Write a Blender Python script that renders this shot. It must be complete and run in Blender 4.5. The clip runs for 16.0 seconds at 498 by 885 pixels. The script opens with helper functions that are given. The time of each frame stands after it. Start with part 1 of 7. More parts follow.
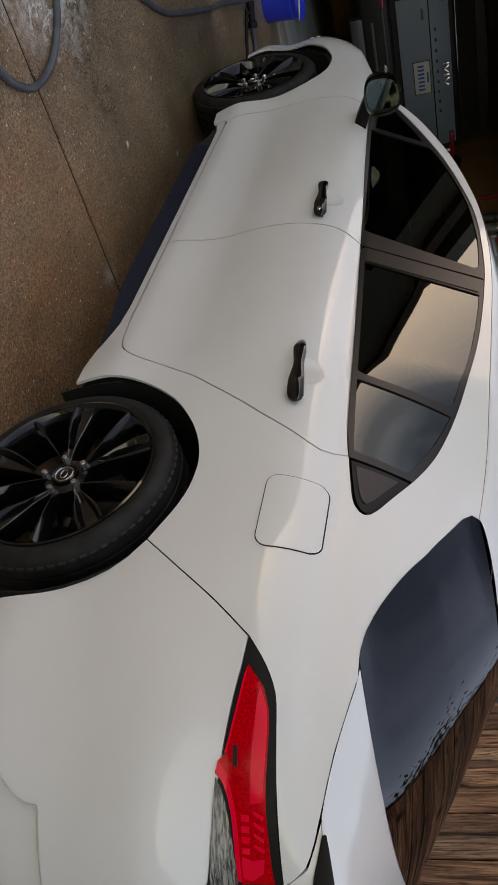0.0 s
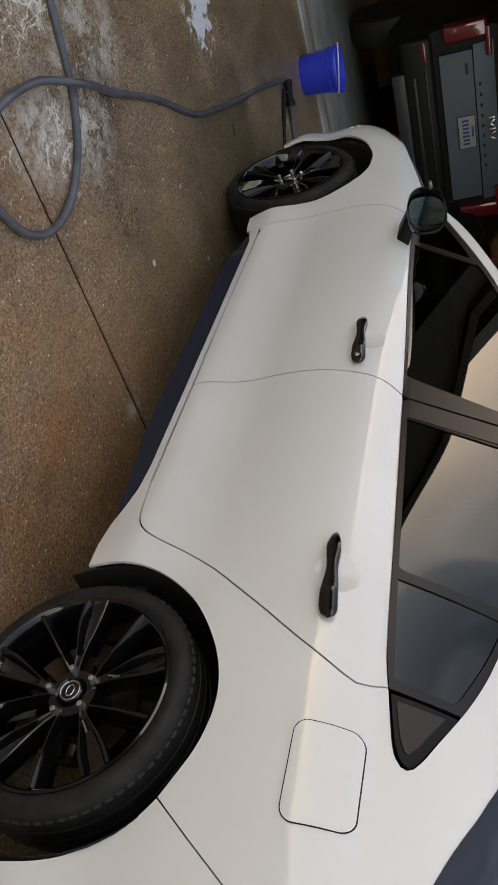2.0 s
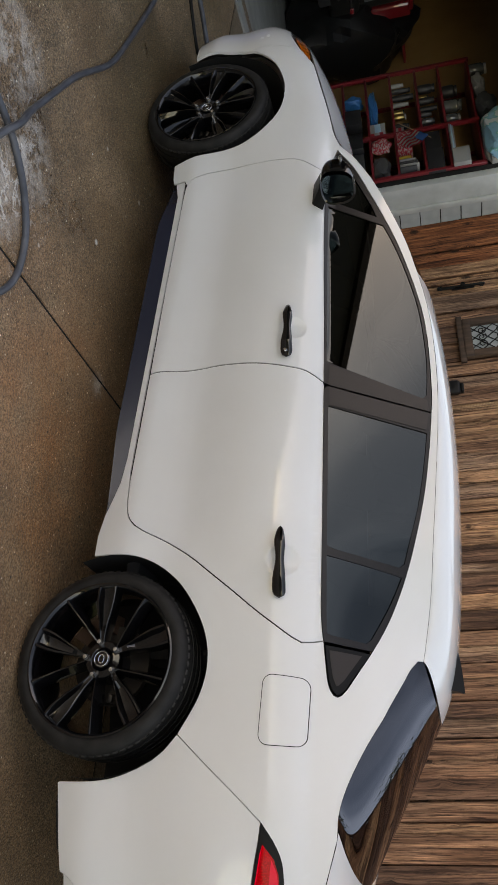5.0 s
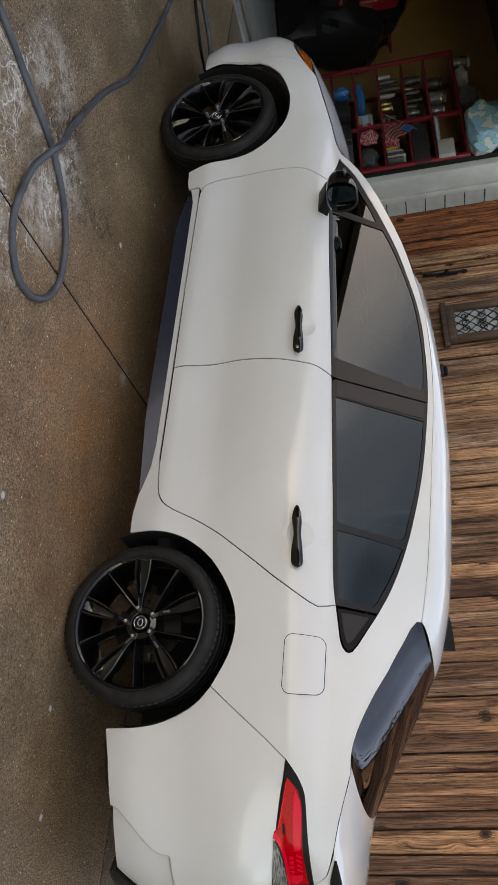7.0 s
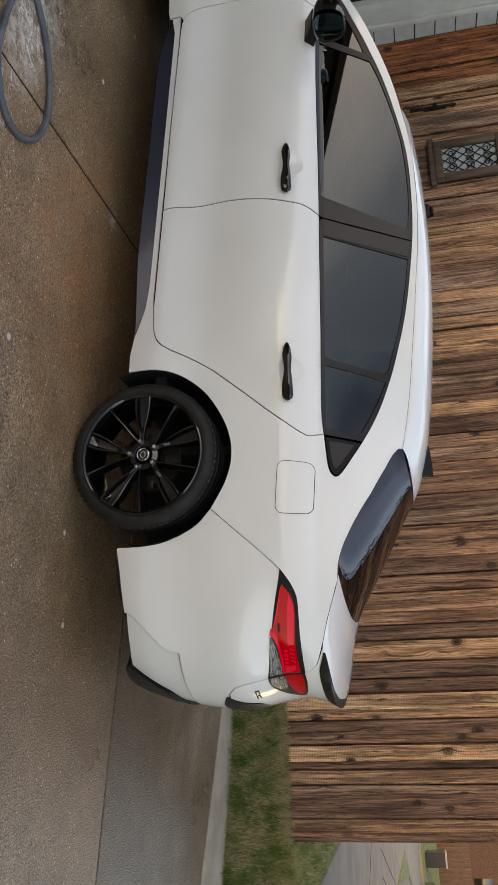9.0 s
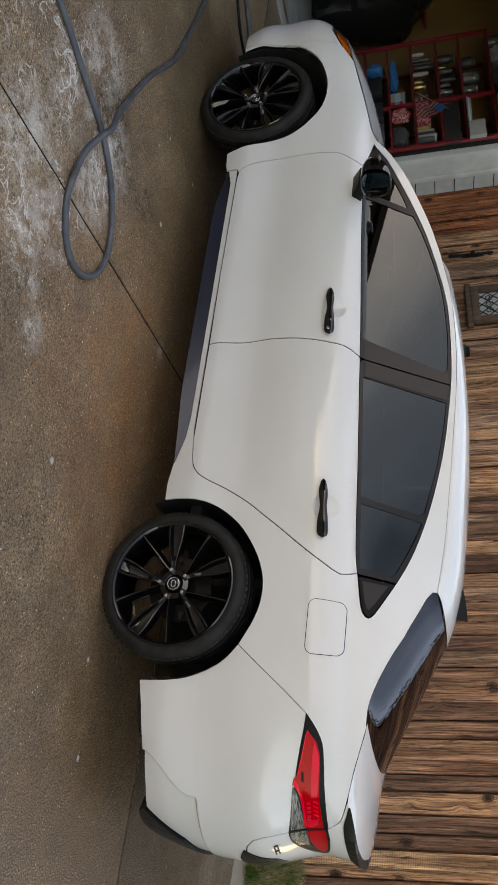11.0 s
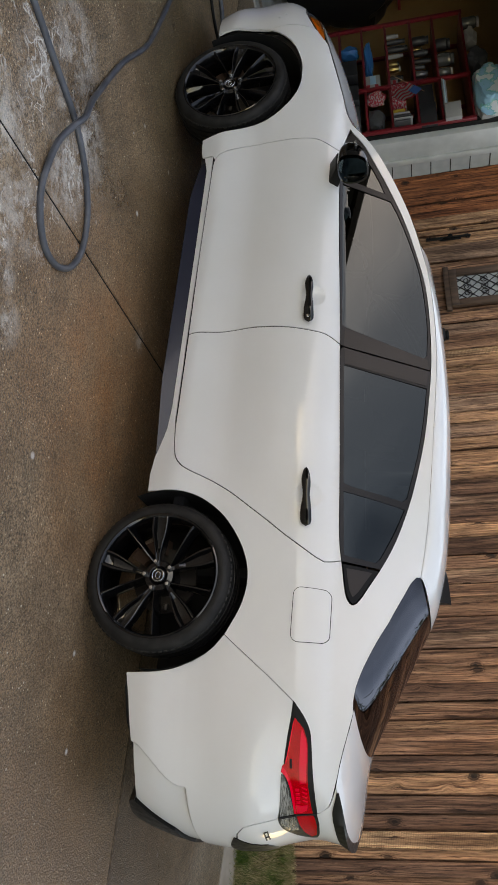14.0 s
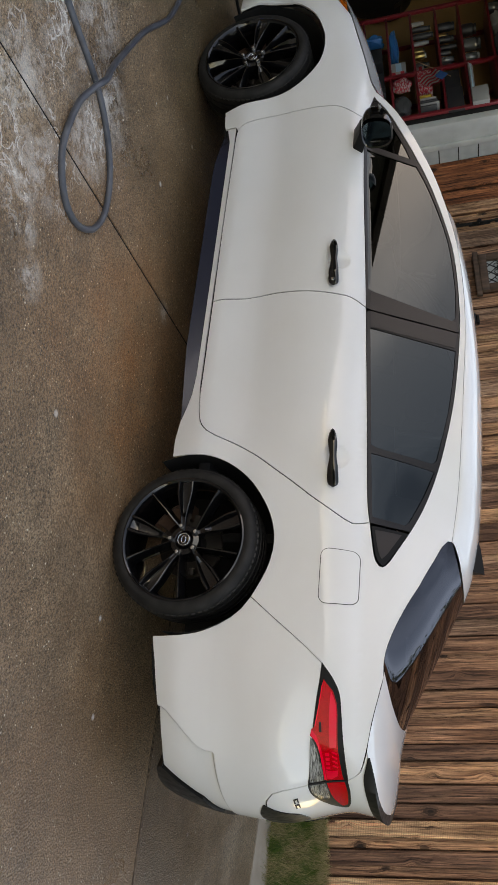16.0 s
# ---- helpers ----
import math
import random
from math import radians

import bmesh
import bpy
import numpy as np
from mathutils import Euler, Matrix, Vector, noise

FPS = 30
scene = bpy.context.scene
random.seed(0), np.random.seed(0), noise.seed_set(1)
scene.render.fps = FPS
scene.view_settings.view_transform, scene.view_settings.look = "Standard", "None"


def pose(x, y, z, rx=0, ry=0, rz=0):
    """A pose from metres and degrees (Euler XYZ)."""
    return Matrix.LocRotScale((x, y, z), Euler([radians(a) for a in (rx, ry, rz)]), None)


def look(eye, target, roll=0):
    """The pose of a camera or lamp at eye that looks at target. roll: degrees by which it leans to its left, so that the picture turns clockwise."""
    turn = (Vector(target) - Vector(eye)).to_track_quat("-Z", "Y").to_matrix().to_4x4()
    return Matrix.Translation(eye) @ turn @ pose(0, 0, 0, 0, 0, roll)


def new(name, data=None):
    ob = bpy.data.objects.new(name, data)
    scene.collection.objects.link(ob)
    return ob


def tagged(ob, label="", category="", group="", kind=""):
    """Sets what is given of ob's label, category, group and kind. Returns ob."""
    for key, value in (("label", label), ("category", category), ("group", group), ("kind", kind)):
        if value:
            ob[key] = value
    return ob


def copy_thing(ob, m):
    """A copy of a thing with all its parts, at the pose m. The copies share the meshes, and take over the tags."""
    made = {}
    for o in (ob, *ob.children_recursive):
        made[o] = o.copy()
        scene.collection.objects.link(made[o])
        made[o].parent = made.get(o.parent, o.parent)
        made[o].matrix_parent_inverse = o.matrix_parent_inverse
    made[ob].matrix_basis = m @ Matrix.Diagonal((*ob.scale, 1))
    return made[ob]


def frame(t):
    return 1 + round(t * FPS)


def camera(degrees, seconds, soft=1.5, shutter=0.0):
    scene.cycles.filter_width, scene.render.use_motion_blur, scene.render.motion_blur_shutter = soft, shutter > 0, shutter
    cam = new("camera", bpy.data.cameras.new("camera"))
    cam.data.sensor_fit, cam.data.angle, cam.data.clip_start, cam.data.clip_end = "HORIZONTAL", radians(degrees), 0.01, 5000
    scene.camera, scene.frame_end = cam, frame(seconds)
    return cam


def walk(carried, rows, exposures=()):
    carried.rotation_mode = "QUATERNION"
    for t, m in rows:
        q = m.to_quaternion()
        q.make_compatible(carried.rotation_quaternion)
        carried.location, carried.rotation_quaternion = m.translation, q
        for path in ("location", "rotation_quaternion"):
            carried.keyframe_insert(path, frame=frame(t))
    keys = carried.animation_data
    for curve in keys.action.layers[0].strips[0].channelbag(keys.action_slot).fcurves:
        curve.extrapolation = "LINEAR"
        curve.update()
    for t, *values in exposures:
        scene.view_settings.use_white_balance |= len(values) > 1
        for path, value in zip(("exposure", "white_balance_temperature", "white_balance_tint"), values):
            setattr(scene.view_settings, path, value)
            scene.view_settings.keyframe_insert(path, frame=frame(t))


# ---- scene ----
# World: metres, z plumb. The drive falls by SLOPE degrees towards the street (+x); the fence runs along x.
cam = camera(35.06, 16.0, soft=1.0)
SLOPE = 5.628
PATH = [
    (0, (2.7559, -2.1632, 1.1406), (1.3296, -0.8376, 0.6839), 83.98),
    (0.5, (2.7463, -2.1815, 1.1224), (1.3210, -0.8575, 0.6582), 84.33),
    (1, (2.6785, -2.2143, 1.1017), (1.2529, -0.9015, 0.6075), 85.55),
    (1.5, (2.4645, -2.2606, 1.1074), (1.0404, -0.9595, 0.5792), 85.69),
    (2, (2.2704, -2.3494, 1.1640), (0.8273, -1.0776, 0.6161), 84.06),
    (2.5, (2.1926, -2.5699, 1.1927), (0.7894, -1.2564, 0.6399), 83.54),
    (3, (2.1370, -2.7647, 1.2581), (0.9441, -1.2580, 0.7042), 84.05),
    (3.5, (2.0085, -2.8815, 1.2985), (0.9819, -1.2420, 0.7904), 82.64),
    (4, (1.9576, -3.1398, 1.3292), (0.9646, -1.4685, 0.8593), 82.69),
    (4.5, (1.9887, -3.2851, 1.2965), (1.0035, -1.5983, 0.8675), 83.63),
    (4.7, (1.9967, -3.2992, 1.3199), (1.0234, -1.6070, 0.8848), 83.63),
    (6.8, (2.1240, -3.5808, 1.2374), (1.2225, -1.8370, 0.8546), 84.87),
    (7, (2.1309, -3.6706, 1.2353), (1.2231, -1.9298, 0.8533), 83.99),
    (7.5, (2.2159, -3.7742, 1.2455), (1.3387, -2.0161, 0.8720), 84.10),
    (8, (2.2589, -3.7965, 1.2361), (1.6450, -1.9307, 0.8593), 84.97),
    (8.5, (2.2553, -3.7978, 1.2370), (1.6790, -1.9183, 0.8692), 85.02),
    (9, (2.2518, -3.8174, 1.2298), (1.6914, -1.9351, 0.8520), 84.87),
    (9.5, (2.2301, -3.8316, 1.2273), (1.6264, -1.9644, 0.8411), 84.91),
    (9.7, (2.2154, -3.8369, 1.2207), (1.5047, -2.0067, 0.8392), 84.84),
    (11.8, (2.1940, -3.8482, 1.2095), (1.3452, -2.0890, 0.7797), 86.30),
    (12, (2.1928, -3.8389, 1.2116), (1.3536, -2.0759, 0.7786), 86.27),
    (12.5, (2.1981, -3.8338, 1.2129), (1.3786, -2.0584, 0.7925), 85.97),
    (13, (2.1871, -3.8425, 1.2141), (1.3848, -2.0580, 0.7994), 85.80),
    (13.5, (2.1830, -3.8463, 1.2100), (1.3770, -2.0597, 0.8121), 85.50),
    (14, (2.1786, -3.8503, 1.2100), (1.3703, -2.0618, 0.8253), 85.28),
    (14.5, (2.2036, -3.8156, 1.2104), (1.3952, -2.0289, 0.8178), 84.97),
    (15, (2.2748, -3.7787, 1.2092), (1.4671, -1.9959, 0.7984), 84.82),
    (15.5, (2.3219, -3.7387, 1.2016), (1.5078, -1.9659, 0.7606), 84.72),
    (16, (2.3432, -3.7278, 1.2092), (1.5097, -1.9690, 0.7488), 84.41),
]
walk(cam, [(t, look(eye, target, roll)) for t, eye, target, roll in PATH], [(0, 1.60, 9000, 27), (2.5, 2.00, 9050, 26), (4.5, 1.97, 8950, 26), (9, 1.96, 8800, 25), (16, 1.99, 8750, 25)])

# ---- world and light ----
world = bpy.data.worlds.new("dusk_sky")
scene.world = world
world.use_nodes = True
wn, wl = world.node_tree.nodes, world.node_tree.links
sky = wn.new("ShaderNodeTexSky")
sky.sky_type = "NISHITA"
sky.sun_disc = False
sky.sun_elevation = radians(10.0)
sky.sun_rotation = radians(234.0)
sky.air_density, sky.dust_density, sky.ozone_density = 1.0, 0.6, 1.2
# thin broken cloud over the whole sky
sky_at = wn.new("ShaderNodeTexCoord")
spread = wn.new("ShaderNodeMapping")
spread.inputs["Scale"].default_value = (1.0, 1.0, 2.6)
wl.new(sky_at.outputs["Generated"], spread.inputs["Vector"])
cloud = wn.new("ShaderNodeTexNoise")
cloud.inputs["Scale"].default_value, cloud.inputs["Detail"].default_value, cloud.inputs["Distortion"].default_value = 2.2, 5.0, 0.4
wl.new(spread.outputs["Vector"], cloud.inputs["Vector"])
veil = wn.new("ShaderNodeValToRGB")
veil.color_ramp.elements[0].position, veil.color_ramp.elements[0].color = 0.40, (0.95, 0.92, 0.89, 1)
veil.color_ramp.elements[1].position, veil.color_ramp.elements[1].color = 0.68, (1.75, 1.58, 1.42, 1)
wl.new(cloud.outputs["Fac"], veil.inputs["Fac"])
cover = wn.new("ShaderNodeMix")
cover.data_type, cover.blend_type = "RGBA", "MULTIPLY"
cover.inputs[0].default_value = 1.0
wl.new(sky.outputs[0], cover.inputs[6])
wl.new(veil.outputs["Color"], cover.inputs[7])
wl.new(cover.outputs[2], wn["Background"].inputs[0])
wn["Background"].inputs[1].default_value = 0.15
sun_data = bpy.data.lights.new("sun", "SUN")
sun_data.energy, sun_data.angle, sun_data.color = 0.02, radians(22.0), (1.0, 0.74, 0.58)
sun = new("sun", sun_data)
sun.matrix_world = look((-8.1, -5.9, 1.77), (0, 0, 0))


# ---- materials ----
def material(name, colour=(0.5, 0.5, 0.5), rough=0.5, metal=0.0, **more):
    m = bpy.data.materials.new(name)
    m.use_nodes = True
    b = m.node_tree.nodes["Principled BSDF"]
    b.inputs["Base Color"].default_value = (*colour, 1)
    b.inputs["Roughness"].default_value = rough
    b.inputs["Metallic"].default_value = metal
    for key, value in more.items():
        b.inputs[key.replace("_", " ")].default_value = value
    return m


def node(m, kind, **inputs):
    n = m.node_tree.nodes.new(kind)
    for key, value in inputs.items():
        n.inputs[key.replace("_", " ")].default_value = value
    return n


def link(m, a, out, b, into):
    m.node_tree.links.new(a.outputs[out], b.inputs[into])


def coords(m, scale=(1, 1, 1), rot=(0, 0, 0), out="Object"):
    c = node(m, "ShaderNodeTexCoord")
    p = node(m, "ShaderNodeMapping")
    p.inputs["Scale"].default_value = scale
    p.inputs["Rotation"].default_value = rot
    link(m, c, out, p, "Vector")
    return p


def noise_of(m, vec, scale, detail=6.0, rough=0.55, distortion=0.0):
    n = node(m, "ShaderNodeTexNoise", Scale=scale, Detail=detail, Roughness=rough, Distortion=distortion)
    link(m, vec, "Vector", n, "Vector")
    return n


def ramp(m, src, out, stops):
    r = node(m, "ShaderNodeValToRGB")
    e = r.color_ramp.elements
    while len(e) < len(stops):
        e.new(0.5)
    for el, (pos, col) in zip(e, stops):
        el.position, el.color = pos, (*col, 1) if len(col) == 3 else col
    link(m, src, out, r, "Fac")
    return r


def mixed(m, fac, a, b, blend="MIX"):
    x = m.node_tree.nodes.new("ShaderNodeMix")
    x.data_type, x.blend_type = "RGBA", blend
    for slot, v in ((0, fac), (6, a), (7, b)):
        if isinstance(v, tuple) and not hasattr(v[0], "outputs"):
            x.inputs[slot].default_value = (*v, 1)
        elif isinstance(v, (int, float)):
            x.inputs[slot].default_value = v
        else:
            m.node_tree.links.new(v[0].outputs[v[1]], x.inputs[slot])
    return x


def bump(m, src, out, strength, distance):
    b = node(m, "ShaderNodeBump", Strength=strength, Distance=distance)
    link(m, src, out, b, "Height")
    link(m, b, "Normal", m.node_tree.nodes["Principled BSDF"], "Normal")
    return b


def to_base(m, src, out):
    link(m, src, out, m.node_tree.nodes["Principled BSDF"], "Base Color")


def to_rough(m, src, out):
    link(m, src, out, m.node_tree.nodes["Principled BSDF"], "Roughness")


PAINT = material("white_paint", (0.80, 0.79, 0.765), 0.45, 0.0, Coat_Weight=1.0, Coat_Roughness=0.03, Specular_IOR_Level=0.15)
v = coords(PAINT)
dust = noise_of(PAINT, v, 2.2, 5)
to_base(PAINT, ramp(PAINT, dust, "Fac", [(0.3, (0.775, 0.76, 0.73)), (0.7, (0.815, 0.805, 0.785))]), "Color")
peel = noise_of(PAINT, v, 260, 2)
bump(PAINT, peel, "Fac", 0.006, 0.002)
GLOSS_BLACK = material("gloss_black", (0.012, 0.012, 0.013), 0.12, 0.0, Coat_Weight=1.0, Coat_Roughness=0.03)
TRIM_BLACK = material("satin_black_trim", (0.010, 0.0095, 0.009), 0.38, 0.0, Specular_IOR_Level=0.16)
WHEEL_BLACK = material("black_wheel_paint", (0.004, 0.004, 0.0045), 0.16, 0.0, Specular_IOR_Level=0.25, Coat_Weight=0.8, Coat_Roughness=0.03)
PILLAR = material("pillar_film", (0.040, 0.032, 0.028), 0.34, 0.0, Specular_IOR_Level=0.28)
FRAME_FILM = material("window_frame_film", (0.020, 0.017, 0.016), 0.3, 0.0, Specular_IOR_Level=0.3)
v = coords(TRIM_BLACK)
to_rough(TRIM_BLACK, ramp(TRIM_BLACK, noise_of(TRIM_BLACK, v, 30), "Fac", [(0.3, (0.3,) * 3), (0.7, (0.5,) * 3)]), "Color")
RUBBER = material("tyre_rubber", (0.013, 0.0128, 0.0125), 0.58, 0.0, Specular_IOR_Level=0.25)
v = coords(RUBBER)
n = noise_of(RUBBER, v, 18, 8)
to_base(RUBBER, ramp(RUBBER, n, "Fac", [(0.35, (0.012, 0.0115, 0.011)), (0.75, (0.028, 0.0265, 0.025))]), "Color")
bump(RUBBER, noise_of(RUBBER, v, 240), "Fac", 0.25, 0.002)
SKIRT = material("side_skirt_black", (0.016, 0.018, 0.032), 0.22, 0.0, Specular_IOR_Level=0.45, Coat_Weight=0.15, Coat_Roughness=0.04)
LINER = material("wheel_liner", (0.012, 0.012, 0.012), 0.9)
CHROME = material("chrome", (0.75, 0.75, 0.75), 0.12, 1.0)
NUT_STEEL = material("plated_nut", (0.60, 0.59, 0.57), 0.25, 0.9)
STEEL = material("brake_steel", (0.05, 0.042, 0.036), 0.5, 0.8)
RUST = material("rusty_steel", (0.07, 0.035, 0.02), 0.8, 0.2)
RED_LENS = material("red_lens", (0.55, 0.004, 0.012), 0.15, 0.0, Specular_IOR_Level=0.08, Coat_Weight=0.2, Coat_Roughness=0.02)
v = coords(RED_LENS)
cells = node(RED_LENS, "ShaderNodeTexVoronoi", Scale=190.0)
link(RED_LENS, v, "Vector", cells, "Vector")
to_base(RED_LENS, ramp(RED_LENS, cells, "Distance", [(0.1, (0.80, 0.0012, 0.008)), (0.7, (0.52, 0.0008, 0.005))]), "Color")
RED_BRIGHT = material("red_light_guide", (1.0, 0.004, 0.035), 0.15, 0.0, Specular_IOR_Level=0.1, Coat_Weight=0.25, Coat_Roughness=0.02)
CLEAR_LENS = material("clear_lens", (0.55, 0.54, 0.50), 0.22, 0.3, Coat_Weight=0.5, Coat_Roughness=0.03)
v = coords(CLEAR_LENS, (30, 30, 260))
flute = noise_of(CLEAR_LENS, v, 1.0, 3, 0.6, 0.4)
to_base(CLEAR_LENS, ramp(CLEAR_LENS, flute, "Fac", [(0.40, (0.04, 0.039, 0.036)), (0.60, (0.30, 0.29, 0.27))]), "Color")
bump(CLEAR_LENS, flute, "Fac", 0.5, 0.003)
AMBER = material("amber_lens", (0.65, 0.13, 0.01), 0.12, 0.0, Coat_Weight=1.0)


def glass_material(name, tint, through_share, ior=1.48, mirror=(0.95, 0.95, 0.95)):
    m = bpy.data.materials.new(name)
    m.use_nodes = True
    t = m.node_tree
    t.nodes.remove(t.nodes["Principled BSDF"])
    out = t.nodes["Material Output"]
    clear = t.nodes.new("ShaderNodeBsdfTransparent")
    clear.inputs[0].default_value = (*[c * through_share for c in tint], 1)
    gloss = t.nodes.new("ShaderNodeBsdfGlossy")
    gloss.inputs["Roughness"].default_value = 0.015
    gloss.inputs["Color"].default_value = (*mirror, 1)
    fres = t.nodes.new("ShaderNodeFresnel")
    fres.inputs[0].default_value = ior
    mix = t.nodes.new("ShaderNodeMixShader")
    t.links.new(fres.outputs[0], mix.inputs[0])
    t.links.new(clear.outputs[0], mix.inputs[1])
    t.links.new(gloss.outputs[0], mix.inputs[2])
    t.links.new(mix.outputs[0], out.inputs[0])
    return m


TINT = glass_material("tinted_glass", (0.8, 0.9, 0.85), 0.04, 1.62, (0.86, 0.95, 0.95))
DARK_GLASS = glass_material("rear_glass", (0.7, 0.8, 0.8), 0.02, 1.45, (0.67, 0.69, 0.78))
FABRIC = material("dark_fabric", (0.03, 0.03, 0.032), 0.9)
HEADLINER = material("grey_headliner", (0.25, 0.24, 0.23), 0.9)
MIRROR = material("mirror_glass", (0.13, 0.18, 0.19), 0.02, 1.0)

# exposed-aggregate concrete, stained brown and damp
CONCRETE = material("damp_concrete", (0.2, 0.17, 0.13), 0.6)
v = coords(CONCRETE)
broad = noise_of(CONCRETE, v, 0.9, 6, 0.6)
mid = noise_of(CONCRETE, v, 5.0, 8, 0.65)
base = ramp(CONCRETE, broad, "Fac", [(0.30, (0.150, 0.090, 0.049)), (0.50, (0.246, 0.162, 0.097)), (0.70, (0.325, 0.240, 0.158))])
mot = mixed(CONCRETE, 0.5, (base, "Color"), (ramp(CONCRETE, mid, "Fac", [(0.32, (0.24, 0.235, 0.23)), (0.68, (0.78, 0.76, 0.74))]), "Color"), "OVERLAY")
grit = noise_of(CONCRETE, v, 110.0, 3, 0.75)
mot = mixed(CONCRETE, 0.95, (mot, 2), (ramp(CONCRETE, grit, "Fac", [(0.36, (0.10, 0.095, 0.09)), (0.62, (0.88, 0.87, 0.85))]), "Color"), "OVERLAY")
agg = node(CONCRETE, "ShaderNodeTexVoronoi", Scale=120.0)
link(CONCRETE, v, "Vector", agg, "Vector")
stone = ramp(CONCRETE, agg, "Color", [(0.5, (0.0, 0.0, 0.0)), (0.85, (0.8, 0.8, 0.8))])
near = ramp(CONCRETE, agg, "Distance", [(0.20, (1, 1, 1)), (0.42, (0, 0, 0))])
mask = mixed(CONCRETE, 1.0, (stone, "Color"), (near, "Color"), "MULTIPLY")
patch = ramp(CONCRETE, noise_of(CONCRETE, v, 2.6, 4), "Fac", [(0.35, (0.25, 0.25, 0.25)), (0.65, (0.85, 0.85, 0.85))])
mask2 = mixed(CONCRETE, 1.0, (mask, 2), (patch, "Color"), "MULTIPLY")
tan_stone = mixed(CONCRETE, (mask2, 2), (mot, 2), (0.86, 0.71, 0.50))
rustn = ramp(CONCRETE, noise_of(CONCRETE, v, 0.55, 3), "Fac", [(0.46, (0, 0, 0)), (0.70, (0.45, 0.45, 0.45))])
rusty = mixed(CONCRETE, (rustn, "Color"), (tan_stone, 2), (0.36, 0.19, 0.09))
# scattered pale grains and dark pits
for scale, pick_at, size, shade in ((38.0, 0.80, 0.10, (0.95, 0.88, 0.74)), (62.0, 0.74, 0.13, (0.88, 0.76, 0.56)), (30.0, 0.80, 0.11, (0.05, 0.035, 0.025)), (11.0, 0.86, 0.10, (0.92, 0.90, 0.86))):
    vs2 = node(CONCRETE, "ShaderNodeTexVoronoi", Scale=scale)
    link(CONCRETE, v, "Vector", vs2, "Vector")
    dot = ramp(CONCRETE, vs2, "Distance", [(size, (1, 1, 1)), (size * 1.9, (0, 0, 0))])
    keep = ramp(CONCRETE, vs2, "Color", [(pick_at, (0, 0, 0)), (pick_at + 0.03, (1, 1, 1))])
    rusty = mixed(CONCRETE, (mixed(CONCRETE, 1.0, (dot, "Color"), (keep, "Color"), "MULTIPLY"), 2), (rusty, 2), shade)
# thin soap residue, streaked, round the hose loop
film = None
for cx, cy, r in ((0.18, -2.10, 0.26), (0.34, -1.89, 0.20), (0.02, -1.68, 0.22), (-0.27, -1.57, 0.20), (-0.30, -1.75, 0.18), (-0.53, -1.80, 0.24), (-0.22, -1.97, 0.22), (0.74, -1.80, 0.10), (0.60, -1.88, 0.08), (0.46, -1.99, 0.16), (0.18, -0.72, 0.07)):
    d = node(CONCRETE, "ShaderNodeVectorMath")
    d.operation = "DISTANCE"
    link(CONCRETE, v, "Vector", d, 0)
    d.inputs[1].default_value = (cx, cy, 0)
    mr = node(CONCRETE, "ShaderNodeMapRange")
    mr.inputs["From Min"].default_value, mr.inputs["From Max"].default_value = r, 0.15 * r
    link(CONCRETE, d, "Value", mr, "Value")
    if film is None:
        film = (mr, "Result")
    else:
        mx = node(CONCRETE, "ShaderNodeMath")
        mx.operation = "MAXIMUM"
        CONCRETE.node_tree.links.new(film[0].outputs[film[1]], mx.inputs[0])
        link(CONCRETE, mr, "Result", mx, 1)
        film = (mx, "Value")
lace = noise_of(CONCRETE, v, 26.0, 6, 0.7, 0.4)
swirl = mixed(CONCRETE, 0.42, (noise_of(CONCRETE, v, 6.5, 10, 0.72, 0.5), "Fac"), (lace, "Fac"))
sm = ramp(CONCRETE, swirl, 2, [(0.46, (0, 0, 0)), (0.54, (0.75, 0.75, 0.75)), (0.64, (1, 1, 1))])
wash = node(CONCRETE, "ShaderNodeMath")
wash.operation = "MULTIPLY"
CONCRETE.node_tree.links.new(film[0].outputs[film[1]], wash.inputs[0])
link(CONCRETE, sm, "Color", wash, 1)
wash2 = node(CONCRETE, "ShaderNodeMath")
wash2.operation = "MULTIPLY"
wash2.inputs[1].default_value = 0.56
link(CONCRETE, wash, "Value", wash2, 0)
def spot_mask(cx, cy, r, inner):
    """1 inside inner * r of a place on the drive, falling to 0 at r."""
    d = node(CONCRETE, "ShaderNodeVectorMath")
    d.operation = "DISTANCE"
    link(CONCRETE, v, "Vector", d, 0)
    d.inputs[1].default_value = (cx, cy, 0)
    mr = node(CONCRETE, "ShaderNodeMapRange")
    mr.inputs["From Min"].default_value, mr.inputs["From Max"].default_value = r, inner * r
    link(CONCRETE, d, "Value", mr, "Value")
    return mr


# rust-brown stain beside the rear wheel, with warm reflected light painted into its colour
rust_and_glow = mixed(CONCRETE, 1.0, (spot_mask(0.65, -1.0, 0.95, 0.15), "Result"), (ramp(CONCRETE, noise_of(CONCRETE, v, 4.0, 6, 0.6), "Fac", [(0.35, (0.15, 0.15, 0.15)), (0.62, (0.85, 0.85, 0.85))]), "Color"), "MULTIPLY")
rusty = mixed(CONCRETE, (rust_and_glow, 2), (rusty, 2), (mixed(CONCRETE, 1.0, (rusty, 2), (1.20, 0.85, 0.62), "MULTIPLY"), 2))
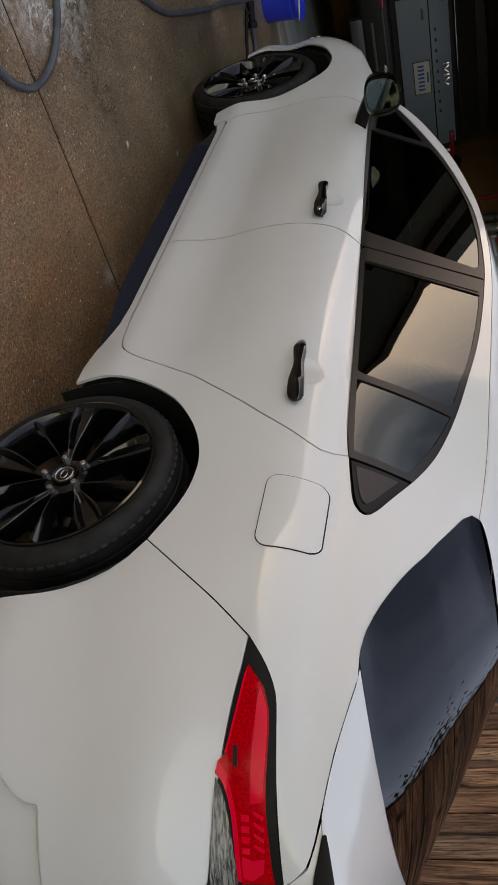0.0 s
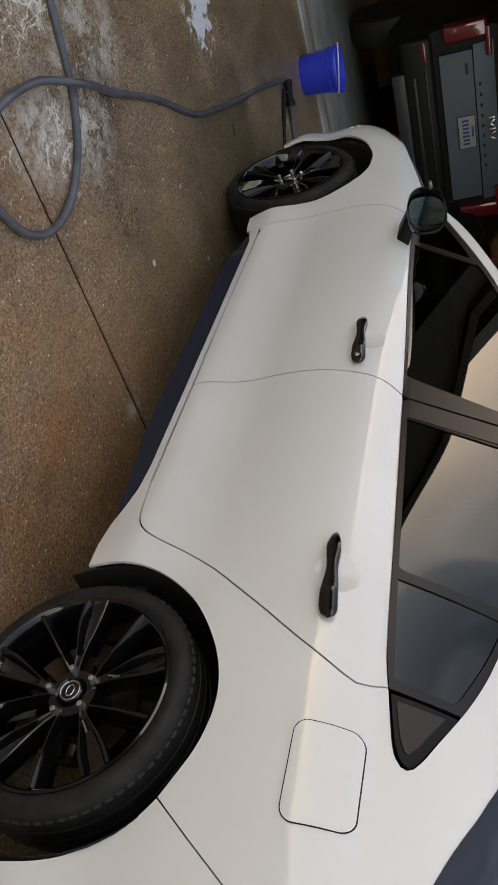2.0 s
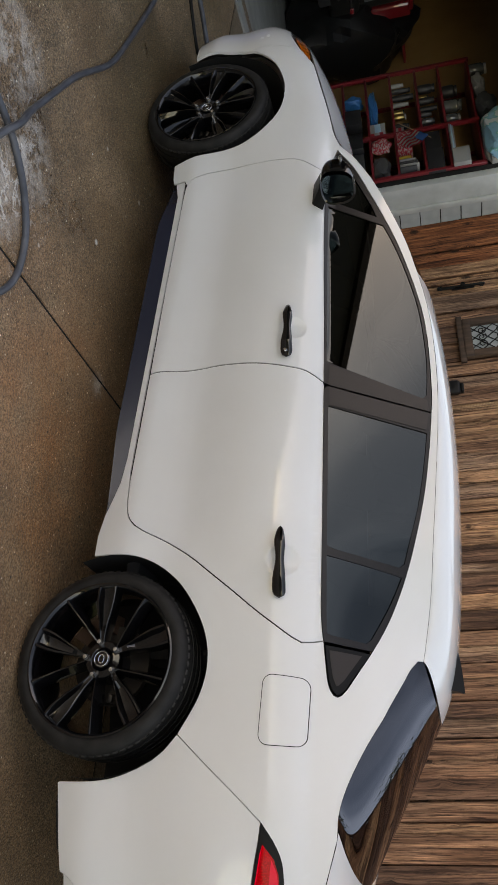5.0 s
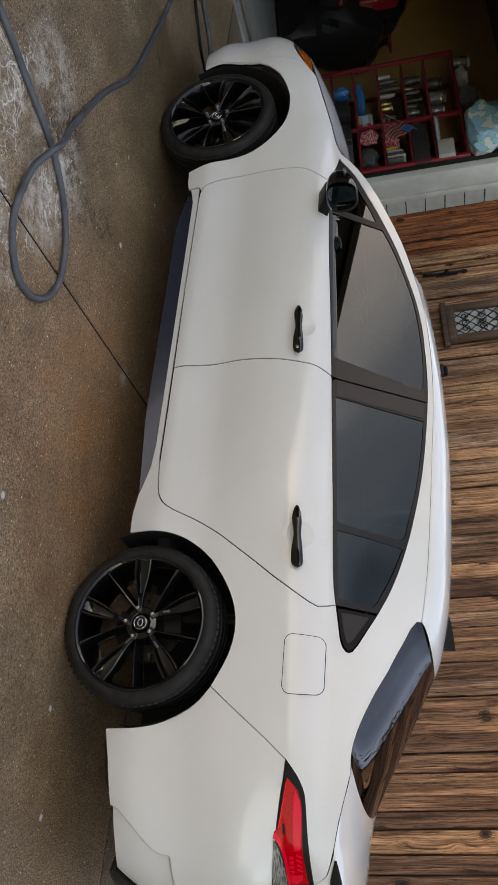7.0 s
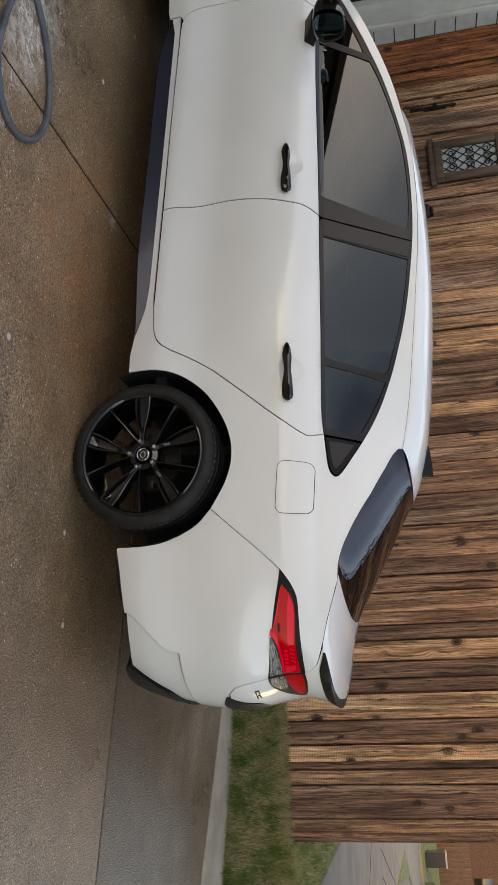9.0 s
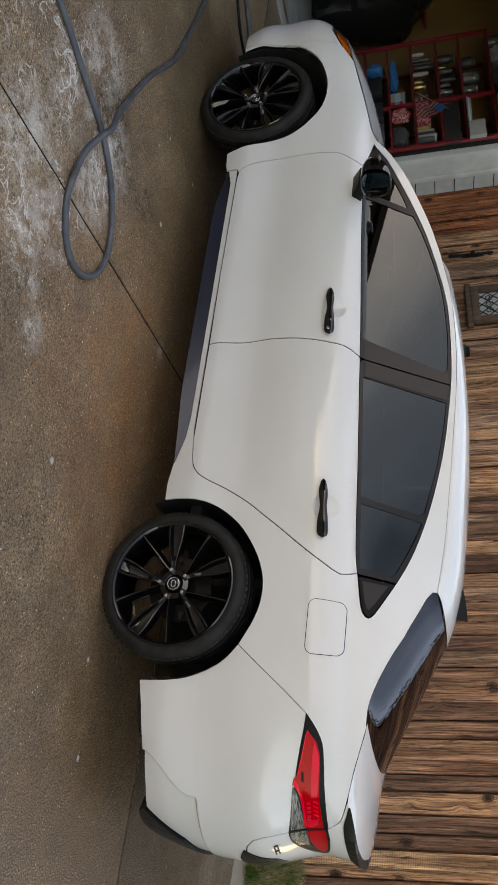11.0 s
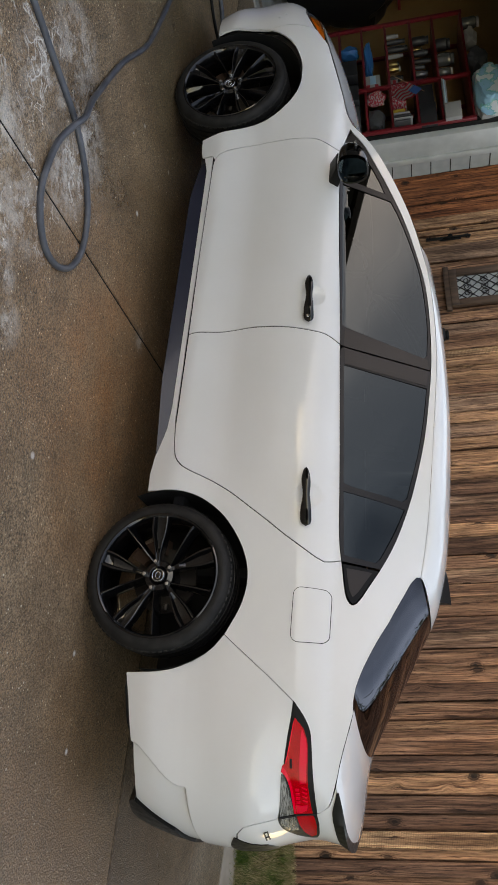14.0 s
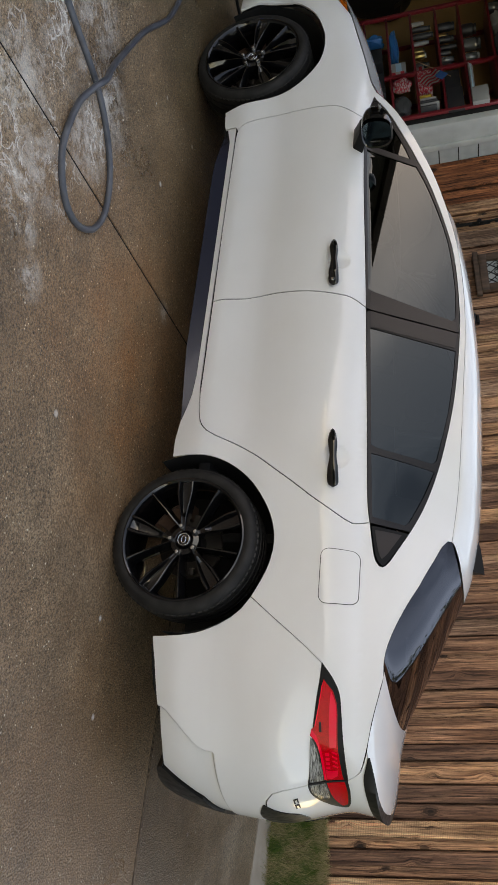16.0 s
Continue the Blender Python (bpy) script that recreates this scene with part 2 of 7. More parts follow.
# wet, darker concrete running down from the garage
wet = mixed(CONCRETE, 1.0, (spot_mask(-1.9, -0.7, 2.0, 0.35), "Result"), (ramp(CONCRETE, noise_of(CONCRETE, v, 2.4, 5, 0.55, 0.6), "Fac", [(0.36, (0.25, 0.25, 0.25)), (0.56, (1, 1, 1))]), "Color"), "MULTIPLY")
rusty = mixed(CONCRETE, (wet, 2), (rusty, 2), (mixed(CONCRETE, 1.0, (rusty, 2), (0.60, 0.62, 0.56), "MULTIPLY"), 2))
# darker slab surface towards the street, uneven by noise
street_end = mixed(CONCRETE, 1.0, (spot_mask(3.6, -1.4, 3.0, 0.45), "Result"), (ramp(CONCRETE, noise_of(CONCRETE, v, 1.7, 6, 0.6), "Fac", [(0.30, (0.45, 0.45, 0.45)), (0.60, (1, 1, 1))]), "Color"), "MULTIPLY")
rusty = mixed(CONCRETE, (street_end, 2), (rusty, 2), (mixed(CONCRETE, 1.0, (rusty, 2), (0.58, 0.58, 0.61), "MULTIPLY"), 2))
# thin curling lines of dried suds
curl = noise_of(CONCRETE, v, 11.0, 3, 0.5, 1.3)
away = node(CONCRETE, "ShaderNodeMath")
away.operation = "SUBTRACT"
away.inputs[1].default_value = 0.5
link(CONCRETE, curl, "Fac", away, 0)
size = node(CONCRETE, "ShaderNodeMath")
size.operation = "ABSOLUTE"
link(CONCRETE, away, "Value", size, 0)
strand = ramp(CONCRETE, size, "Value", [(0.0, (0.75, 0.75, 0.75)), (0.014, (0.45, 0.45, 0.45)), (0.030, (0, 0, 0))])
some = ramp(CONCRETE, noise_of(CONCRETE, v, 4.2, 3), "Fac", [(0.46, (0, 0, 0)), (0.58, (1, 1, 1))])
strand = mixed(CONCRETE, 1.0, (strand, "Color"), (some, "Color"), "MULTIPLY")
strand = mixed(CONCRETE, 1.0, (strand, 2), (spot_mask(-0.05, -2.1, 0.80, 0.6), "Result"), "MULTIPLY")
laced = mixed(CONCRETE, (strand, 2), (rusty, 2), (0.92, 0.88, 0.82))
split = node(CONCRETE, "ShaderNodeSeparateXYZ")
link(CONCRETE, v, "Vector", split, 0)
lawn_side = node(CONCRETE, "ShaderNodeMath")
lawn_side.operation = "GREATER_THAN"
lawn_side.inputs[1].default_value = -0.05
link(CONCRETE, split, "Y", lawn_side, 0)
laced = mixed(CONCRETE, (lawn_side, "Value"), (laced, 2), (mixed(CONCRETE, 1.0, (laced, 2), (0.66, 0.72, 0.80), "MULTIPLY"), 2))
foamy = mixed(CONCRETE, (wash2, "Value"), (laced, 2), (1.0, 0.94, 0.86))
# puddle of thick foam by the garage threshold
heap = mixed(CONCRETE, 1.0, (spot_mask(-1.66, -1.63, 0.17, 0.1), "Result"), (spot_mask(-1.57, -1.52, 0.13, 0.1), "Result"), "LIGHTEN")
heap = mixed(CONCRETE, 1.0, (heap, 2), (ramp(CONCRETE, noise_of(CONCRETE, v, 13.0, 5, 0.55, 0.5), "Fac", [(0.36, (0, 0, 0)), (0.62, (1, 1, 1))]), "Color"), "ADD")
heap = ramp(CONCRETE, heap, 2, [(0.78, (0, 0, 0)), (1.0, (0.82, 0.82, 0.82))])
near_heap = ramp(CONCRETE, spot_mask(-1.62, -1.58, 0.24, 0.5), "Result", [(0.0, (0, 0, 0)), (0.5, (1, 1, 1))])
foamy = mixed(CONCRETE, (mixed(CONCRETE, 1.0, (heap, "Color"), (near_heap, "Color"), "MULTIPLY"), 2), (foamy, 2), (0.80, 0.82, 0.86))
to_base(CONCRETE, foamy, 2)
to_rough(CONCRETE, ramp(CONCRETE, broad, "Fac", [(0.3, (0.22,) * 3), (0.65, (0.48,) * 3)]), "Color")
hgt = mixed(CONCRETE, 0.5, (grit, "Fac"), (agg, "Distance"))
bump(CONCRETE, hgt, 2, 0.8, 0.006)
PALE_CONCRETE = material("pale_concrete", (0.36, 0.35, 0.32), 0.85)
v = coords(PALE_CONCRETE)
to_base(PALE_CONCRETE, ramp(PALE_CONCRETE, noise_of(PALE_CONCRETE, v, 4, 9), "Fac", [(0.3, (0.25, 0.21, 0.16)), (0.7, (0.40, 0.345, 0.275))]), "Color")
bump(PALE_CONCRETE, noise_of(PALE_CONCRETE, v, 120), "Fac", 0.3, 0.004)
GARAGE_FLOOR = material("garage_floor_concrete", (0.26, 0.27, 0.24), 0.3)
v = coords(GARAGE_FLOOR)
to_base(GARAGE_FLOOR, ramp(GARAGE_FLOOR, noise_of(GARAGE_FLOOR, v, 3.0, 9, 0.65), "Fac", [(0.3, (0.16, 0.165, 0.145)), (0.7, (0.38, 0.385, 0.35))]), "Color")
STREET = material("street_concrete", (0.2, 0.19, 0.175), 0.85)
v = coords(STREET)
to_base(STREET, ramp(STREET, noise_of(STREET, v, 1.5, 9), "Fac", [(0.3, (0.13, 0.112, 0.092)), (0.7, (0.20, 0.175, 0.145))]), "Color")
# dirt of the drive joints, also the painted shade under the siding laps
JOINT_AND_SHADE = material("joint_dirt_and_shade", (0.008, 0.007, 0.006), 0.95)

# weathered fence boards: grain along z bending round knots, each board its own tone
def wood_material(name, light, dark, sawn_share=0.0):
    WOOD = material(name, light, 0.72, 0.0, Specular_IOR_Level=0.3)
    info = node(WOOD, "ShaderNodeObjectInfo")
    v = coords(WOOD)
    shift = node(WOOD, "ShaderNodeVectorMath")
    shift.operation = "MULTIPLY_ADD"
    link(WOOD, info, "Random", shift, 0)
    shift.inputs[1].default_value = (37.0, 0.0, 53.0)
    link(WOOD, v, "Vector", shift, 2)
    flatten = node(WOOD, "ShaderNodeMapping")
    flatten.inputs["Scale"].default_value = (1.0, 0.0, 1.0)
    link(WOOD, shift, "Vector", flatten, "Vector")
    kmap = node(WOOD, "ShaderNodeMapping")
    kmap.inputs["Scale"].default_value = (6.4, 0.0, 4.0)
    link(WOOD, shift, "Vector", kmap, "Vector")
    knot = node(WOOD, "ShaderNodeTexVoronoi", Scale=1.0, Randomness=1.0)
    knot.voronoi_dimensions = "3D"
    ragged = node(WOOD, "ShaderNodeMapping")
    ragged.inputs["Scale"].default_value = (26.0, 0.0, 17.0)
    link(WOOD, shift, "Vector", ragged, "Vector")
    rag = noise_of(WOOD, ragged, 1.0, 4, 0.65)
    roughen = node(WOOD, "ShaderNodeVectorMath")
    roughen.operation = "MULTIPLY_ADD"
    link(WOOD, rag, "Color", roughen, 0)
    roughen.inputs[1].default_value = (0.24, 0.0, 0.24)
    link(WOOD, kmap, "Vector", roughen, 2)
    link(WOOD, roughen, "Vector", knot, "Vector")
    swell = ramp(WOOD, knot, "Distance", [(0.0, (1, 1, 1)), (0.10, (0.62, 0.62, 0.62)), (0.25, (0.18, 0.18, 0.18)), (0.5, (0, 0, 0))])
    wmap = node(WOOD, "ShaderNodeMapping")
    wmap.inputs["Scale"].default_value = (3.0, 0.0, 0.9)
    link(WOOD, flatten, "Vector", wmap, "Vector")
    warp = noise_of(WOOD, wmap, 1.0, 2)
    push = mixed(WOOD, 1.0, (swell, "Color"), (warp, "Color"), "ADD")
    bend = node(WOOD, "ShaderNodeVectorMath")
    bend.operation = "MULTIPLY_ADD"
    link(WOOD, push, 2, bend, 0)
    bend.inputs[1].default_value = (0.032, 0.0, 0.0)
    link(WOOD, flatten, "Vector", bend, 2)
    long = node(WOOD, "ShaderNodeMapping")
    long.inputs["Scale"].default_value = (60.0, 1.0, 1.1)
    link(WOOD, bend, "Vector", long, "Vector")
    strk = noise_of(WOOD, long, 1.0, 5, 0.6, 0.3)
    broadm = node(WOOD, "ShaderNodeMapping")
    broadm.inputs["Scale"].default_value = (17.0, 1.0, 1.1)
    link(WOOD, bend, "Vector", broadm, "Vector")
    band = noise_of(WOOD, broadm, 1.0, 3, 0.5, 0.5)
    fine = node(WOOD, "ShaderNodeMapping")
    fine.inputs["Scale"].default_value = (140.0, 1.0, 4.0)
    link(WOOD, bend, "Vector", fine, "Vector")
    fibre = noise_of(WOOD, fine, 1.0, 6)
    light_tone = ramp(WOOD, info, "Random", [(0.0, tuple(0.84 * c for c in light)), (0.5, light), (1.0, (light[0] * 1.18, light[1] * 1.16, light[2] * 1.14))])
    dark_tone = ramp(WOOD, info, "Random", [(0.0, dark), (1.0, tuple(1.3 * c for c in dark))])
    gr = ramp(WOOD, strk, "Fac", [(0.38, (0, 0, 0)), (0.45, (0.58, 0.58, 0.58)), (0.52, (0.78, 0.78, 0.78)), (0.60, (1, 1, 1))])
    tone = mixed(WOOD, (gr, "Color"), (dark_tone, "Color"), (light_tone, "Color"))
    weather = ramp(WOOD, band, "Fac", [(0.34, (0.46, 0.42, 0.39)), (0.44, (0.74, 0.69, 0.66)), (0.53, (1, 1, 1)), (0.62, (1.34, 1.30, 1.22))])
    tone = mixed(WOOD, 0.95, (tone, 2), (weather, "Color"), "MULTIPLY")
    fib = mixed(WOOD, 0.75, (tone, 2), (ramp(WOOD, fibre, "Fac", [(0.3, (0.1, 0.1, 0.1)), (0.68, (0.86, 0.86, 0.86))]), "Color"), "OVERLAY")
    saw = node(WOOD, "ShaderNodeTexWave", Scale=26.0, Distortion=1.6, Detail=2.0, Detail_Scale=2.0)
    saw.bands_direction = "Z"
    link(WOOD, flatten, "Vector", saw, "Vector")
    sawn = ramp(WOOD, saw, "Fac", [(0.0, (0.35, 0.33, 0.32)), (0.16, (1, 1, 1))])
    fib = mixed(WOOD, sawn_share, (fib, 2), (mixed(WOOD, 1.0, (fib, 2), (sawn, "Color"), "MULTIPLY"), 2))
    ringw = node(WOOD, "ShaderNodeMath")
    ringw.operation = "MULTIPLY"
    ringw.inputs[1].default_value = 70.0
    link(WOOD, knot, "Distance", ringw, 0)
    sine = node(WOOD, "ShaderNodeMath")
    sine.operation = "SINE"
    link(WOOD, ringw, "Value", sine, 0)
    ringr = ramp(WOOD, sine, "Value", [(0.0, (0.32, 0.28, 0.25)), (0.5, (1, 1, 1))])
    near_knot = ramp(WOOD, knot, "Distance", [(0.08, (1, 1, 1)), (0.34, (0, 0, 0))])
    kpick = ramp(WOOD, knot, "Color", [(0.22, (0, 0, 0)), (0.26, (1, 1, 1))])
    ringmask = mixed(WOOD, 1.0, (near_knot, "Color"), (kpick, "Color"), "MULTIPLY")
    ringed = mixed(WOOD, (ringmask, 2), (fib, 2), (mixed(WOOD, 1.0, (fib, 2), (ringr, "Color"), "MULTIPLY"), 2))
    kmask = ramp(WOOD, knot, "Distance", [(0.05, (1, 1, 1)), (0.13, (0.75, 0.75, 0.75)), (0.24, (0, 0, 0))])
    kboth = mixed(WOOD, 1.0, (kmask, "Color"), (kpick, "Color"), "MULTIPLY")
    wood_out = mixed(WOOD, (kboth, 2), (ringed, 2), (0.018, 0.011, 0.008))
    crackm = node(WOOD, "ShaderNodeMapping")
    crackm.inputs["Scale"].default_value = (44.0, 1.0, 2.6)
    link(WOOD, bend, "Vector", crackm, "Vector")
    crack = ramp(WOOD, noise_of(WOOD, crackm, 1.0, 3, 0.7), "Fac", [(0.365, (0.06, 0.05, 0.045)), (0.415, (1, 1, 1))])
    wood_out = mixed(WOOD, 0.75, (wood_out, 2), (crack, "Color"), "MULTIPLY")
    splitm = node(WOOD, "ShaderNodeMapping")
    splitm.inputs["Scale"].default_value = (95.0, 1.0, 7.0)
    link(WOOD, bend, "Vector", splitm, "Vector")
    splinter = ramp(WOOD, noise_of(WOOD, splitm, 1.0, 5, 0.75, 0.6), "Fac", [(0.38, (0.16, 0.14, 0.13)), (0.47, (0.92, 0.92, 0.93)), (0.60, (1.30, 1.27, 1.22))])
    wood_out = mixed(WOOD, 0.6, (wood_out, 2), (splinter, "Color"), "MULTIPLY")
    to_base(WOOD, wood_out, 2)
    bump(WOOD, mixed(WOOD, 0.4, (strk, "Fac"), (fibre, "Fac")), 2, 0.8, 0.007)
    return WOOD


BOARD_WOOD = {
    "l": wood_material("tan_weathered_wood", (0.475, 0.272, 0.156), (0.135, 0.063, 0.036)),
    "b": wood_material("brown_weathered_wood", (0.38, 0.210, 0.128), (0.095, 0.046, 0.028)),
    "g": wood_material("grey_weathered_wood", (0.38, 0.240, 0.162), (0.12, 0.065, 0.044)),
    "d": wood_material("dark_weathered_wood", (0.23, 0.127, 0.082), (0.070, 0.036, 0.024)),
    "r": wood_material("red_brown_wood", (0.36, 0.130, 0.055), (0.12, 0.042, 0.022)),
    "n": wood_material("brown_sawn_wood", (0.38, 0.222, 0.130), (0.115, 0.060, 0.035), 0.75),
    "s": wood_material("rough_sawn_wood", (0.58, 0.365, 0.212), (0.18, 0.096, 0.055), 0.75),
}
DARK_WOOD = material("dark_frame_wood", (0.075, 0.045, 0.03), 0.7)
v = coords(DARK_WOOD, (30, 30, 3))
g2 = noise_of(DARK_WOOD, v, 1.0, 8)
to_base(DARK_WOOD, ramp(DARK_WOOD, g2, "Fac", [(0.3, (0.035, 0.02, 0.014)), (0.7, (0.12, 0.07, 0.045))]), "Color")
bump(DARK_WOOD, g2, "Fac", 0.4, 0.004)
IRON = material("black_iron", (0.012, 0.012, 0.012), 0.5, 0.6)
FROST = material("pale_backing", (0.42, 0.46, 0.47), 0.35)
SIDING = material("painted_siding", (0.62, 0.66, 0.66), 0.55)
v = coords(SIDING)
to_base(SIDING, ramp(SIDING, noise_of(SIDING, v, 9, 7), "Fac", [(0.3, (0.40, 0.435, 0.44)), (0.7, (0.50, 0.53, 0.53))]), "Color")
WHITE_TRIM = material("white_trim_paint", (0.70, 0.71, 0.70), 0.45)
v = coords(WHITE_TRIM)
to_base(WHITE_TRIM, ramp(WHITE_TRIM, noise_of(WHITE_TRIM, v, 5, 7), "Fac", [(0.3, (0.42, 0.435, 0.42)), (0.7, (0.54, 0.555, 0.54))]), "Color")
TAN_WALL = material("tan_wall", (0.42, 0.26, 0.11), 0.8)
v = coords(TAN_WALL)
to_base(TAN_WALL, ramp(TAN_WALL, noise_of(TAN_WALL, v, 2, 6), "Fac", [(0.3, (0.31, 0.18, 0.068)), (0.7, (0.40, 0.245, 0.105))]), "Color")
RED_METAL = material("red_metal", (0.20, 0.012, 0.018), 0.4, 0.0, Coat_Weight=0.3)
GRASS = material("grass_blades", (0.09, 0.13, 0.04), 0.7, 0.0, Specular_IOR_Level=0.15)
gi = node(GRASS, "ShaderNodeNewGeometry")
green = ramp(GRASS, gi, "Random Per Island", [(0.0, (0.045, 0.115, 0.015)), (0.6, (0.115, 0.195, 0.034)), (1.0, (0.24, 0.245, 0.085))])
straw = ramp(GRASS, gi, "Random Per Island", [(0.0, (0.15, 0.185, 0.05)), (0.4, (0.36, 0.30, 0.15)), (1.0, (0.58, 0.47, 0.28))])
patch = ramp(GRASS, noise_of(GRASS, coords(GRASS), 5.5, 6, 0.65), "Fac", [(0.42, (0, 0, 0)), (0.56, (1, 1, 1))])
to_base(GRASS, mixed(GRASS, (patch, "Color"), (green, "Color"), (straw, "Color")), 2)
SOIL = material("lawn_soil", (0.10, 0.11, 0.045), 0.9)
v = coords(SOIL)
to_base(SOIL, ramp(SOIL, noise_of(SOIL, v, 5.5, 9, 0.7), "Fac", [(0.38, (0.045, 0.09, 0.016)), (0.50, (0.11, 0.14, 0.04)), (0.60, (0.22, 0.18, 0.09))]), "Color")
bump(SOIL, noise_of(SOIL, v, 60), "Fac", 0.8, 0.02)
HOSE = material("grey_hose_plastic", (0.08, 0.085, 0.10), 0.33)
v = coords(HOSE)
to_base(HOSE, ramp(HOSE, noise_of(HOSE, v, 14, 5), "Fac", [(0.3, (0.05, 0.055, 0.066)), (0.7, (0.11, 0.115, 0.13))]), "Color")
BLUE = material("blue_bucket_plastic", (0.012, 0.045, 0.55), 0.35)
WHITE_PLASTIC = material("white_plastic", (0.72, 0.72, 0.70), 0.4)
FOAM = material("soap_foam", (0.75, 0.77, 0.80), 0.6)
SUV_PAINT = material("slate_blue_paint", (0.19, 0.245, 0.30), 0.35, 0.25, Coat_Weight=1.0, Coat_Roughness=0.03)
DARK_RED = material("dark_red_lamp", (0.16, 0.008, 0.012), 0.12, 0.0, Coat_Weight=1.0)

LEAF = material("dark_leaf", (0.045, 0.07, 0.025), 0.5)
gi = node(LEAF, "ShaderNodeNewGeometry")
to_base(LEAF, ramp(LEAF, gi, "Random Per Island", [(0.0, (0.03, 0.05, 0.018)), (1.0, (0.07, 0.10, 0.035))]), "Color")
BRICK = material("dark_brick", (0.13, 0.07, 0.05), 0.85)
v = coords(BRICK, (1, 1, 1), (radians(90), 0, radians(90)))
bk = node(BRICK, "ShaderNodeTexBrick", Color1=(0.062, 0.030, 0.023, 1), Color2=(0.042, 0.023, 0.019, 1), Mortar=(0.10, 0.085, 0.07, 1), Scale=1.0, Mortar_Size=0.006)
bk.inputs["Brick Width"].default_value, bk.inputs["Row Height"].default_value = 0.22, 0.075
link(BRICK, v, "Vector", bk, "Vector")
to_base(BRICK, bk, "Color")


# ---- building helpers ----
def thing(name, m=None, label="", category="", group="", kind=""):
    e = new(name)
    e.empty_display_size = 0.05
    if m is not None:
        e.matrix_world = m
    return tagged(e, label, category, group, kind)


def skin_normals(me):
    """Shade a panel by the true slope of the skin, kept with each vertex, where its face lies along it."""
    if "slope" not in me.attributes:
        return
    slopes = [Vector(d.vector) for d in me.attributes["slope"].data]
    out = [None] * len(me.loops)
    for p in me.polygons:
        for i in p.loop_indices:
            n = slopes[me.loops[i].vertex_index]
            out[i] = n if n.length > 0.5 and n.dot(p.normal) > 0.25 else p.normal.copy()
    me.normals_split_custom_set(out)
    me.attributes.remove(me.attributes["slope"])


def mesh_of(bm, name, mat, sharp=38.0, flat=False):
    bmesh.ops.recalc_face_normals(bm, faces=bm.faces[:]) if not flat else None
    me = bpy.data.meshes.new(name)
    bm.to_mesh(me)
    bm.free()
    for p in me.polygons:
        p.use_smooth = True
    me.set_sharp_from_angle(angle=radians(sharp))
    skin_normals(me)
    for one in (mat if isinstance(mat, (list, tuple)) else [mat]):
        me.materials.append(one)
    return me


def part(name, bm, mat, parent, label="", sharp=38.0, m=None, flat=False):
    ob = new(name, mesh_of(bm, name, mat, sharp, flat))
    ob.parent = parent
    if m is not None:
        ob.matrix_basis = m
    if label:
        ob["label"] = label
    return ob


def solid(name, bm, mat, label="", category="", group="", kind="", m=None, sharp=38.0, flat=False):
    ob = new(name, mesh_of(bm, name, mat, sharp, flat))
    if m is not None:
        ob.matrix_world = m
    return tagged(ob, label, category, group, kind)


def box_bm(size, at=(0, 0, 0), bevel=0.0, seg=2, m=None, bm=None):
    own = bmesh.new()
    bmesh.ops.create_cube(own, size=1.0)
    bmesh.ops.scale(own, vec=size, verts=own.verts)
    if bevel > 0:
        bmesh.ops.bevel(own, geom=own.edges[:], offset=bevel, segments=seg, affect="EDGES", profile=0.5)
    bmesh.ops.translate(own, vec=at, verts=own.verts)
    if m is not None:
        own.transform(m)
    if bm is None:
        return own
    join(bm, own)
    return bm


def join(bm, other):
    me = bpy.data.meshes.new("tmp")
    other.to_mesh(me)
    other.free()
    bm.from_mesh(me)
    bpy.data.meshes.remove(me)


def lathe_bm(profile, n=64, axis="Y", closed=False, bm=None):
    """profile: (radius, along) pairs turned about the axis."""
    bm = bm or bmesh.new()
    rings = []
    for k in range(n):
        a = 2 * math.pi * k / n
        ring = []
        for r, h in profile:
            c, s = r * math.cos(a), r * math.sin(a)
            ring.append(bm.verts.new((c, h, s) if axis == "Y" else ((c, s, h) if axis == "Z" else (h, c, s))))
        rings.append(ring)
    for k in range(n):
        a, b = rings[k], rings[(k + 1) % n]
        for i in range(len(profile) - (0 if closed else 1)):
            j = (i + 1) % len(profile)
            bm.faces.new((a[i], a[j], b[j], b[i]))
    bmesh.ops.remove_doubles(bm, verts=bm.verts[:], dist=1e-5)
    return bm


def tube_bm(points, radius_of, n=10, bm=None, caps=True):
    bm = bm or bmesh.new()
    pts = [Vector(p) for p in points]
    rings, up = [], Vector((0, 0, 1))
    for i, p in enumerate(pts):
        d = (pts[min(i + 1, len(pts) - 1)] - pts[max(i - 1, 0)]).normalized()
        side = d.cross(up)
        if side.length < 1e-3:
            side = d.cross(Vector((0, 1, 0)))
        side.normalize()
        upv = side.cross(d)
        r = radius_of(i) if callable(radius_of) else radius_of
        rings.append([bm.verts.new(p + side * (r * math.cos(2 * math.pi * k / n)) + upv * (r * math.sin(2 * math.pi * k / n))) for k in range(n)])
    for a, b in zip(rings, rings[1:]):
        for k in range(n):
            bm.faces.new((a[k], a[(k + 1) % n], b[(k + 1) % n], b[k]))
    if caps:
        bm.faces.new(rings[0][::-1])
        bm.faces.new(rings[-1])
    return bm


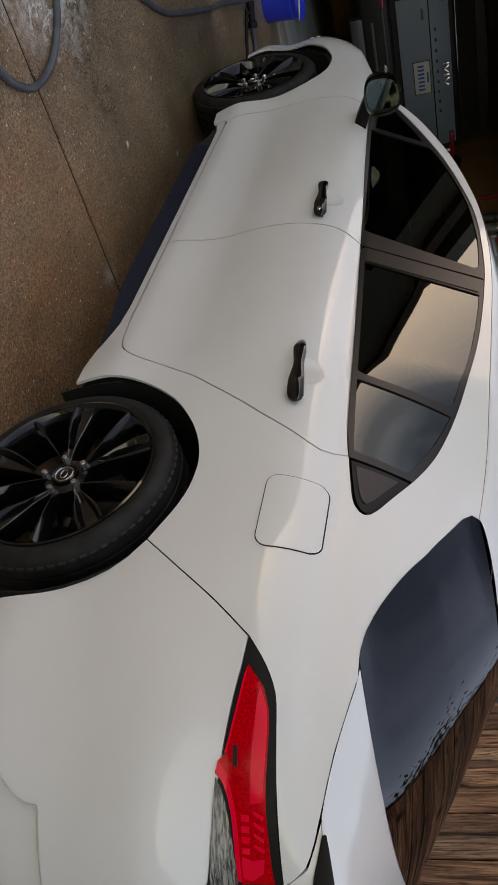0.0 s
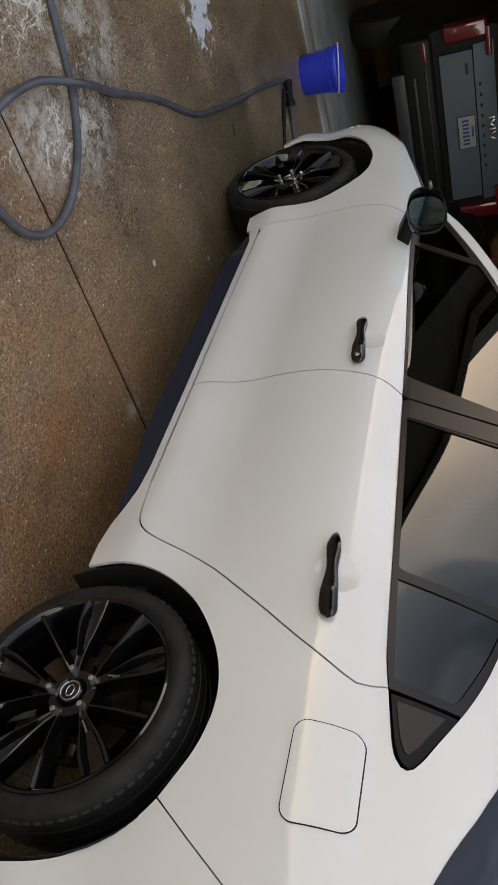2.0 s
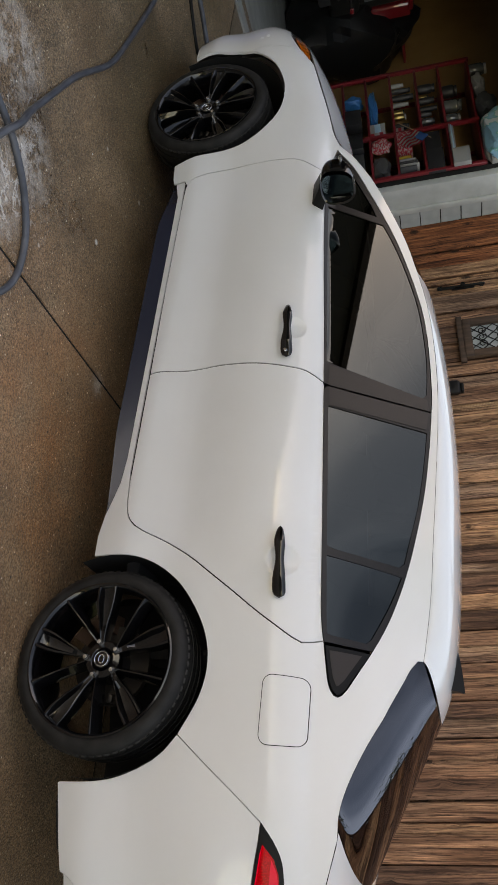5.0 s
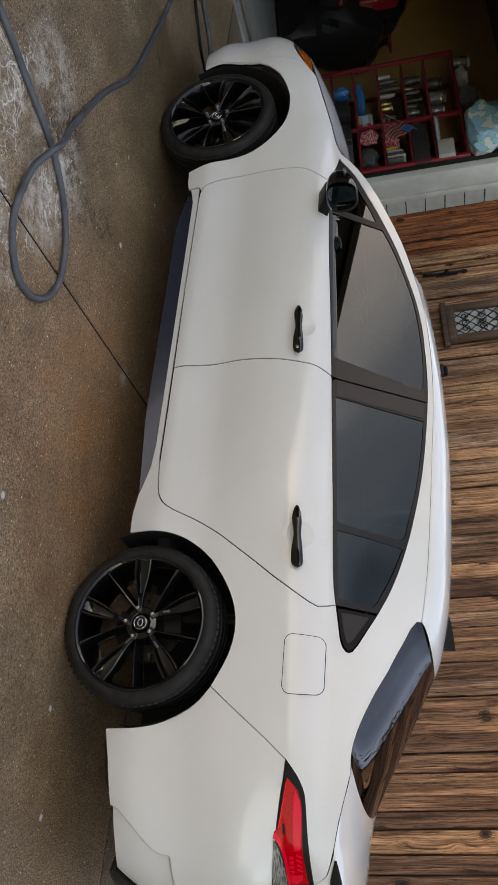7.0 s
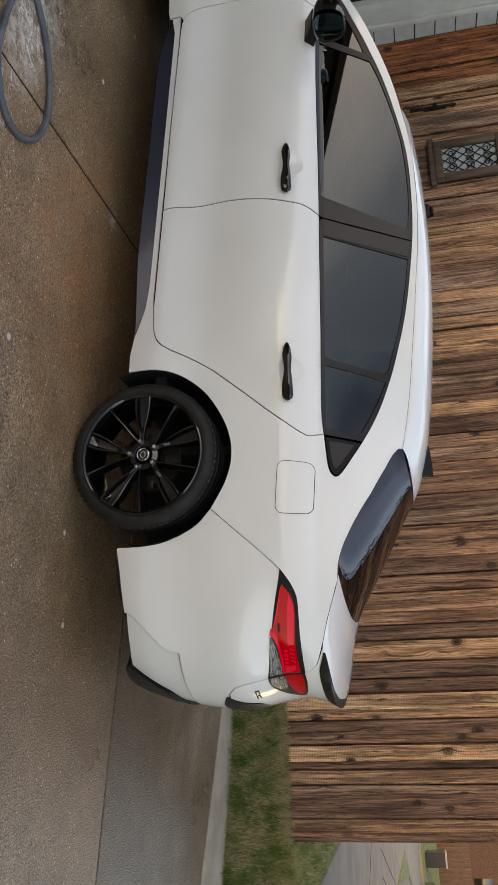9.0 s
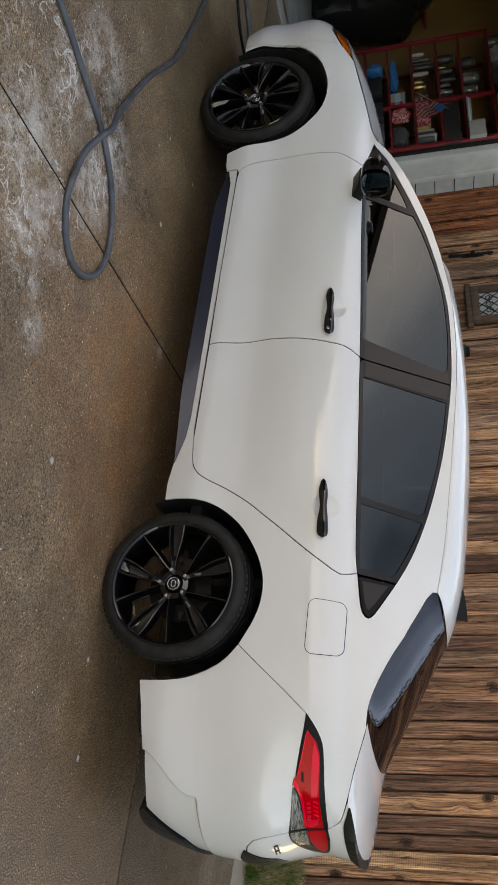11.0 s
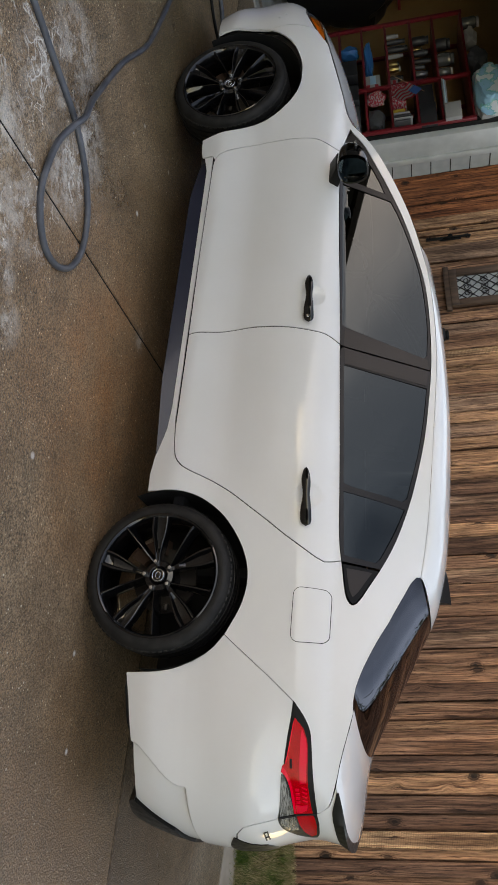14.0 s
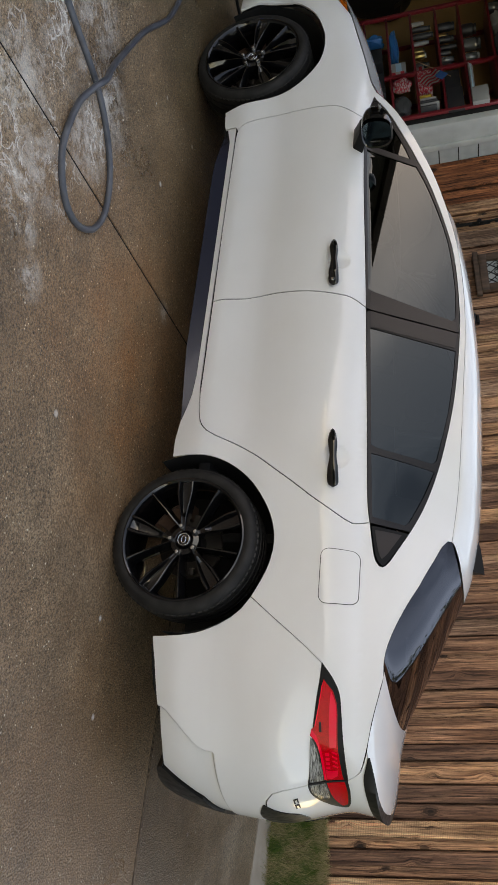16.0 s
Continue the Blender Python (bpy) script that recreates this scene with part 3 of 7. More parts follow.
def smooth_line(pts, gap=0.02):
    """Catmull-Rom through points of any dimension, sampled about every gap."""
    out = []
    P = [np.array(p, float) for p in pts]
    for i in range(len(P) - 1):
        p0, p1, p2, p3 = P[max(i - 1, 0)], P[i], P[i + 1], P[min(i + 2, len(P) - 1)]
        n = max(1, int(np.linalg.norm(p2 - p1) / gap))
        for k in range(n):
            t = k / n
            out.append(tuple(0.5 * (2 * p1 + (p2 - p0) * t + (2 * p0 - 5 * p1 + 4 * p2 - p3) * t * t + (3 * p1 - p0 - 3 * p2 + p3) * t**3)))
    out.append(tuple(P[-1]))
    return out


CAR = pose(0, 0, 0, 0, SLOPE, 0)
FALL = math.tan(radians(SLOPE))


def on_drive(x, y, z=0.0):
    """World place of a point given in the car's frame, which lies along the drive."""
    return CAR @ Vector((x, y, z))



# ---- the car's side as a surface: s runs along the flank and wraps round both ends, z is height ----
def smooth(a, b, x):
    t = min(1.0, max(0.0, (x - a) / (b - a)))
    return t * t * (3 - 2 * t)


def spline(x, xs, ys):
    n = len(xs)
    if x <= xs[0]:
        return ys[0]
    if x >= xs[-1]:
        return ys[-1]
    i = max(j for j in range(n - 1) if xs[j] <= x)
    h = xs[i + 1] - xs[i]
    t = (x - xs[i]) / h

    def slope(j):
        a, b = max(0, j - 1), min(n - 1, j + 1)
        return (ys[b] - ys[a]) / (xs[b] - xs[a])
    m0, m1 = slope(i) * h, slope(i + 1) * h
    return (2 * t**3 - 3 * t**2 + 1) * ys[i] + (t**3 - 2 * t**2 + t) * m0 + (3 * t**2 - 2 * t**3) * ys[i + 1] + (t**3 - t**2) * m1


BELT_X = (-2.30, -2.1, -1.8, -1.4, -1.0, -0.6, 0.2, 0.8, 1.2, 1.5, 1.8, 2.1, 2.35)
BELT_Z = (0.66, 0.73, 0.82, 0.905, 0.955, 0.97, 0.99, 1.01, 1.03, 1.045, 1.05, 1.05, 1.04)
PRO_Z = (0.08, 0.16, 0.22, 0.30, 0.34, 0.385, 0.43, 0.47, 0.53, 0.62, 0.74, 0.84, 0.90, 0.95, 0.99)
PRO_W = (0.79, 0.82, 0.838, 0.855, 0.8585, 0.8535, 0.8465, 0.842, 0.8415, 0.854, 0.866, 0.861, 0.847, 0.820, 0.785)
X0R, X0F, KS = 1.45, -1.50, 0.85
CUPS = ((0.035, 0.872, 0.05), (0.99, 0.914, 0.054))


def belt(x):
    return spline(x, BELT_X, BELT_Z)


def half(x, z):
    """Half-width of the car at x and height z, before the ends round off."""
    zb = belt(x)
    q = min(z, zb) * (1 + (0.99 / zb - 1) * min(1.0, max(0.0, z) / 0.5))
    w = spline(q, PRO_Z, PRO_W)
    for cx in (-1.35, 1.35):
        r = math.hypot(x - cx, z - 0.33)
        w += 0.022 * math.exp(-((r - 0.36) / 0.16) ** 2) * (1 - smooth(0.55, 0.85, z))
    if z > zb:
        h = z - zb
        w -= (0.36 + 0.04 * smooth(0.3, 0.9, x)) * h + 1.3 * smooth(0.8, 1.25, x) * h * h
    w -= 0.03 * smooth(0.8, 1.6, x) + 0.015 * smooth(0.7, 1.6, -x)
    return w


def rear_end(z):
    return spline(z, (0.1, 0.25, 0.45, 0.7, 0.86, 0.95, 1.05, 1.15, 1.4), (2.25, 2.31, 2.35, 2.355, 2.31, 2.29, 2.30, 2.31, 2.31))


def front_end(z):
    return spline(z, (0.1, 0.3, 0.5, 0.7, 0.8, 0.95), (-2.20, -2.28, -2.30, -2.22, -2.12, -1.95))


def radius(a, z, rear):
    """Distance of the skin from the pivot of the end's curve, in the direction a from the flank."""
    if rear:
        w, n, reach = half(X0R + 0.5 * math.sin(a), z), 3.0 - 0.4 * smooth(0.7, 0.9, z), rear_end(z) - X0R
    else:
        w, n, reach = half(X0F - 0.7 * math.sin(a), z), 3.0 - 0.8 * smooth(0.55, 0.85, z), X0F - front_end(z)
    return ((math.sin(a) / reach) ** n + (math.cos(a) / w) ** n) ** (-1 / n)


def skin(s, z, off=0.0):
    """A point of the left flank (y < 0), pushed out by off."""
    if X0F <= s <= X0R:
        w = half(s, z) + off
        for cx, cz, r in CUPS:
            d = ((s - cx) ** 2 + (z - cz) ** 2) / (r * r)
            if d < 1:
                w -= 0.010 * (1 - d) ** 0.9
        return (s, -w, z)
    rear = s > X0R
    if rear and z < 0.53:   # lower corner of the rear bumper set back behind a crease
        off -= 0.020 * smooth(0.0, 0.016, s - 1.966 - 0.145 * smooth(0.28, 0.48, z)) * smooth(0.0, 0.013, 0.500 - z) * (1 - 0.6 * smooth(2.3, 2.6, s))
    a = min(math.pi / 2, ((s - X0R) if rear else (X0F - s)) / KS)
    r = radius(a, z, rear) + off
    return ((X0R + r * math.sin(a)) if rear else (X0F - r * math.sin(a)), -r * math.cos(a), z)


def to_s(x, z):
    """The s of the skin's point at x and height z."""
    if X0F <= x <= X0R:
        return x
    rear = x > X0R
    lo, hi = 0.0, math.pi / 2
    for _ in range(40):
        mid = (lo + hi) / 2
        d = radius(mid, z, rear) * math.sin(mid)
        if d < (x - X0R if rear else X0F - x):
            lo = mid
        else:
            hi = mid
    return (X0R + KS * lo) if rear else (X0F - KS * lo)


S_END, S_NOSE = X0R + KS * math.pi / 2, X0F - KS * math.pi / 2


# ---- the white saloon ----
def inset(loop, g):
    """The loop (s, z) moved inwards by g."""
    n = len(loop)
    area = sum(loop[i][0] * loop[(i + 1) % n][1] - loop[(i + 1) % n][0] * loop[i][1] for i in range(n))
    sgn = 1 if area > 0 else -1
    out = []
    for i in range(n):
        (ax, ay), (bx, by), (cx, cy) = loop[i - 1], loop[i], loop[(i + 1) % n]
        d1, d2 = math.hypot(bx - ax, by - ay) or 1e-9, math.hypot(cx - bx, cy - by) or 1e-9
        n1 = (-(by - ay) / d1, (bx - ax) / d1)
        n2 = (-(cy - by) / d2, (cx - bx) / d2)
        m = (n1[0] + n2[0], n1[1] + n2[1])
        k = 1 + n1[0] * n2[0] + n1[1] * n2[1]
        k = max(k, 0.5)
        out.append((bx + sgn * g * m[0] / k, by + sgn * g * m[1] / k))
    return out


def tidy(loop):
    out = []
    for p in loop:
        if not out or math.hypot(p[0] - out[-1][0], p[1] - out[-1][1]) > 0.0025:
            out.append(p)
    if math.hypot(out[0][0] - out[-1][0], out[0][1] - out[-1][1]) < 0.0025:
        out.pop()
    return out


def sheet_bm(loops, off=0.0, depth=0.012, step=0.03, gap=0.0, fine=(), side=1):
    """A panel of the flank with the outlines loops (the first outside, the rest holes), its rim turned in by depth.
    side: 1 the left flank, -1 the right one, 0 both joined."""
    bm = bmesh.new()
    edges = []
    for i, loop in enumerate(loops):
        loop = tidy(loop)
        if gap:
            loop = inset(loop, gap if i == 0 else -gap)
        vs = [bm.verts.new((s, 0, z)) for s, z in loop]
        edges += [bm.edges.new((vs[k], vs[(k + 1) % len(vs)])) for k in range(len(vs))]
    bmesh.ops.triangle_fill(bm, use_beauty=True, edges=edges)
    ss, zs = [v.co.x for v in bm.verts], [v.co.z for v in bm.verts]
    cuts = [("s", k * step) for k in range(int(min(ss) / step) - 1, int(max(ss) / step) + 2)]
    cuts += [("z", k * step) for k in range(int(min(zs) / step) - 1, int(max(zs) / step) + 2)]
    for axis, a, b, st in fine:
        cuts += [(axis, a + k * st) for k in range(int((b - a) / st) + 1)]
    for axis, val in cuts:
        bmesh.ops.bisect_plane(bm, geom=bm.verts[:] + bm.edges[:] + bm.faces[:], dist=1e-5,
                               plane_co=(val, 0, 0) if axis == "s" else (0, 0, val), plane_no=(1, 0, 0) if axis == "s" else (0, 0, 1))
    bmesh.ops.dissolve_degenerate(bm, dist=1e-5, edges=bm.edges[:])
    if depth:
        rim = [e for e in bm.edges if len(e.link_faces) == 1 and not (side == 0 and all(abs(abs(v.co.x) - S_END) < 1e-3 or abs(v.co.x - S_NOSE) < 1e-3 for v in e.verts))]
        made = bmesh.ops.extrude_edge_only(bm, edges=rim)
        for g in made["geom"]:
            if isinstance(g, bmesh.types.BMVert):
                g.co.y = 1.0
    lay = bm.verts.layers.float_vector.new("slope")
    for v in bm.verts:
        s, z, o = v.co.x, v.co.z, off - depth if v.co.y > 0.5 else off
        e = 0.004
        ds = Vector(skin(s + e, z, o)) - Vector(skin(s - e, z, o))
        dz = Vector(skin(s, z + e, o)) - Vector(skin(s, z - e, o))
        n = dz.cross(ds).normalized()
        v[lay] = n if n.y < 0 or s > 1.7 and n.x > 0 or s < -1.7 and n.x < 0 else -n
        v.co = skin(s, z, o)
    bmesh.ops.recalc_face_normals(bm, faces=bm.faces[:])
    # outward is towards -y on the left flank
    tally = sum(f.normal.y * f.calc_area() for f in bm.faces)
    if tally > 0:
        bmesh.ops.reverse_faces(bm, faces=bm.faces[:])
    if side == 1:
        return bm
    twin = bm.copy()
    tl = twin.verts.layers.float_vector["slope"]
    for v in twin.verts:
        v.co.y = -v.co.y
        v[tl] = Vector((v[tl].x, -v[tl].y, v[tl].z))
    bmesh.ops.reverse_faces(twin, faces=twin.faces[:])
    if side == -1:
        bm.free()
        return twin
    join(bm, twin)
    bmesh.ops.remove_doubles(bm, verts=bm.verts[:], dist=2e-4)
    return bm


def pane_bm(loop, off, side, cols=44, rows=16, lap=0.007):
    """A curved pane filling the outline loop, running a little under its frame."""
    bm = bmesh.new()
    lay = bm.verts.layers.float_vector.new("slope")
    s0, s1 = min(p[0] for p in loop) - lap, max(p[0] for p in loop) + lap
    n, grid = len(loop), []
    for i in range(cols + 1):
        s = s0 + (s1 - s0) * i / cols
        at = min(max(s, s0 + lap + 0.002), s1 - lap - 0.002)
        zs = []
        for (ax, az), (bx, bz) in zip(loop, loop[1:] + loop[:1]):
            if (ax - at) * (bx - at) <= 0 and ax != bx:
                zs.append(az + (bz - az) * (at - ax) / (bx - ax))
        lo, hi = min(zs) - lap, max(zs) + lap
        col = []
        for k in range(rows + 1):
            z, e = lo + (hi - lo) * k / rows, 0.004
            v = bm.verts.new(skin(s, z, off))
            nv = (Vector(skin(s, z + e, off)) - Vector(skin(s, z - e, off))).cross(Vector(skin(s + e, z, off)) - Vector(skin(s - e, z, off))).normalized()
            nv = nv if nv.y < 0 else -nv
            v[lay] = Vector((nv.x, nv.y * side, nv.z))
            v.co.y *= side
            col.append(v)
        grid.append(col)
    for a, b in zip(grid, grid[1:]):
        for k in range(rows):
            f = (a[k], b[k], b[k + 1], a[k + 1])
            bm.faces.new(f if side == 1 else f[::-1])
    return bm


def both(name, loops, mat, parents, label="", **kw):
    """A panel on the left flank and its mirror image on the right one."""
    made = []
    for side, parent in zip((1, -1), parents if isinstance(parents, (tuple, list)) else (parents, parents)):
        made.append(part(name, sheet_bm(loops, side=side, **kw), mat, parent, label, flat=True))
    return made


def top_bm(edge, centre, n=14, power=2.3, sag=2.0, drop=0.0, shoulder=1.0):
    """A crowned skin across the car between the edge line (s, z) on the flank and the centre line (x, z)."""
    bm = bmesh.new()
    E = smooth_line(edge, 0.03)
    rows = []
    lens = [0.0]
    for a, b in zip(E, E[1:]):
        lens.append(lens[-1] + math.dist(a, b))
    C = [np.array(c) for c in centre]
    cl = [0.0]
    for a, b in zip(C, C[1:]):
        cl.append(cl[-1] + float(np.linalg.norm(b - a)))
    for e, l in zip(E, lens):
        x, y, z = skin(*e)
        u = l / lens[-1] * cl[-1]
        cx, cz = spline(u, cl, [c[0] for c in C]), spline(u, cl, [c[1] for c in C])
        row = []
        for k in range(-n, n + 1):
            t = abs(k) / n if shoulder == 1.0 else math.sin(math.pi / 2 * abs(k) / n)
            row.append(bm.verts.new((cx + (x - cx) * t**sag, -y * t if k >= 0 else y * t, z + (cz - z) * max(0.0, 1 - t**power) ** (1 - (1 - shoulder) * smooth(0.1, 0.5, l / lens[-1])) - drop)))
        rows.append(row)
    for a, b in zip(rows, rows[1:]):
        for i in range(2 * n):
            bm.faces.new((a[i], a[i + 1], b[i + 1], b[i]))
    bmesh.ops.remove_doubles(bm, verts=bm.verts[:], dist=1e-4)
    bmesh.ops.recalc_face_normals(bm, faces=bm.faces[:])
    if sum(f.normal.z * f.calc_area() for f in bm.faces) < 0:
        bmesh.ops.reverse_faces(bm, faces=bm.faces[:])
    return bm


DOOR_FRONT = smooth_line([(-0.838, 0.940), (-0.856, 0.892), (-0.886, 0.827), (-0.894, 0.771), (-0.893, 0.626), (-0.879, 0.458), (-0.84, 0.345), (-0.80, 0.305), (-0.72, 0.2965)])
B_SEAM = smooth_line([(0.251, 0.995), (0.226, 0.935), (0.219, 0.870), (0.207, 0.785), (0.197, 0.672), (0.196, 0.564), (0.212, 0.442), (0.217, 0.348), (0.227, 0.302)])
REAR_SEAM = smooth_line([(0.70, 0.305), (0.806, 0.318), (0.863, 0.344), (0.897, 0.392), (0.938, 0.491), (0.987, 0.581), (1.047, 0.668), (1.106, 0.752), (1.165, 0.834), (1.216, 0.913), (1.244, 0.960), (1.256, 0.990), (1.248, 1.020), (1.237, 1.053)])
BELT_LINE = [(-0.838, 0.940), (-0.729, 0.943), (-0.446, 0.954), (-0.05, 0.978), (0.251, 0.995), (0.554, 1.011), (0.817, 1.025), (1.064, 1.036), (1.162, 1.042), (1.237, 1.053)]
BELT_F, BELT_R = smooth_line(BELT_LINE[:5]), smooth_line(BELT_LINE[4:])
UPPER = [(-0.999, 0.986), (-0.926, 1.046), (-0.810, 1.108), (-0.67, 1.178), (-0.517, 1.245), (-0.353, 1.301), (-0.177, 1.350), (-0.03, 1.374), (0.169, 1.389), (0.315, 1.391), (0.528, 1.379), (0.709, 1.359), (0.903, 1.322), (1.086, 1.266), (1.218, 1.212), (1.335, 1.153), (1.378, 1.130), (1.398, 1.116), (1.405, 1.104)]
UP = smooth_line(UPPER)
QTR_LOW = smooth_line([(1.405, 1.104), (1.402, 1.093), (1.388, 1.082), (1.36, 1.072), (1.30, 1.062), (1.237, 1.053)], 0.01)
ARCH_R = smooth_line([(0.996, 0.224), (0.993, 0.335), (1.003, 0.418), (1.036, 0.495), (1.099, 0.575), (1.192, 0.645), (1.28, 0.684), (1.365, 0.694), (1.46, 0.675), (1.570, 0.623)])
ARCH_R2 = smooth_line([(1.570, 0.623), (1.632, 0.571), (1.684, 0.490), (1.717, 0.399), (1.738, 0.239)])
ARCH_F = smooth_line([(-1.70, 0.51), (-1.660, 0.566), (-1.564, 0.652), (-1.45, 0.700), (-1.353, 0.715), (-1.235, 0.704), (-1.136, 0.657), (-1.047, 0.570), (-1.000, 0.444), (-0.966, 0.322), (-0.940, 0.220)])
BUMP_SEAM = smooth_line([(1.570, 0.623), (1.639, 0.713), (1.723, 0.825), (1.793, 0.907)])
TAIL_TOP = smooth_line([(1.793, 0.907), (1.845, 0.945), (1.900, 0.969), (1.965, 0.975), (2.055, 0.978), (2.177, 0.983), (2.254, 0.986)])
TAIL_LOW = smooth_line([(2.258, 0.838), (2.216, 0.848), (2.114, 0.860), (2.010, 0.876), (1.912, 0.890), (1.849, 0.901), (1.793, 0.907)])
TRUNK_LINE = smooth_line([(2.254, 0.986), (2.217, 1.032), (2.125, 1.060), (2.018, 1.082), (1.94, 1.102), (1.862, 1.121)])
WINDOW_EDGE = smooth_line([(1.862, 1.121), (1.815, 1.121), (1.765, 1.127), (1.70, 1.145), (1.63, 1.170), (1.53, 1.208), (1.42, 1.252), (1.32, 1.297), (1.262, 1.322), (1.232, 1.342), (1.228, 1.360)])
ROOF_EDGE = smooth_line([(1.228, 1.360), (1.0, 1.388), (0.75, 1.402), (0.53, 1.410), (0.34, 1.416), (0.17, 1.414), (0.0, 1.402), (-0.18, 1.378), (-0.36, 1.335), (-0.54, 1.280), (-0.70, 1.213), (-0.85, 1.140), (-0.97, 1.062), (-1.05, 0.985)])
FENDER_TOP = smooth_line([(-1.05, 0.985), (-1.12, 0.956), (-1.232, 0.930), (-1.34, 0.902), (-1.461, 0.868), (-1.602, 0.832)])

car = thing("parked_car", CAR, "white four-door saloon car with black wheels parked on the drive", "car")
body = thing("body")
body.parent = car
fd = [thing("front_door"), thing("front_door")]
rd = [thing("rear_door"), thing("rear_door")]
for e in fd + rd:
    e.parent = car
HANDLE_FINE = lambda cx, cz: (("s", cx - 0.055, cx + 0.055, 0.009), ("z", cz - 0.055, cz + 0.055, 0.009))
both("door_skin", [DOOR_FRONT[::-1] + BELT_F[1:] + B_SEAM[1:] + [(-0.2, 0.2965)]], PAINT, fd, gap=0.0027, depth=0.02, fine=HANDLE_FINE(0.035, 0.872))
both("door_skin", [B_SEAM[::-1] + BELT_R[1:] + REAR_SEAM[::-1][1:]], PAINT, rd, gap=0.0027, depth=0.02, fine=HANDLE_FINE(0.99, 0.914))
# black strip set just behind the door gap to stand for its shade
both("door_seal", [[(s - 0.006, z) for s, z in B_SEAM] + [(s + 0.006, z) for s, z in B_SEAM[::-1]]], LINER, rd, "dark strip for the shade in the door gap", off=-0.005, depth=0.0)
both("side_panel", [UP + QTR_LOW[1:] + REAR_SEAM[::-1][1:] + [(0.66, 0.3000), (0.0, 0.2960), (-0.820, 0.2945), (-0.823, 0.246), (-0.74, 0.265), (0.0, 0.2705), (0.60, 0.273), (0.70, 0.265), (0.78, 0.244), (0.836, 0.228), (0.915, 0.220)] + ARCH_R + BUMP_SEAM[1:] + TAIL_TOP[1:] + TRUNK_LINE[1:] + WINDOW_EDGE[1:] + ROOF_EDGE[1:] + [(-1.02, 0.975)]], PAINT, body, gap=0.0017, depth=0.009)
both("fender", [ARCH_F + [(-0.86, 0.224), (-0.829, 0.232), (-0.8255, 0.290)] + DOOR_FRONT[::-1][4:] + [(-0.93, 0.955), (-1.02, 0.975)] + FENDER_TOP + [(-1.68, 0.79), (-1.72, 0.755), (-1.715, 0.62)]], PAINT, body, gap=0.0017, depth=0.009)
rear_bumper = part("rear_bumper", sheet_bm([ARCH_R2 + [(1.823, 0.260), (1.90, 0.272), (1.99, 0.284), (2.12, 0.279), (2.235, 0.263), (2.314, 0.330), (2.40, 0.398), (2.58, 0.438), (S_END, 0.445), (S_END, 0.652), (2.40, 0.66), (2.31, 0.678), (2.265, 0.71), (2.253, 0.75), (2.257, 0.821)] + TAIL_LOW + BUMP_SEAM[::-1][1:]], side=0, gap=0.0015, step=0.022, fine=(("z", 0.282, 0.484, 0.009), ("z", 0.484, 0.508, 0.004), ("s", 1.96, 2.14, 0.006))), PAINT, body, flat=True)
part("front_bumper", sheet_bm([[(-1.715, 0.62), (-1.72, 0.755), (-1.80, 0.72), (-1.893, 0.685), (-2.1, 0.66), (S_NOSE, 0.64), (S_NOSE, 0.20), (-2.2, 0.19), (-1.95, 0.19), (-1.726, 0.21), (-1.732, 0.335), (-1.728, 0.44), (-1.70, 0.51)]], side=0, gap=0.0015, step=0.035), PAINT, body, flat=True)
both("headlamp", [[(-1.612, 0.826), (-1.70, 0.77), (-1.80, 0.73), (-1.893, 0.695), (-2.10, 0.67), (-2.35, 0.66), (-2.35, 0.70), (-2.05, 0.735), (-1.80, 0.785)]], WHEEL_BLACK, body, "dark headlamp with an amber corner", off=-0.004)
both("side_marker", [[(-1.632, 0.812), (-1.69, 0.775), (-1.80, 0.730), (-1.86, 0.712), (-1.87, 0.757), (-1.75, 0.795)]], AMBER, body, "amber side marker", off=0.0015)
part("hood", top_bm([(-1.05, 0.985)] + [(s, z + 0.004) for s, z in ((-1.12, 0.956), (-1.34, 0.902), (-1.602, 0.832), (-1.85, 0.775), (-2.1, 0.73), (-2.3, 0.70))], [(-1.30, 1.0), (-1.6, 0.955), (-1.95, 0.86), (-2.2, 0.745), (-2.27, 0.70)]), PAINT, body, flat=True)
part("windscreen", top_bm(ROOF_EDGE[::-1][:38], [(-1.32, 0.995), (-0.88, 1.235), (-0.45, 1.400)], sag=2.0), TINT, body, "tinted windscreen", flat=True)
part("roof", top_bm(ROOF_EDGE[::-1][37:], [(-0.45, 1.400), (-0.1, 1.453), (0.35, 1.487), (0.8, 1.487), (1.07, 1.469), (1.245, 1.438), (1.345, 1.403)], power=2.6, sag=2.0, shoulder=0.62, n=18), PAINT, body, flat=True)
part("rear_window", top_bm(WINDOW_EDGE[::-1][:-2], [(1.345, 1.400), (1.45, 1.354), (1.72, 1.236), (1.935, 1.138)], sag=2.2), DARK_GLASS, body, "dark rear window mirroring fence and sky", flat=True)
part("trunk_lid", top_bm([(1.84, 1.1235), (1.88, 1.1178), (2.018, 1.0832), (2.125, 1.0622), (2.16, 1.0640), (2.25, 1.073), (2.40, 1.081), (2.60, 1.087), (2.76, 1.090)], [(1.93, 1.137), (1.98, 1.130), (2.08, 1.120), (2.2, 1.113), (2.285, 1.102)], sag=2.2, shoulder=0.6, n=18), PAINT, body, flat=True)
part("trunk_face", sheet_bm([[(2.257, 0.984), (2.258, 0.86), (2.259, 0.821), (2.255, 0.75), (2.267, 0.71), (2.312, 0.680), (2.40, 0.664), (S_END, 0.656), (S_END, 1.080), (2.60, 1.076), (2.40, 1.066), (2.25, 1.058), (2.165, 1.0640), (2.135, 1.0610), (2.18, 1.0475), (2.219, 1.034)]], side=0, gap=0.001), PAINT, body, flat=True)

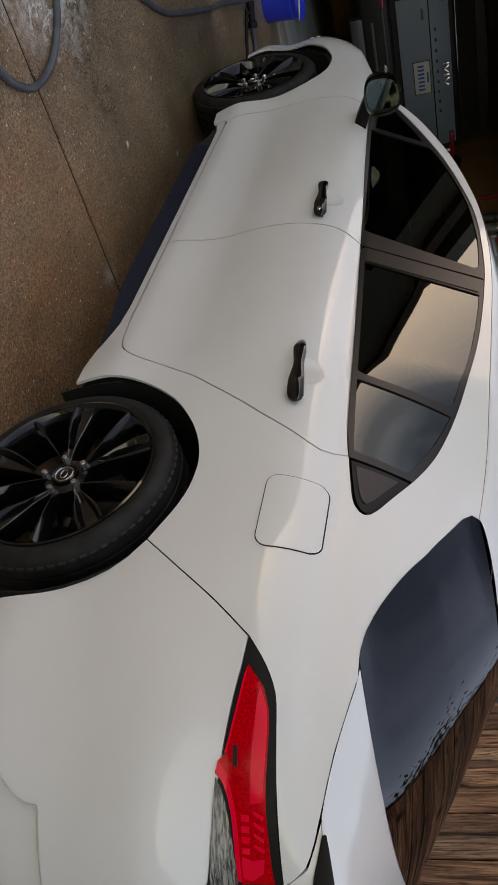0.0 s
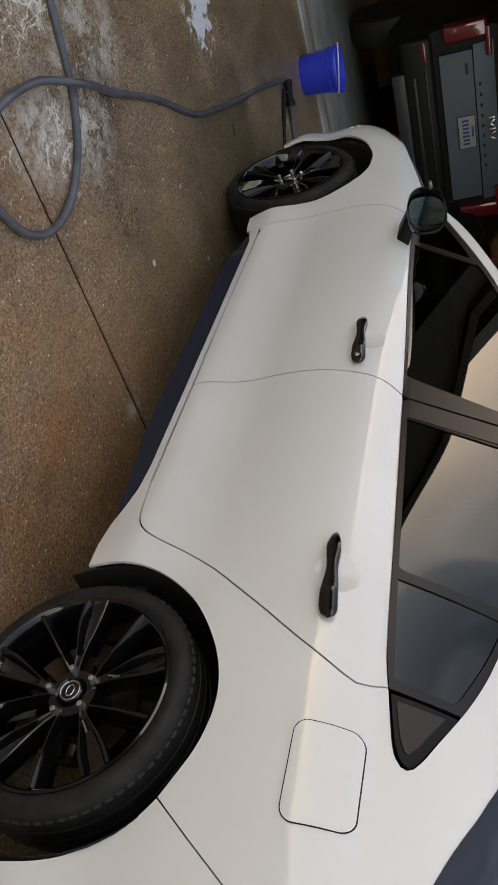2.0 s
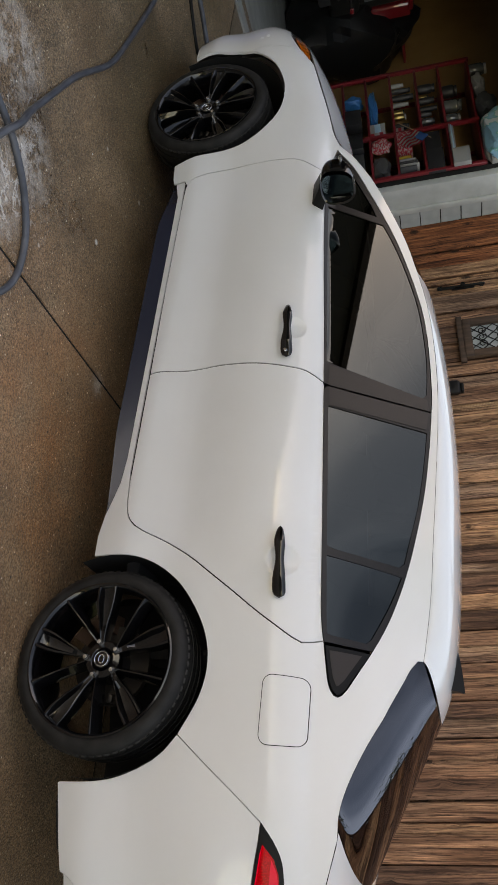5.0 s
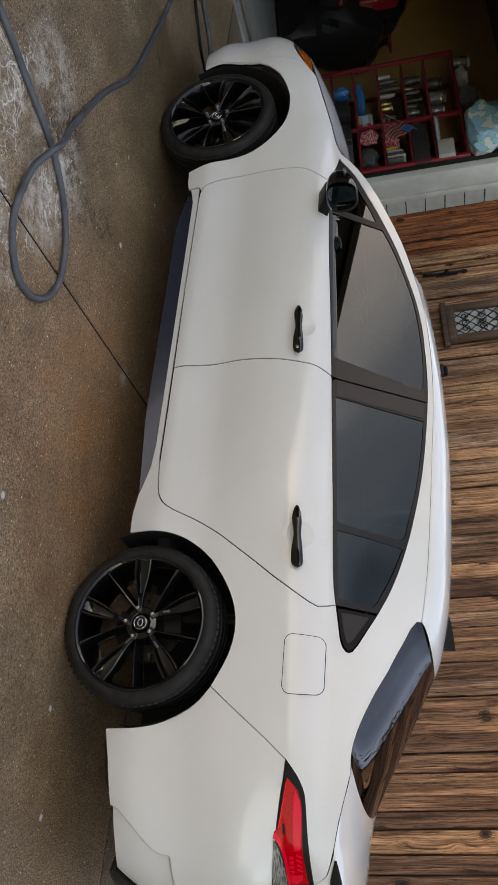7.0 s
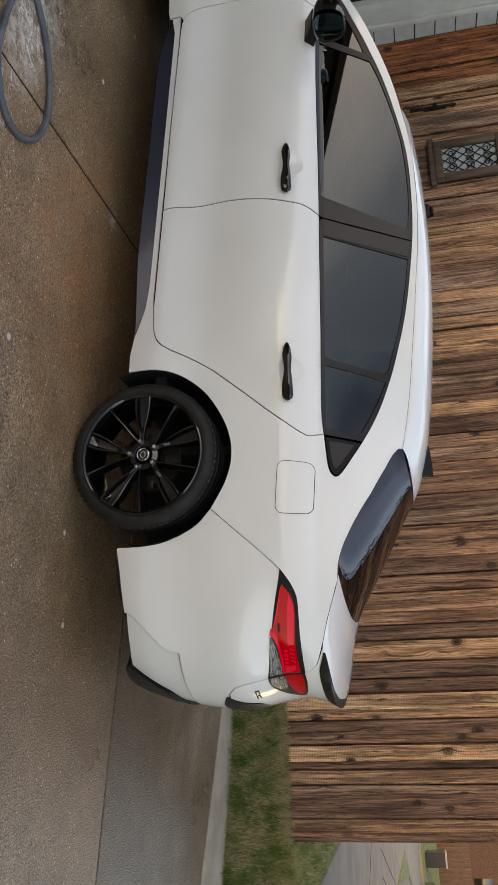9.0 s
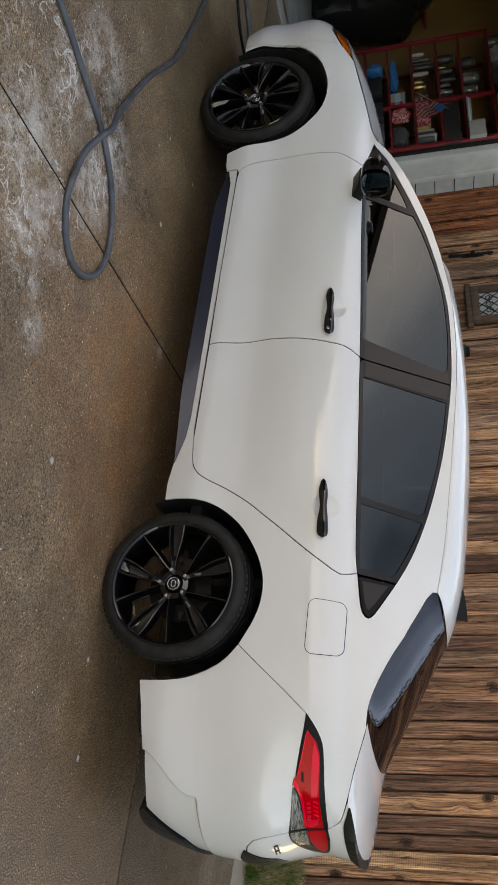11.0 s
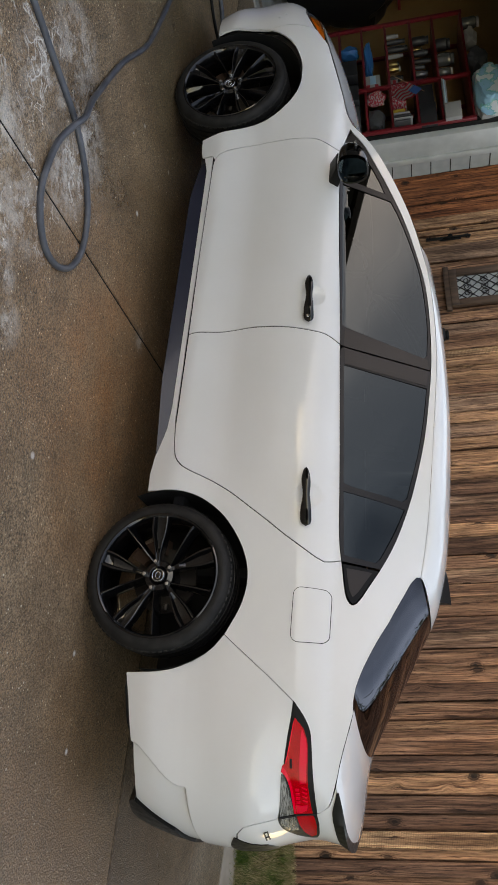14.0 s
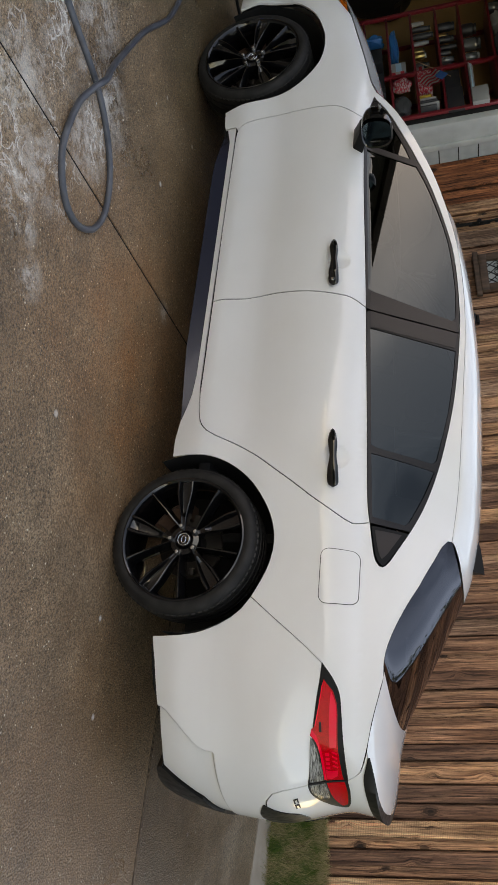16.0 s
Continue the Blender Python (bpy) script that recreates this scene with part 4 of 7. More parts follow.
# black lip spoiler along the trunk's edge
bm = bmesh.new()
rows = []
for k in range(41):
    s = 2.156 + (S_END - 2.156) * (k / 40) ** 1.3
    t = smooth(2.2, S_END, s)
    zl = spline(s, (2.156, 2.193, 2.249, 2.386, 2.613, 2.8), (1.0635, 1.0555, 1.044, 1.048, 1.057, 1.060))
    zh = spline(s, (2.156, 2.188, 2.248, 2.358, 2.636, 2.8), (1.0650, 1.0705, 1.078, 1.085, 1.091, 1.096))
    lo, hi = skin(s, zl, 0.004), skin(s, zh, 0.005 + 0.014 * t)
    d = 0.005 + 0.085 * t
    inn = (hi[0] - d * 0.85, hi[1] + d * 0.5 * (1 - k / 40), hi[2] + 0.003)
    rows.append([bm.verts.new(p) for p in (lo, hi, ((hi[0] + inn[0]) / 2, (hi[1] + inn[1]) / 2, hi[2] + 0.007), inn)])
for a, b in zip(rows, rows[1:]):
    for i in range(4):
        bm.faces.new((a[i], b[i], b[(i + 1) % 4], a[(i + 1) % 4]))
bm.faces.new(rows[0])
twin = bm.copy()
for v in twin.verts:
    v.co.y = -v.co.y
join(bm, twin)
bmesh.ops.remove_doubles(bm, verts=bm.verts[:], dist=1e-4)
part("spoiler", bm, TRIM_BLACK, body, "gloss black lip spoiler")

# dark inner shell behind the gaps
both("inner_shell", [[(-1.72, 0.20), (-1.90, 0.22), (-1.90, 0.66), (-1.62, 0.80), (-1.34, 0.88), (-1.06, 0.945), (-0.838, 0.932), (0.25, 0.985), (1.237, 1.045), (1.40, 1.09), (1.8, 1.095), (2.2, 1.03), (2.24, 0.30), (1.80, 0.23), (1.752, 0.23), (1.735, 0.40), (1.70, 0.495), (1.645, 0.58), (1.58, 0.640), (1.465, 0.69), (1.365, 0.708), (1.275, 0.697), (1.185, 0.657), (1.09, 0.585), (1.025, 0.50), (0.99, 0.42), (0.982, 0.23), (0.0, 0.2), (-0.94, 0.22), (-0.940, 0.322), (-0.99, 0.45), (-1.04, 0.58), (-1.13, 0.668), (-1.23, 0.717), (-1.353, 0.728), (-1.45, 0.713), (-1.57, 0.665), (-1.67, 0.575), (-1.74, 0.45)]], LINER, body, off=-0.030, depth=0.0, step=0.06)
for side in (1, -1):
    skirt = sheet_bm([[(-0.80, 0.245), (-0.74, 0.268), (0.0, 0.2735), (0.60, 0.276), (0.70, 0.268), (0.78, 0.247), (0.833, 0.231), (0.73, 0.224), (0.47, 0.214), (-0.5, 0.209), (-0.74, 0.216), (-0.80, 0.230)]], off=-0.012, depth=0.05, side=side)
    lay = skirt.verts.layers.float_vector["slope"]
    for v in skirt.verts:
        f = smooth(-0.80, -0.55, v.co.x) * (1 - 0.7 * smooth(0.45, 0.83, v.co.x))
        v.co.y -= side * 0.62 * f * max(0.0, 0.285 - v.co.z)
        v[lay] = Vector((v[lay].x, v[lay].y, v[lay].z + 0.62 * smooth(-0.80, -0.55, v.co.x))).normalized()
    part("rocker", skirt, SKIRT, body, "gloss black side skirt", flat=True)
part("rear_diffuser", sheet_bm([[(2.222, 0.262), (2.238, 0.258), (2.316, 0.326), (2.402, 0.394), (2.582, 0.434), (S_END, 0.441), (S_END, 0.20), (2.5, 0.20), (2.36, 0.205), (2.26, 0.226)]], side=0, off=0.014, depth=0.08), TRIM_BLACK, body, "black lower bumper", flat=True)
both("rear_reflector", [smooth_line([(2.340, 0.664), (2.372, 0.692), (2.430, 0.750), (2.480, 0.784), (2.62, 0.79), (2.62, 0.66), (2.45, 0.63), (2.345, 0.658), (2.340, 0.664)])], TRIM_BLACK, body, off=0.004)

# fuel flap with its dark gap
FUEL = []
for (cx, cz), a0 in (((1.398, 0.912), 180), ((1.549, 0.912), 270), ((1.549, 0.996), 0), ((1.398, 0.996), 90)):
    FUEL += [(cx + 0.032 * math.cos(radians(a0 + 90 * k / 8)), cz + 0.031 * math.sin(radians(a0 + 90 * k / 8))) for k in range(9)]
for side in (1, -1)[:1]:
    flap = part("fuel_flap_gap", sheet_bm([FUEL], off=0.0014, depth=0.004, side=side, step=0.012), LINER, body, flat=True)
    part("fuel_flap", sheet_bm([inset(tidy(FUEL), 0.0026)], off=0.0030, depth=0.004, side=side, step=0.012), PAINT, body, flat=True)

# windows: frames with panes set back
PANE_F = smooth_line([(-0.655, 0.959), (-0.30, 0.975), (0.0, 0.990), (0.148, 0.999)]) + smooth_line([(0.158, 1.02), (0.21, 1.20), (0.256, 1.358)]) + smooth_line([(0.238, 1.373), (0.12, 1.374), (0.0, 1.365), (-0.18, 1.338), (-0.35, 1.290), (-0.50, 1.235), (-0.598, 1.189)])
PANE_A = smooth_line([(-0.69, 0.972), (-0.64, 1.160)]) + smooth_line([(-0.70, 1.136), (-0.80, 1.085), (-0.90, 1.030), (-0.940, 0.993)]) + [(-0.93, 0.972)]
PANE_R = smooth_line([(0.350, 1.017), (0.60, 1.030), (0.905, 1.045)]) + smooth_line([(0.915, 1.065), (0.93, 1.18), (0.942, 1.284)]) + smooth_line([(0.927, 1.300), (0.86, 1.315), (0.71, 1.345), (0.53, 1.366), (0.407, 1.374)])
PANE_Q = smooth_line([(0.943, 1.047), (1.10, 1.055), (1.207, 1.061)]) + smooth_line([(1.212, 1.08), (1.218, 1.182)]) + smooth_line([(1.20, 1.198), (1.08, 1.251), (0.974, 1.291)])
FRAME_F = BELT_F + [(0.262, 1.04)] + smooth_line([(0.275, 1.12), (0.312, 1.388)], 0.05) + UP[:[i for i, p in enumerate(UP) if p[0] > 0.30][0]][::-1] + [(-0.95, 0.962)]
i_b = [i for i, p in enumerate(UP) if p[0] > 0.325][0]
i_q = [i for i, p in enumerate(UP) if p[0] > 1.235][0]
FRAME_R = BELT_R[2:] + [(1.241, 1.12), (1.240, 1.200)] + UP[i_b:i_q][::-1] + [(0.317, 1.388), (0.28, 1.12), (0.262, 1.01)]
both("window_frame", [FRAME_F, PANE_F, PANE_A], FRAME_FILM, fd, "black window frame", off=-0.003, gap=0.001, depth=0.014)
both("window_frame", [FRAME_R, PANE_R, PANE_Q], FRAME_FILM, rd, "black window frame", off=-0.003, gap=0.001, depth=0.014)
both("pillar_cover", [[(0.166, 1.012), (0.258, 1.012), (0.312, 1.383), (0.262, 1.376)]], PILLAR, fd, "dark pillar cover", off=0.0)
both("pillar_cover", [[(0.267, 1.016), (0.345, 1.022), (0.395, 1.372), (0.322, 1.382)]], PILLAR, rd, "dark pillar cover", off=0.0)
for loop, par in ((PANE_F, fd), (PANE_A, fd), (PANE_R, rd), (PANE_Q, rd)):
    for k, side in enumerate((1, -1)):
        part("pane", pane_bm(tidy(loop), -0.008, side), TINT, par[k], "tinted pane", flat=True)
both("quarter_trim", [[(1.247, 1.058), (1.30, 1.0660), (1.358, 1.0765), (1.384, 1.0865), (1.396, 1.096), (1.399, 1.104), (1.393, 1.113), (1.374, 1.1275), (1.335, 1.149), (1.25, 1.197)]], TRIM_BLACK, body, "black quarter trim", off=-0.001, gap=0.001)
both("quarter_pane", [[(1.262, 1.072), (1.30, 1.0775), (1.345, 1.0865), (1.368, 1.0955), (1.373, 1.104), (1.352, 1.1215), (1.32, 1.1395), (1.262, 1.1725)]], PILLAR, body, "dark quarter pane", off=0.0015, gap=0.001)

# tail lamps
LAMP = TAIL_TOP + smooth_line([(2.32, 0.990), (2.43, 0.980), (2.50, 0.955), (2.47, 0.915), (2.36, 0.858), (2.300, 0.840), (2.258, 0.838)]) + TAIL_LOW[1:]
lamps = both("tail_lamp", [LAMP], TRIM_BLACK, body, "red and clear tail lamp with a black surround", off=0.0014, gap=0.001)
RED = smooth_line([(1.849, 0.914), (1.870, 0.932), (1.890, 0.948), (1.928, 0.960), (1.977, 0.963), (2.045, 0.961), (2.102, 0.960), (2.160, 0.964), (2.221, 0.968), (2.247, 0.971)]) + smooth_line([(2.247, 0.908), (2.186, 0.903), (2.110, 0.895), (2.058, 0.879), (2.043, 0.864)]) + smooth_line([(2.022, 0.869), (2.010, 0.883), (1.979, 0.890), (1.918, 0.902)])
REDREAR = smooth_line([(2.262, 0.972), (2.33, 0.978), (2.44, 0.966), (2.47, 0.945)]) + smooth_line([(2.40, 0.925), (2.33, 0.914), (2.262, 0.908)])
GUIDE = smooth_line([(1.889, 0.942), (1.924, 0.956), (1.969, 0.960), (2.045, 0.957), (2.094, 0.954)]) + smooth_line([(2.096, 0.931), (2.022, 0.932), (1.958, 0.935), (1.912, 0.938)])
RIDGE = smooth_line([(2.022, 0.870), (2.039, 0.883), (2.078, 0.896), (2.139, 0.906), (2.240, 0.909)]) + smooth_line([(2.240, 0.902), (2.118, 0.896), (2.062, 0.881), (2.039, 0.866)])
HEART = smooth_line([(2.192, 0.912), (2.200, 0.932), (2.197, 0.955)]) + smooth_line([(2.224, 0.952), (2.240, 0.930), (2.234, 0.912)])
NOTCH = [(1.994, 0.897), (1.996, 0.905), (2.032, 0.906), (2.030, 0.897)]
FRONTEDGE = smooth_line([(1.853, 0.9135), (1.918, 0.9035), (1.979, 0.8915), (2.008, 0.885)]) + smooth_line([(2.008, 0.881), (1.979, 0.888), (1.918, 0.900), (1.853, 0.911)])
CLEARL = smooth_line([(2.051, 0.865), (2.074, 0.877), (2.118, 0.888), (2.185, 0.897), (2.247, 0.900)]) + smooth_line([(2.247, 0.849), (2.224, 0.850), (2.158, 0.857), (2.102, 0.860)])
CLEARREAR = smooth_line([(2.263, 0.903), (2.33, 0.908), (2.37, 0.905)]) + smooth_line([(2.36, 0.872), (2.31, 0.850), (2.263, 0.848)])
for lamp, side in zip(lamps, (1, -1)):
    lens = part("red_lens", sheet_bm([RED], off=0.003, depth=0.004, side=side, step=0.02), RED_LENS, lamp, "red lens", flat=True)
    part("red_lens", sheet_bm([REDREAR], off=0.003, depth=0.004, side=side, step=0.02), RED_LENS, lamp, "red lens", flat=True)
    part("clear_lens", sheet_bm([CLEARL], off=0.003, depth=0.004, side=side, step=0.02), CLEAR_LENS, lamp, "clear fluted lens", flat=True)
    part("clear_lens", sheet_bm([CLEARREAR], off=0.003, depth=0.004, side=side, step=0.02), CLEAR_LENS, lamp, "clear fluted lens", flat=True)
    part("light_guide", sheet_bm([GUIDE], off=0.0050, depth=0.003, side=side, step=0.02), RED_BRIGHT, lens, "bright red light guide", flat=True)
    part("ridge", sheet_bm([RIDGE], off=0.0060, depth=0.004, side=side, step=0.02), RED_BRIGHT, lens, flat=True)
    part("edge_guide", sheet_bm([FRONTEDGE], off=0.0050, depth=0.003, side=side, step=0.02), RED_BRIGHT, lens, flat=True)
    part("reflector", sheet_bm([HEART], off=0.0050, depth=0.003, side=side, step=0.02), RED_BRIGHT, lens, flat=True)
    part("notch", sheet_bm([NOTCH], off=0.0045, depth=0.003, side=side, step=0.02), LINER, lens, flat=True)
    for k in range(4):
        s0 = 2.115 + 0.020 * k
        part("rib", sheet_bm([[(s0, 0.914), (s0 + 0.011, 0.914), (s0 + 0.013, 0.928), (s0 + 0.002, 0.929)]], off=0.0050, depth=0.003, side=side, step=0.02), RED_BRIGHT, lens, flat=True)
        part("rib", sheet_bm([[(s0 - 0.006, 0.938), (s0 - 0.001, 0.937), (s0 + 0.012, 0.955), (s0 + 0.005, 0.957)]], off=0.0046, depth=0.003, side=side, step=0.02), RED_BRIGHT, lens, flat=True)
    part("lamp_split", sheet_bm([[(2.2515, 0.842), (2.2570, 0.842), (2.2570, 0.984), (2.2515, 0.984)]], off=0.0045, depth=0.006, side=side, step=0.02), LINER, lamp, flat=True)
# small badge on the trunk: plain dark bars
for k, (a, b, c, d) in enumerate(((2.318, 0.779, 2.324, 0.795), (2.318, 0.779, 2.350, 0.783), (2.318, 0.791, 2.350, 0.795), (2.360, 0.779, 2.366, 0.795), (2.360, 0.779, 2.392, 0.783), (2.360, 0.791, 2.392, 0.795))):
    part("badge_bar", sheet_bm([[(a, b), (c, b), (c, d), (a, d)]], off=0.004, depth=0.003, side=1), TRIM_BLACK, body, "small black badge bar" if k == 0 else "", flat=True)
# bumper sensors
for sx, sz in ((-1.80, 0.555), (-1.82, 0.585)):
    p = Vector(skin(sx, sz, 0.001))
    part("sensor", lathe_bm([(0.0, -0.003), (0.009, -0.002), (0.010, 0.002)], 16), WHITE_PLASTIC, body, m=Matrix.Translation(p))


# door handles: gloss black bars, pinched in the middle
def handle_bm(x0, z0, x1, z1, side):
    bm = bmesh.new()
    rings = []
    n, m = 30, 14
    for i in range(n + 1):
        t = i / n
        x, z = x0 + (x1 - x0) * t, z0 + (z1 - z0) * t + 0.004 * math.sin(math.pi * t)
        y = skin(x, z)[1] if not any((x - c[0]) ** 2 < c[2] ** 2 for c in CUPS) else -(half(x, z))
        fore, aft = min(1.0, t / 0.34), min(1.0, (1 - t) / 0.10)
        end = max(0.02, math.sqrt(1 - (1 - fore) ** 1.7) * math.sqrt(1 - (1 - aft) ** 2))
        hgt = (0.0195 - 0.0065 * math.exp(-((t - 0.5) / 0.17) ** 2) + 0.004 * t) * end
        out = 0.012 + 0.021 * min(1.0, math.sin(math.pi * t) * 1.5)
        ring = []
        for k in range(m):
            a = 2 * math.pi * k / m
            ca, sa = math.cos(a), math.sin(a)
            ring.append(bm.verts.new((x, (y - out + (0.013 if ca > 0 else 0.011) * abs(ca) ** 0.8 * (1 if ca > 0 else -1) * end) * side, z + hgt * abs(sa) ** 0.9 * (1 if sa > 0 else -1))))
        rings.append(ring)
    for a, b in zip(rings, rings[1:]):
        for k in range(m):
            bm.faces.new((a[k], a[(k + 1) % m], b[(k + 1) % m], b[k]))
    bm.faces.new(rings[0])
    bm.faces.new(rings[-1])
    for xx in (x0 + 0.025, x1 - 0.03):
        zz = z0 + (z1 - z0) * (xx - x0) / (x1 - x0)
        box_bm((0.03, 0.03, 0.018), (xx, (-(half(xx, zz)) - 0.004) * side, zz), 0.004, bm=bm)
    return bm


for k, side in enumerate((1, -1)):
    part("handle", handle_bm(-0.066, 0.846, 0.184, 0.860, side), WHEEL_BLACK, fd[k], "gloss black door handle")
    part("handle", handle_bm(0.876, 0.899, 1.126, 0.914, side), WHEEL_BLACK, rd[k], "gloss black door handle")
part("key_lock", lathe_bm([(0.0, -0.004), (0.0075, -0.003), (0.009, 0.002)], 18), CHROME, fd[0], "silver key lock", m=pose(0.160, -half(0.16, 0.86) - 0.030, 0.858))


# door mirrors
def mirror_bm(side):
    bm = bmesh.new()
    rings = []
    for i in range(13):
        t = i / 12
        x = -0.725 + 0.125 * t
        k = math.sqrt(max(0.0, 1 - (1 - t) ** 2.4)) if t < 1 else 1.0
        ring = []
        for j in range(28):
            a = 2 * math.pi * j / 28
            c, s = math.cos(a), math.sin(a)
            ry = (0.076 if c < 0 else 0.072) * abs(c) ** 0.72 * (1 if c > 0 else -1)
            rz = (0.086 if s > 0 else 0.060) * abs(s) ** 0.72 * (1 if s > 0 else -1)
            ring.append(bm.verts.new((x + 0.02 * c * side, (-0.940 + ry * max(k, 0.08)) * side, 1.012 + rz * max(k, 0.08) - 0.01 * (1 - t))))
        rings.append(ring)
    for a, b in zip(rings, rings[1:]):
        for j in range(28):
            bm.faces.new((a[j], a[(j + 1) % 28], b[(j + 1) % 28], b[j]))
    bm.faces.new(rings[0])
    inner = [bm.verts.new((v.co.x - 0.004, (abs(v.co.y) * side - (-0.940 * side)) * 0.9 + -0.940 * side if False else v.co.y * 0.9 + (-0.940 * side) * 0.1, v.co.z * 0.9 + 1.012 * 0.1)) for v in rings[-1]]
    for j in range(28):
        bm.faces.new((rings[-1][j], rings[-1][(j + 1) % 28], inner[(j + 1) % 28], inner[j]))
    back = [bm.verts.new((v.co.x - 0.02, v.co.y, v.co.z)) for v in inner]
    for j in range(28):
        bm.faces.new((inner[j], inner[(j + 1) % 28], back[(j + 1) % 28], back[j]))
    bm.faces.new(back)
    return bm


for k, side in enumerate((1, -1)):
    mir = part("door_mirror", mirror_bm(side), WHEEL_BLACK, fd[k], "gloss black door mirror")
    g = bmesh.new()
    ring = []
    for j in range(28):
        a = 2 * math.pi * j / 28
        c, s = math.cos(a), math.sin(a)
        ring.append(g.verts.new((-0.608, (-0.940 + 0.066 * abs(c) ** 0.72 * (1 if c > 0 else -1)) * side, 1.012 + (0.077 if s > 0 else 0.052) * abs(s) ** 0.72 * (1 if s > 0 else -1))))
    g.faces.new(ring)
    bmesh.ops.solidify(g, geom=g.faces[:], thickness=0.003)
    part("mirror_glass", g, MIRROR, mir, "mirror glass")
    foot = bmesh.new()
    rows = []
    for i in range(7):
        t = i / 6
        y, z = -0.80 - 0.115 * t, 0.905 + 0.058 * t
        w, h = 0.070 - 0.02 * t, 0.030 - 0.006 * t
        rows.append([foot.verts.new((-0.685 + dx * w, y * side, z + dz * h)) for dx, dz in ((-1, -1), (1, -1), (1.1, 1), (-1, 1))])
    for a, b in zip(rows, rows[1:]):
        for i in range(4):
            foot.faces.new((a[i], a[(i + 1) % 4], b[(i + 1) % 4], b[i]))
    foot.faces.new(rows[0])
    foot.faces.new(rows[-1])
    bmesh.ops.bevel(foot, geom=foot.edges[:], offset=0.008, segments=2, affect="EDGES", profile=0.5)
    part("mirror_foot", foot, TRIM_BLACK, mir)
    part("turn_lamp", box_bm((0.02, 0.05, 0.012), (-0.690, -1.0 * side, 1.04), 0.004), CLEAR_LENS, mir)

# roof fin aerial
bm = bmesh.new()
rows = []
for i in range(13):
    t = i / 12
    x = 1.06 + 0.165 * t
    zb = 1.467 - 0.027 * t - 0.004
    h = 0.004 + 0.055 * t ** 0.8
    w = 0.018 + 0.018 * t
    rows.append([bm.verts.new(p) for p in ((x, -w, zb), (x, -w * 0.45, zb + h * 0.6), (x + 0.004, -0.004, zb + h), (x + 0.004, 0.004, zb + h), (x, w * 0.45, zb + h * 0.6), (x, w, zb))])
for a, b in zip(rows, rows[1:]):
    for i in range(5):
        bm.faces.new((a[i], b[i], b[i + 1], a[i + 1]))
bm.faces.new(rows[0])
bm.faces.new(rows[-1])
part("roof_aerial", bm, TRIM_BLACK, body, "black fin aerial", sharp=50)


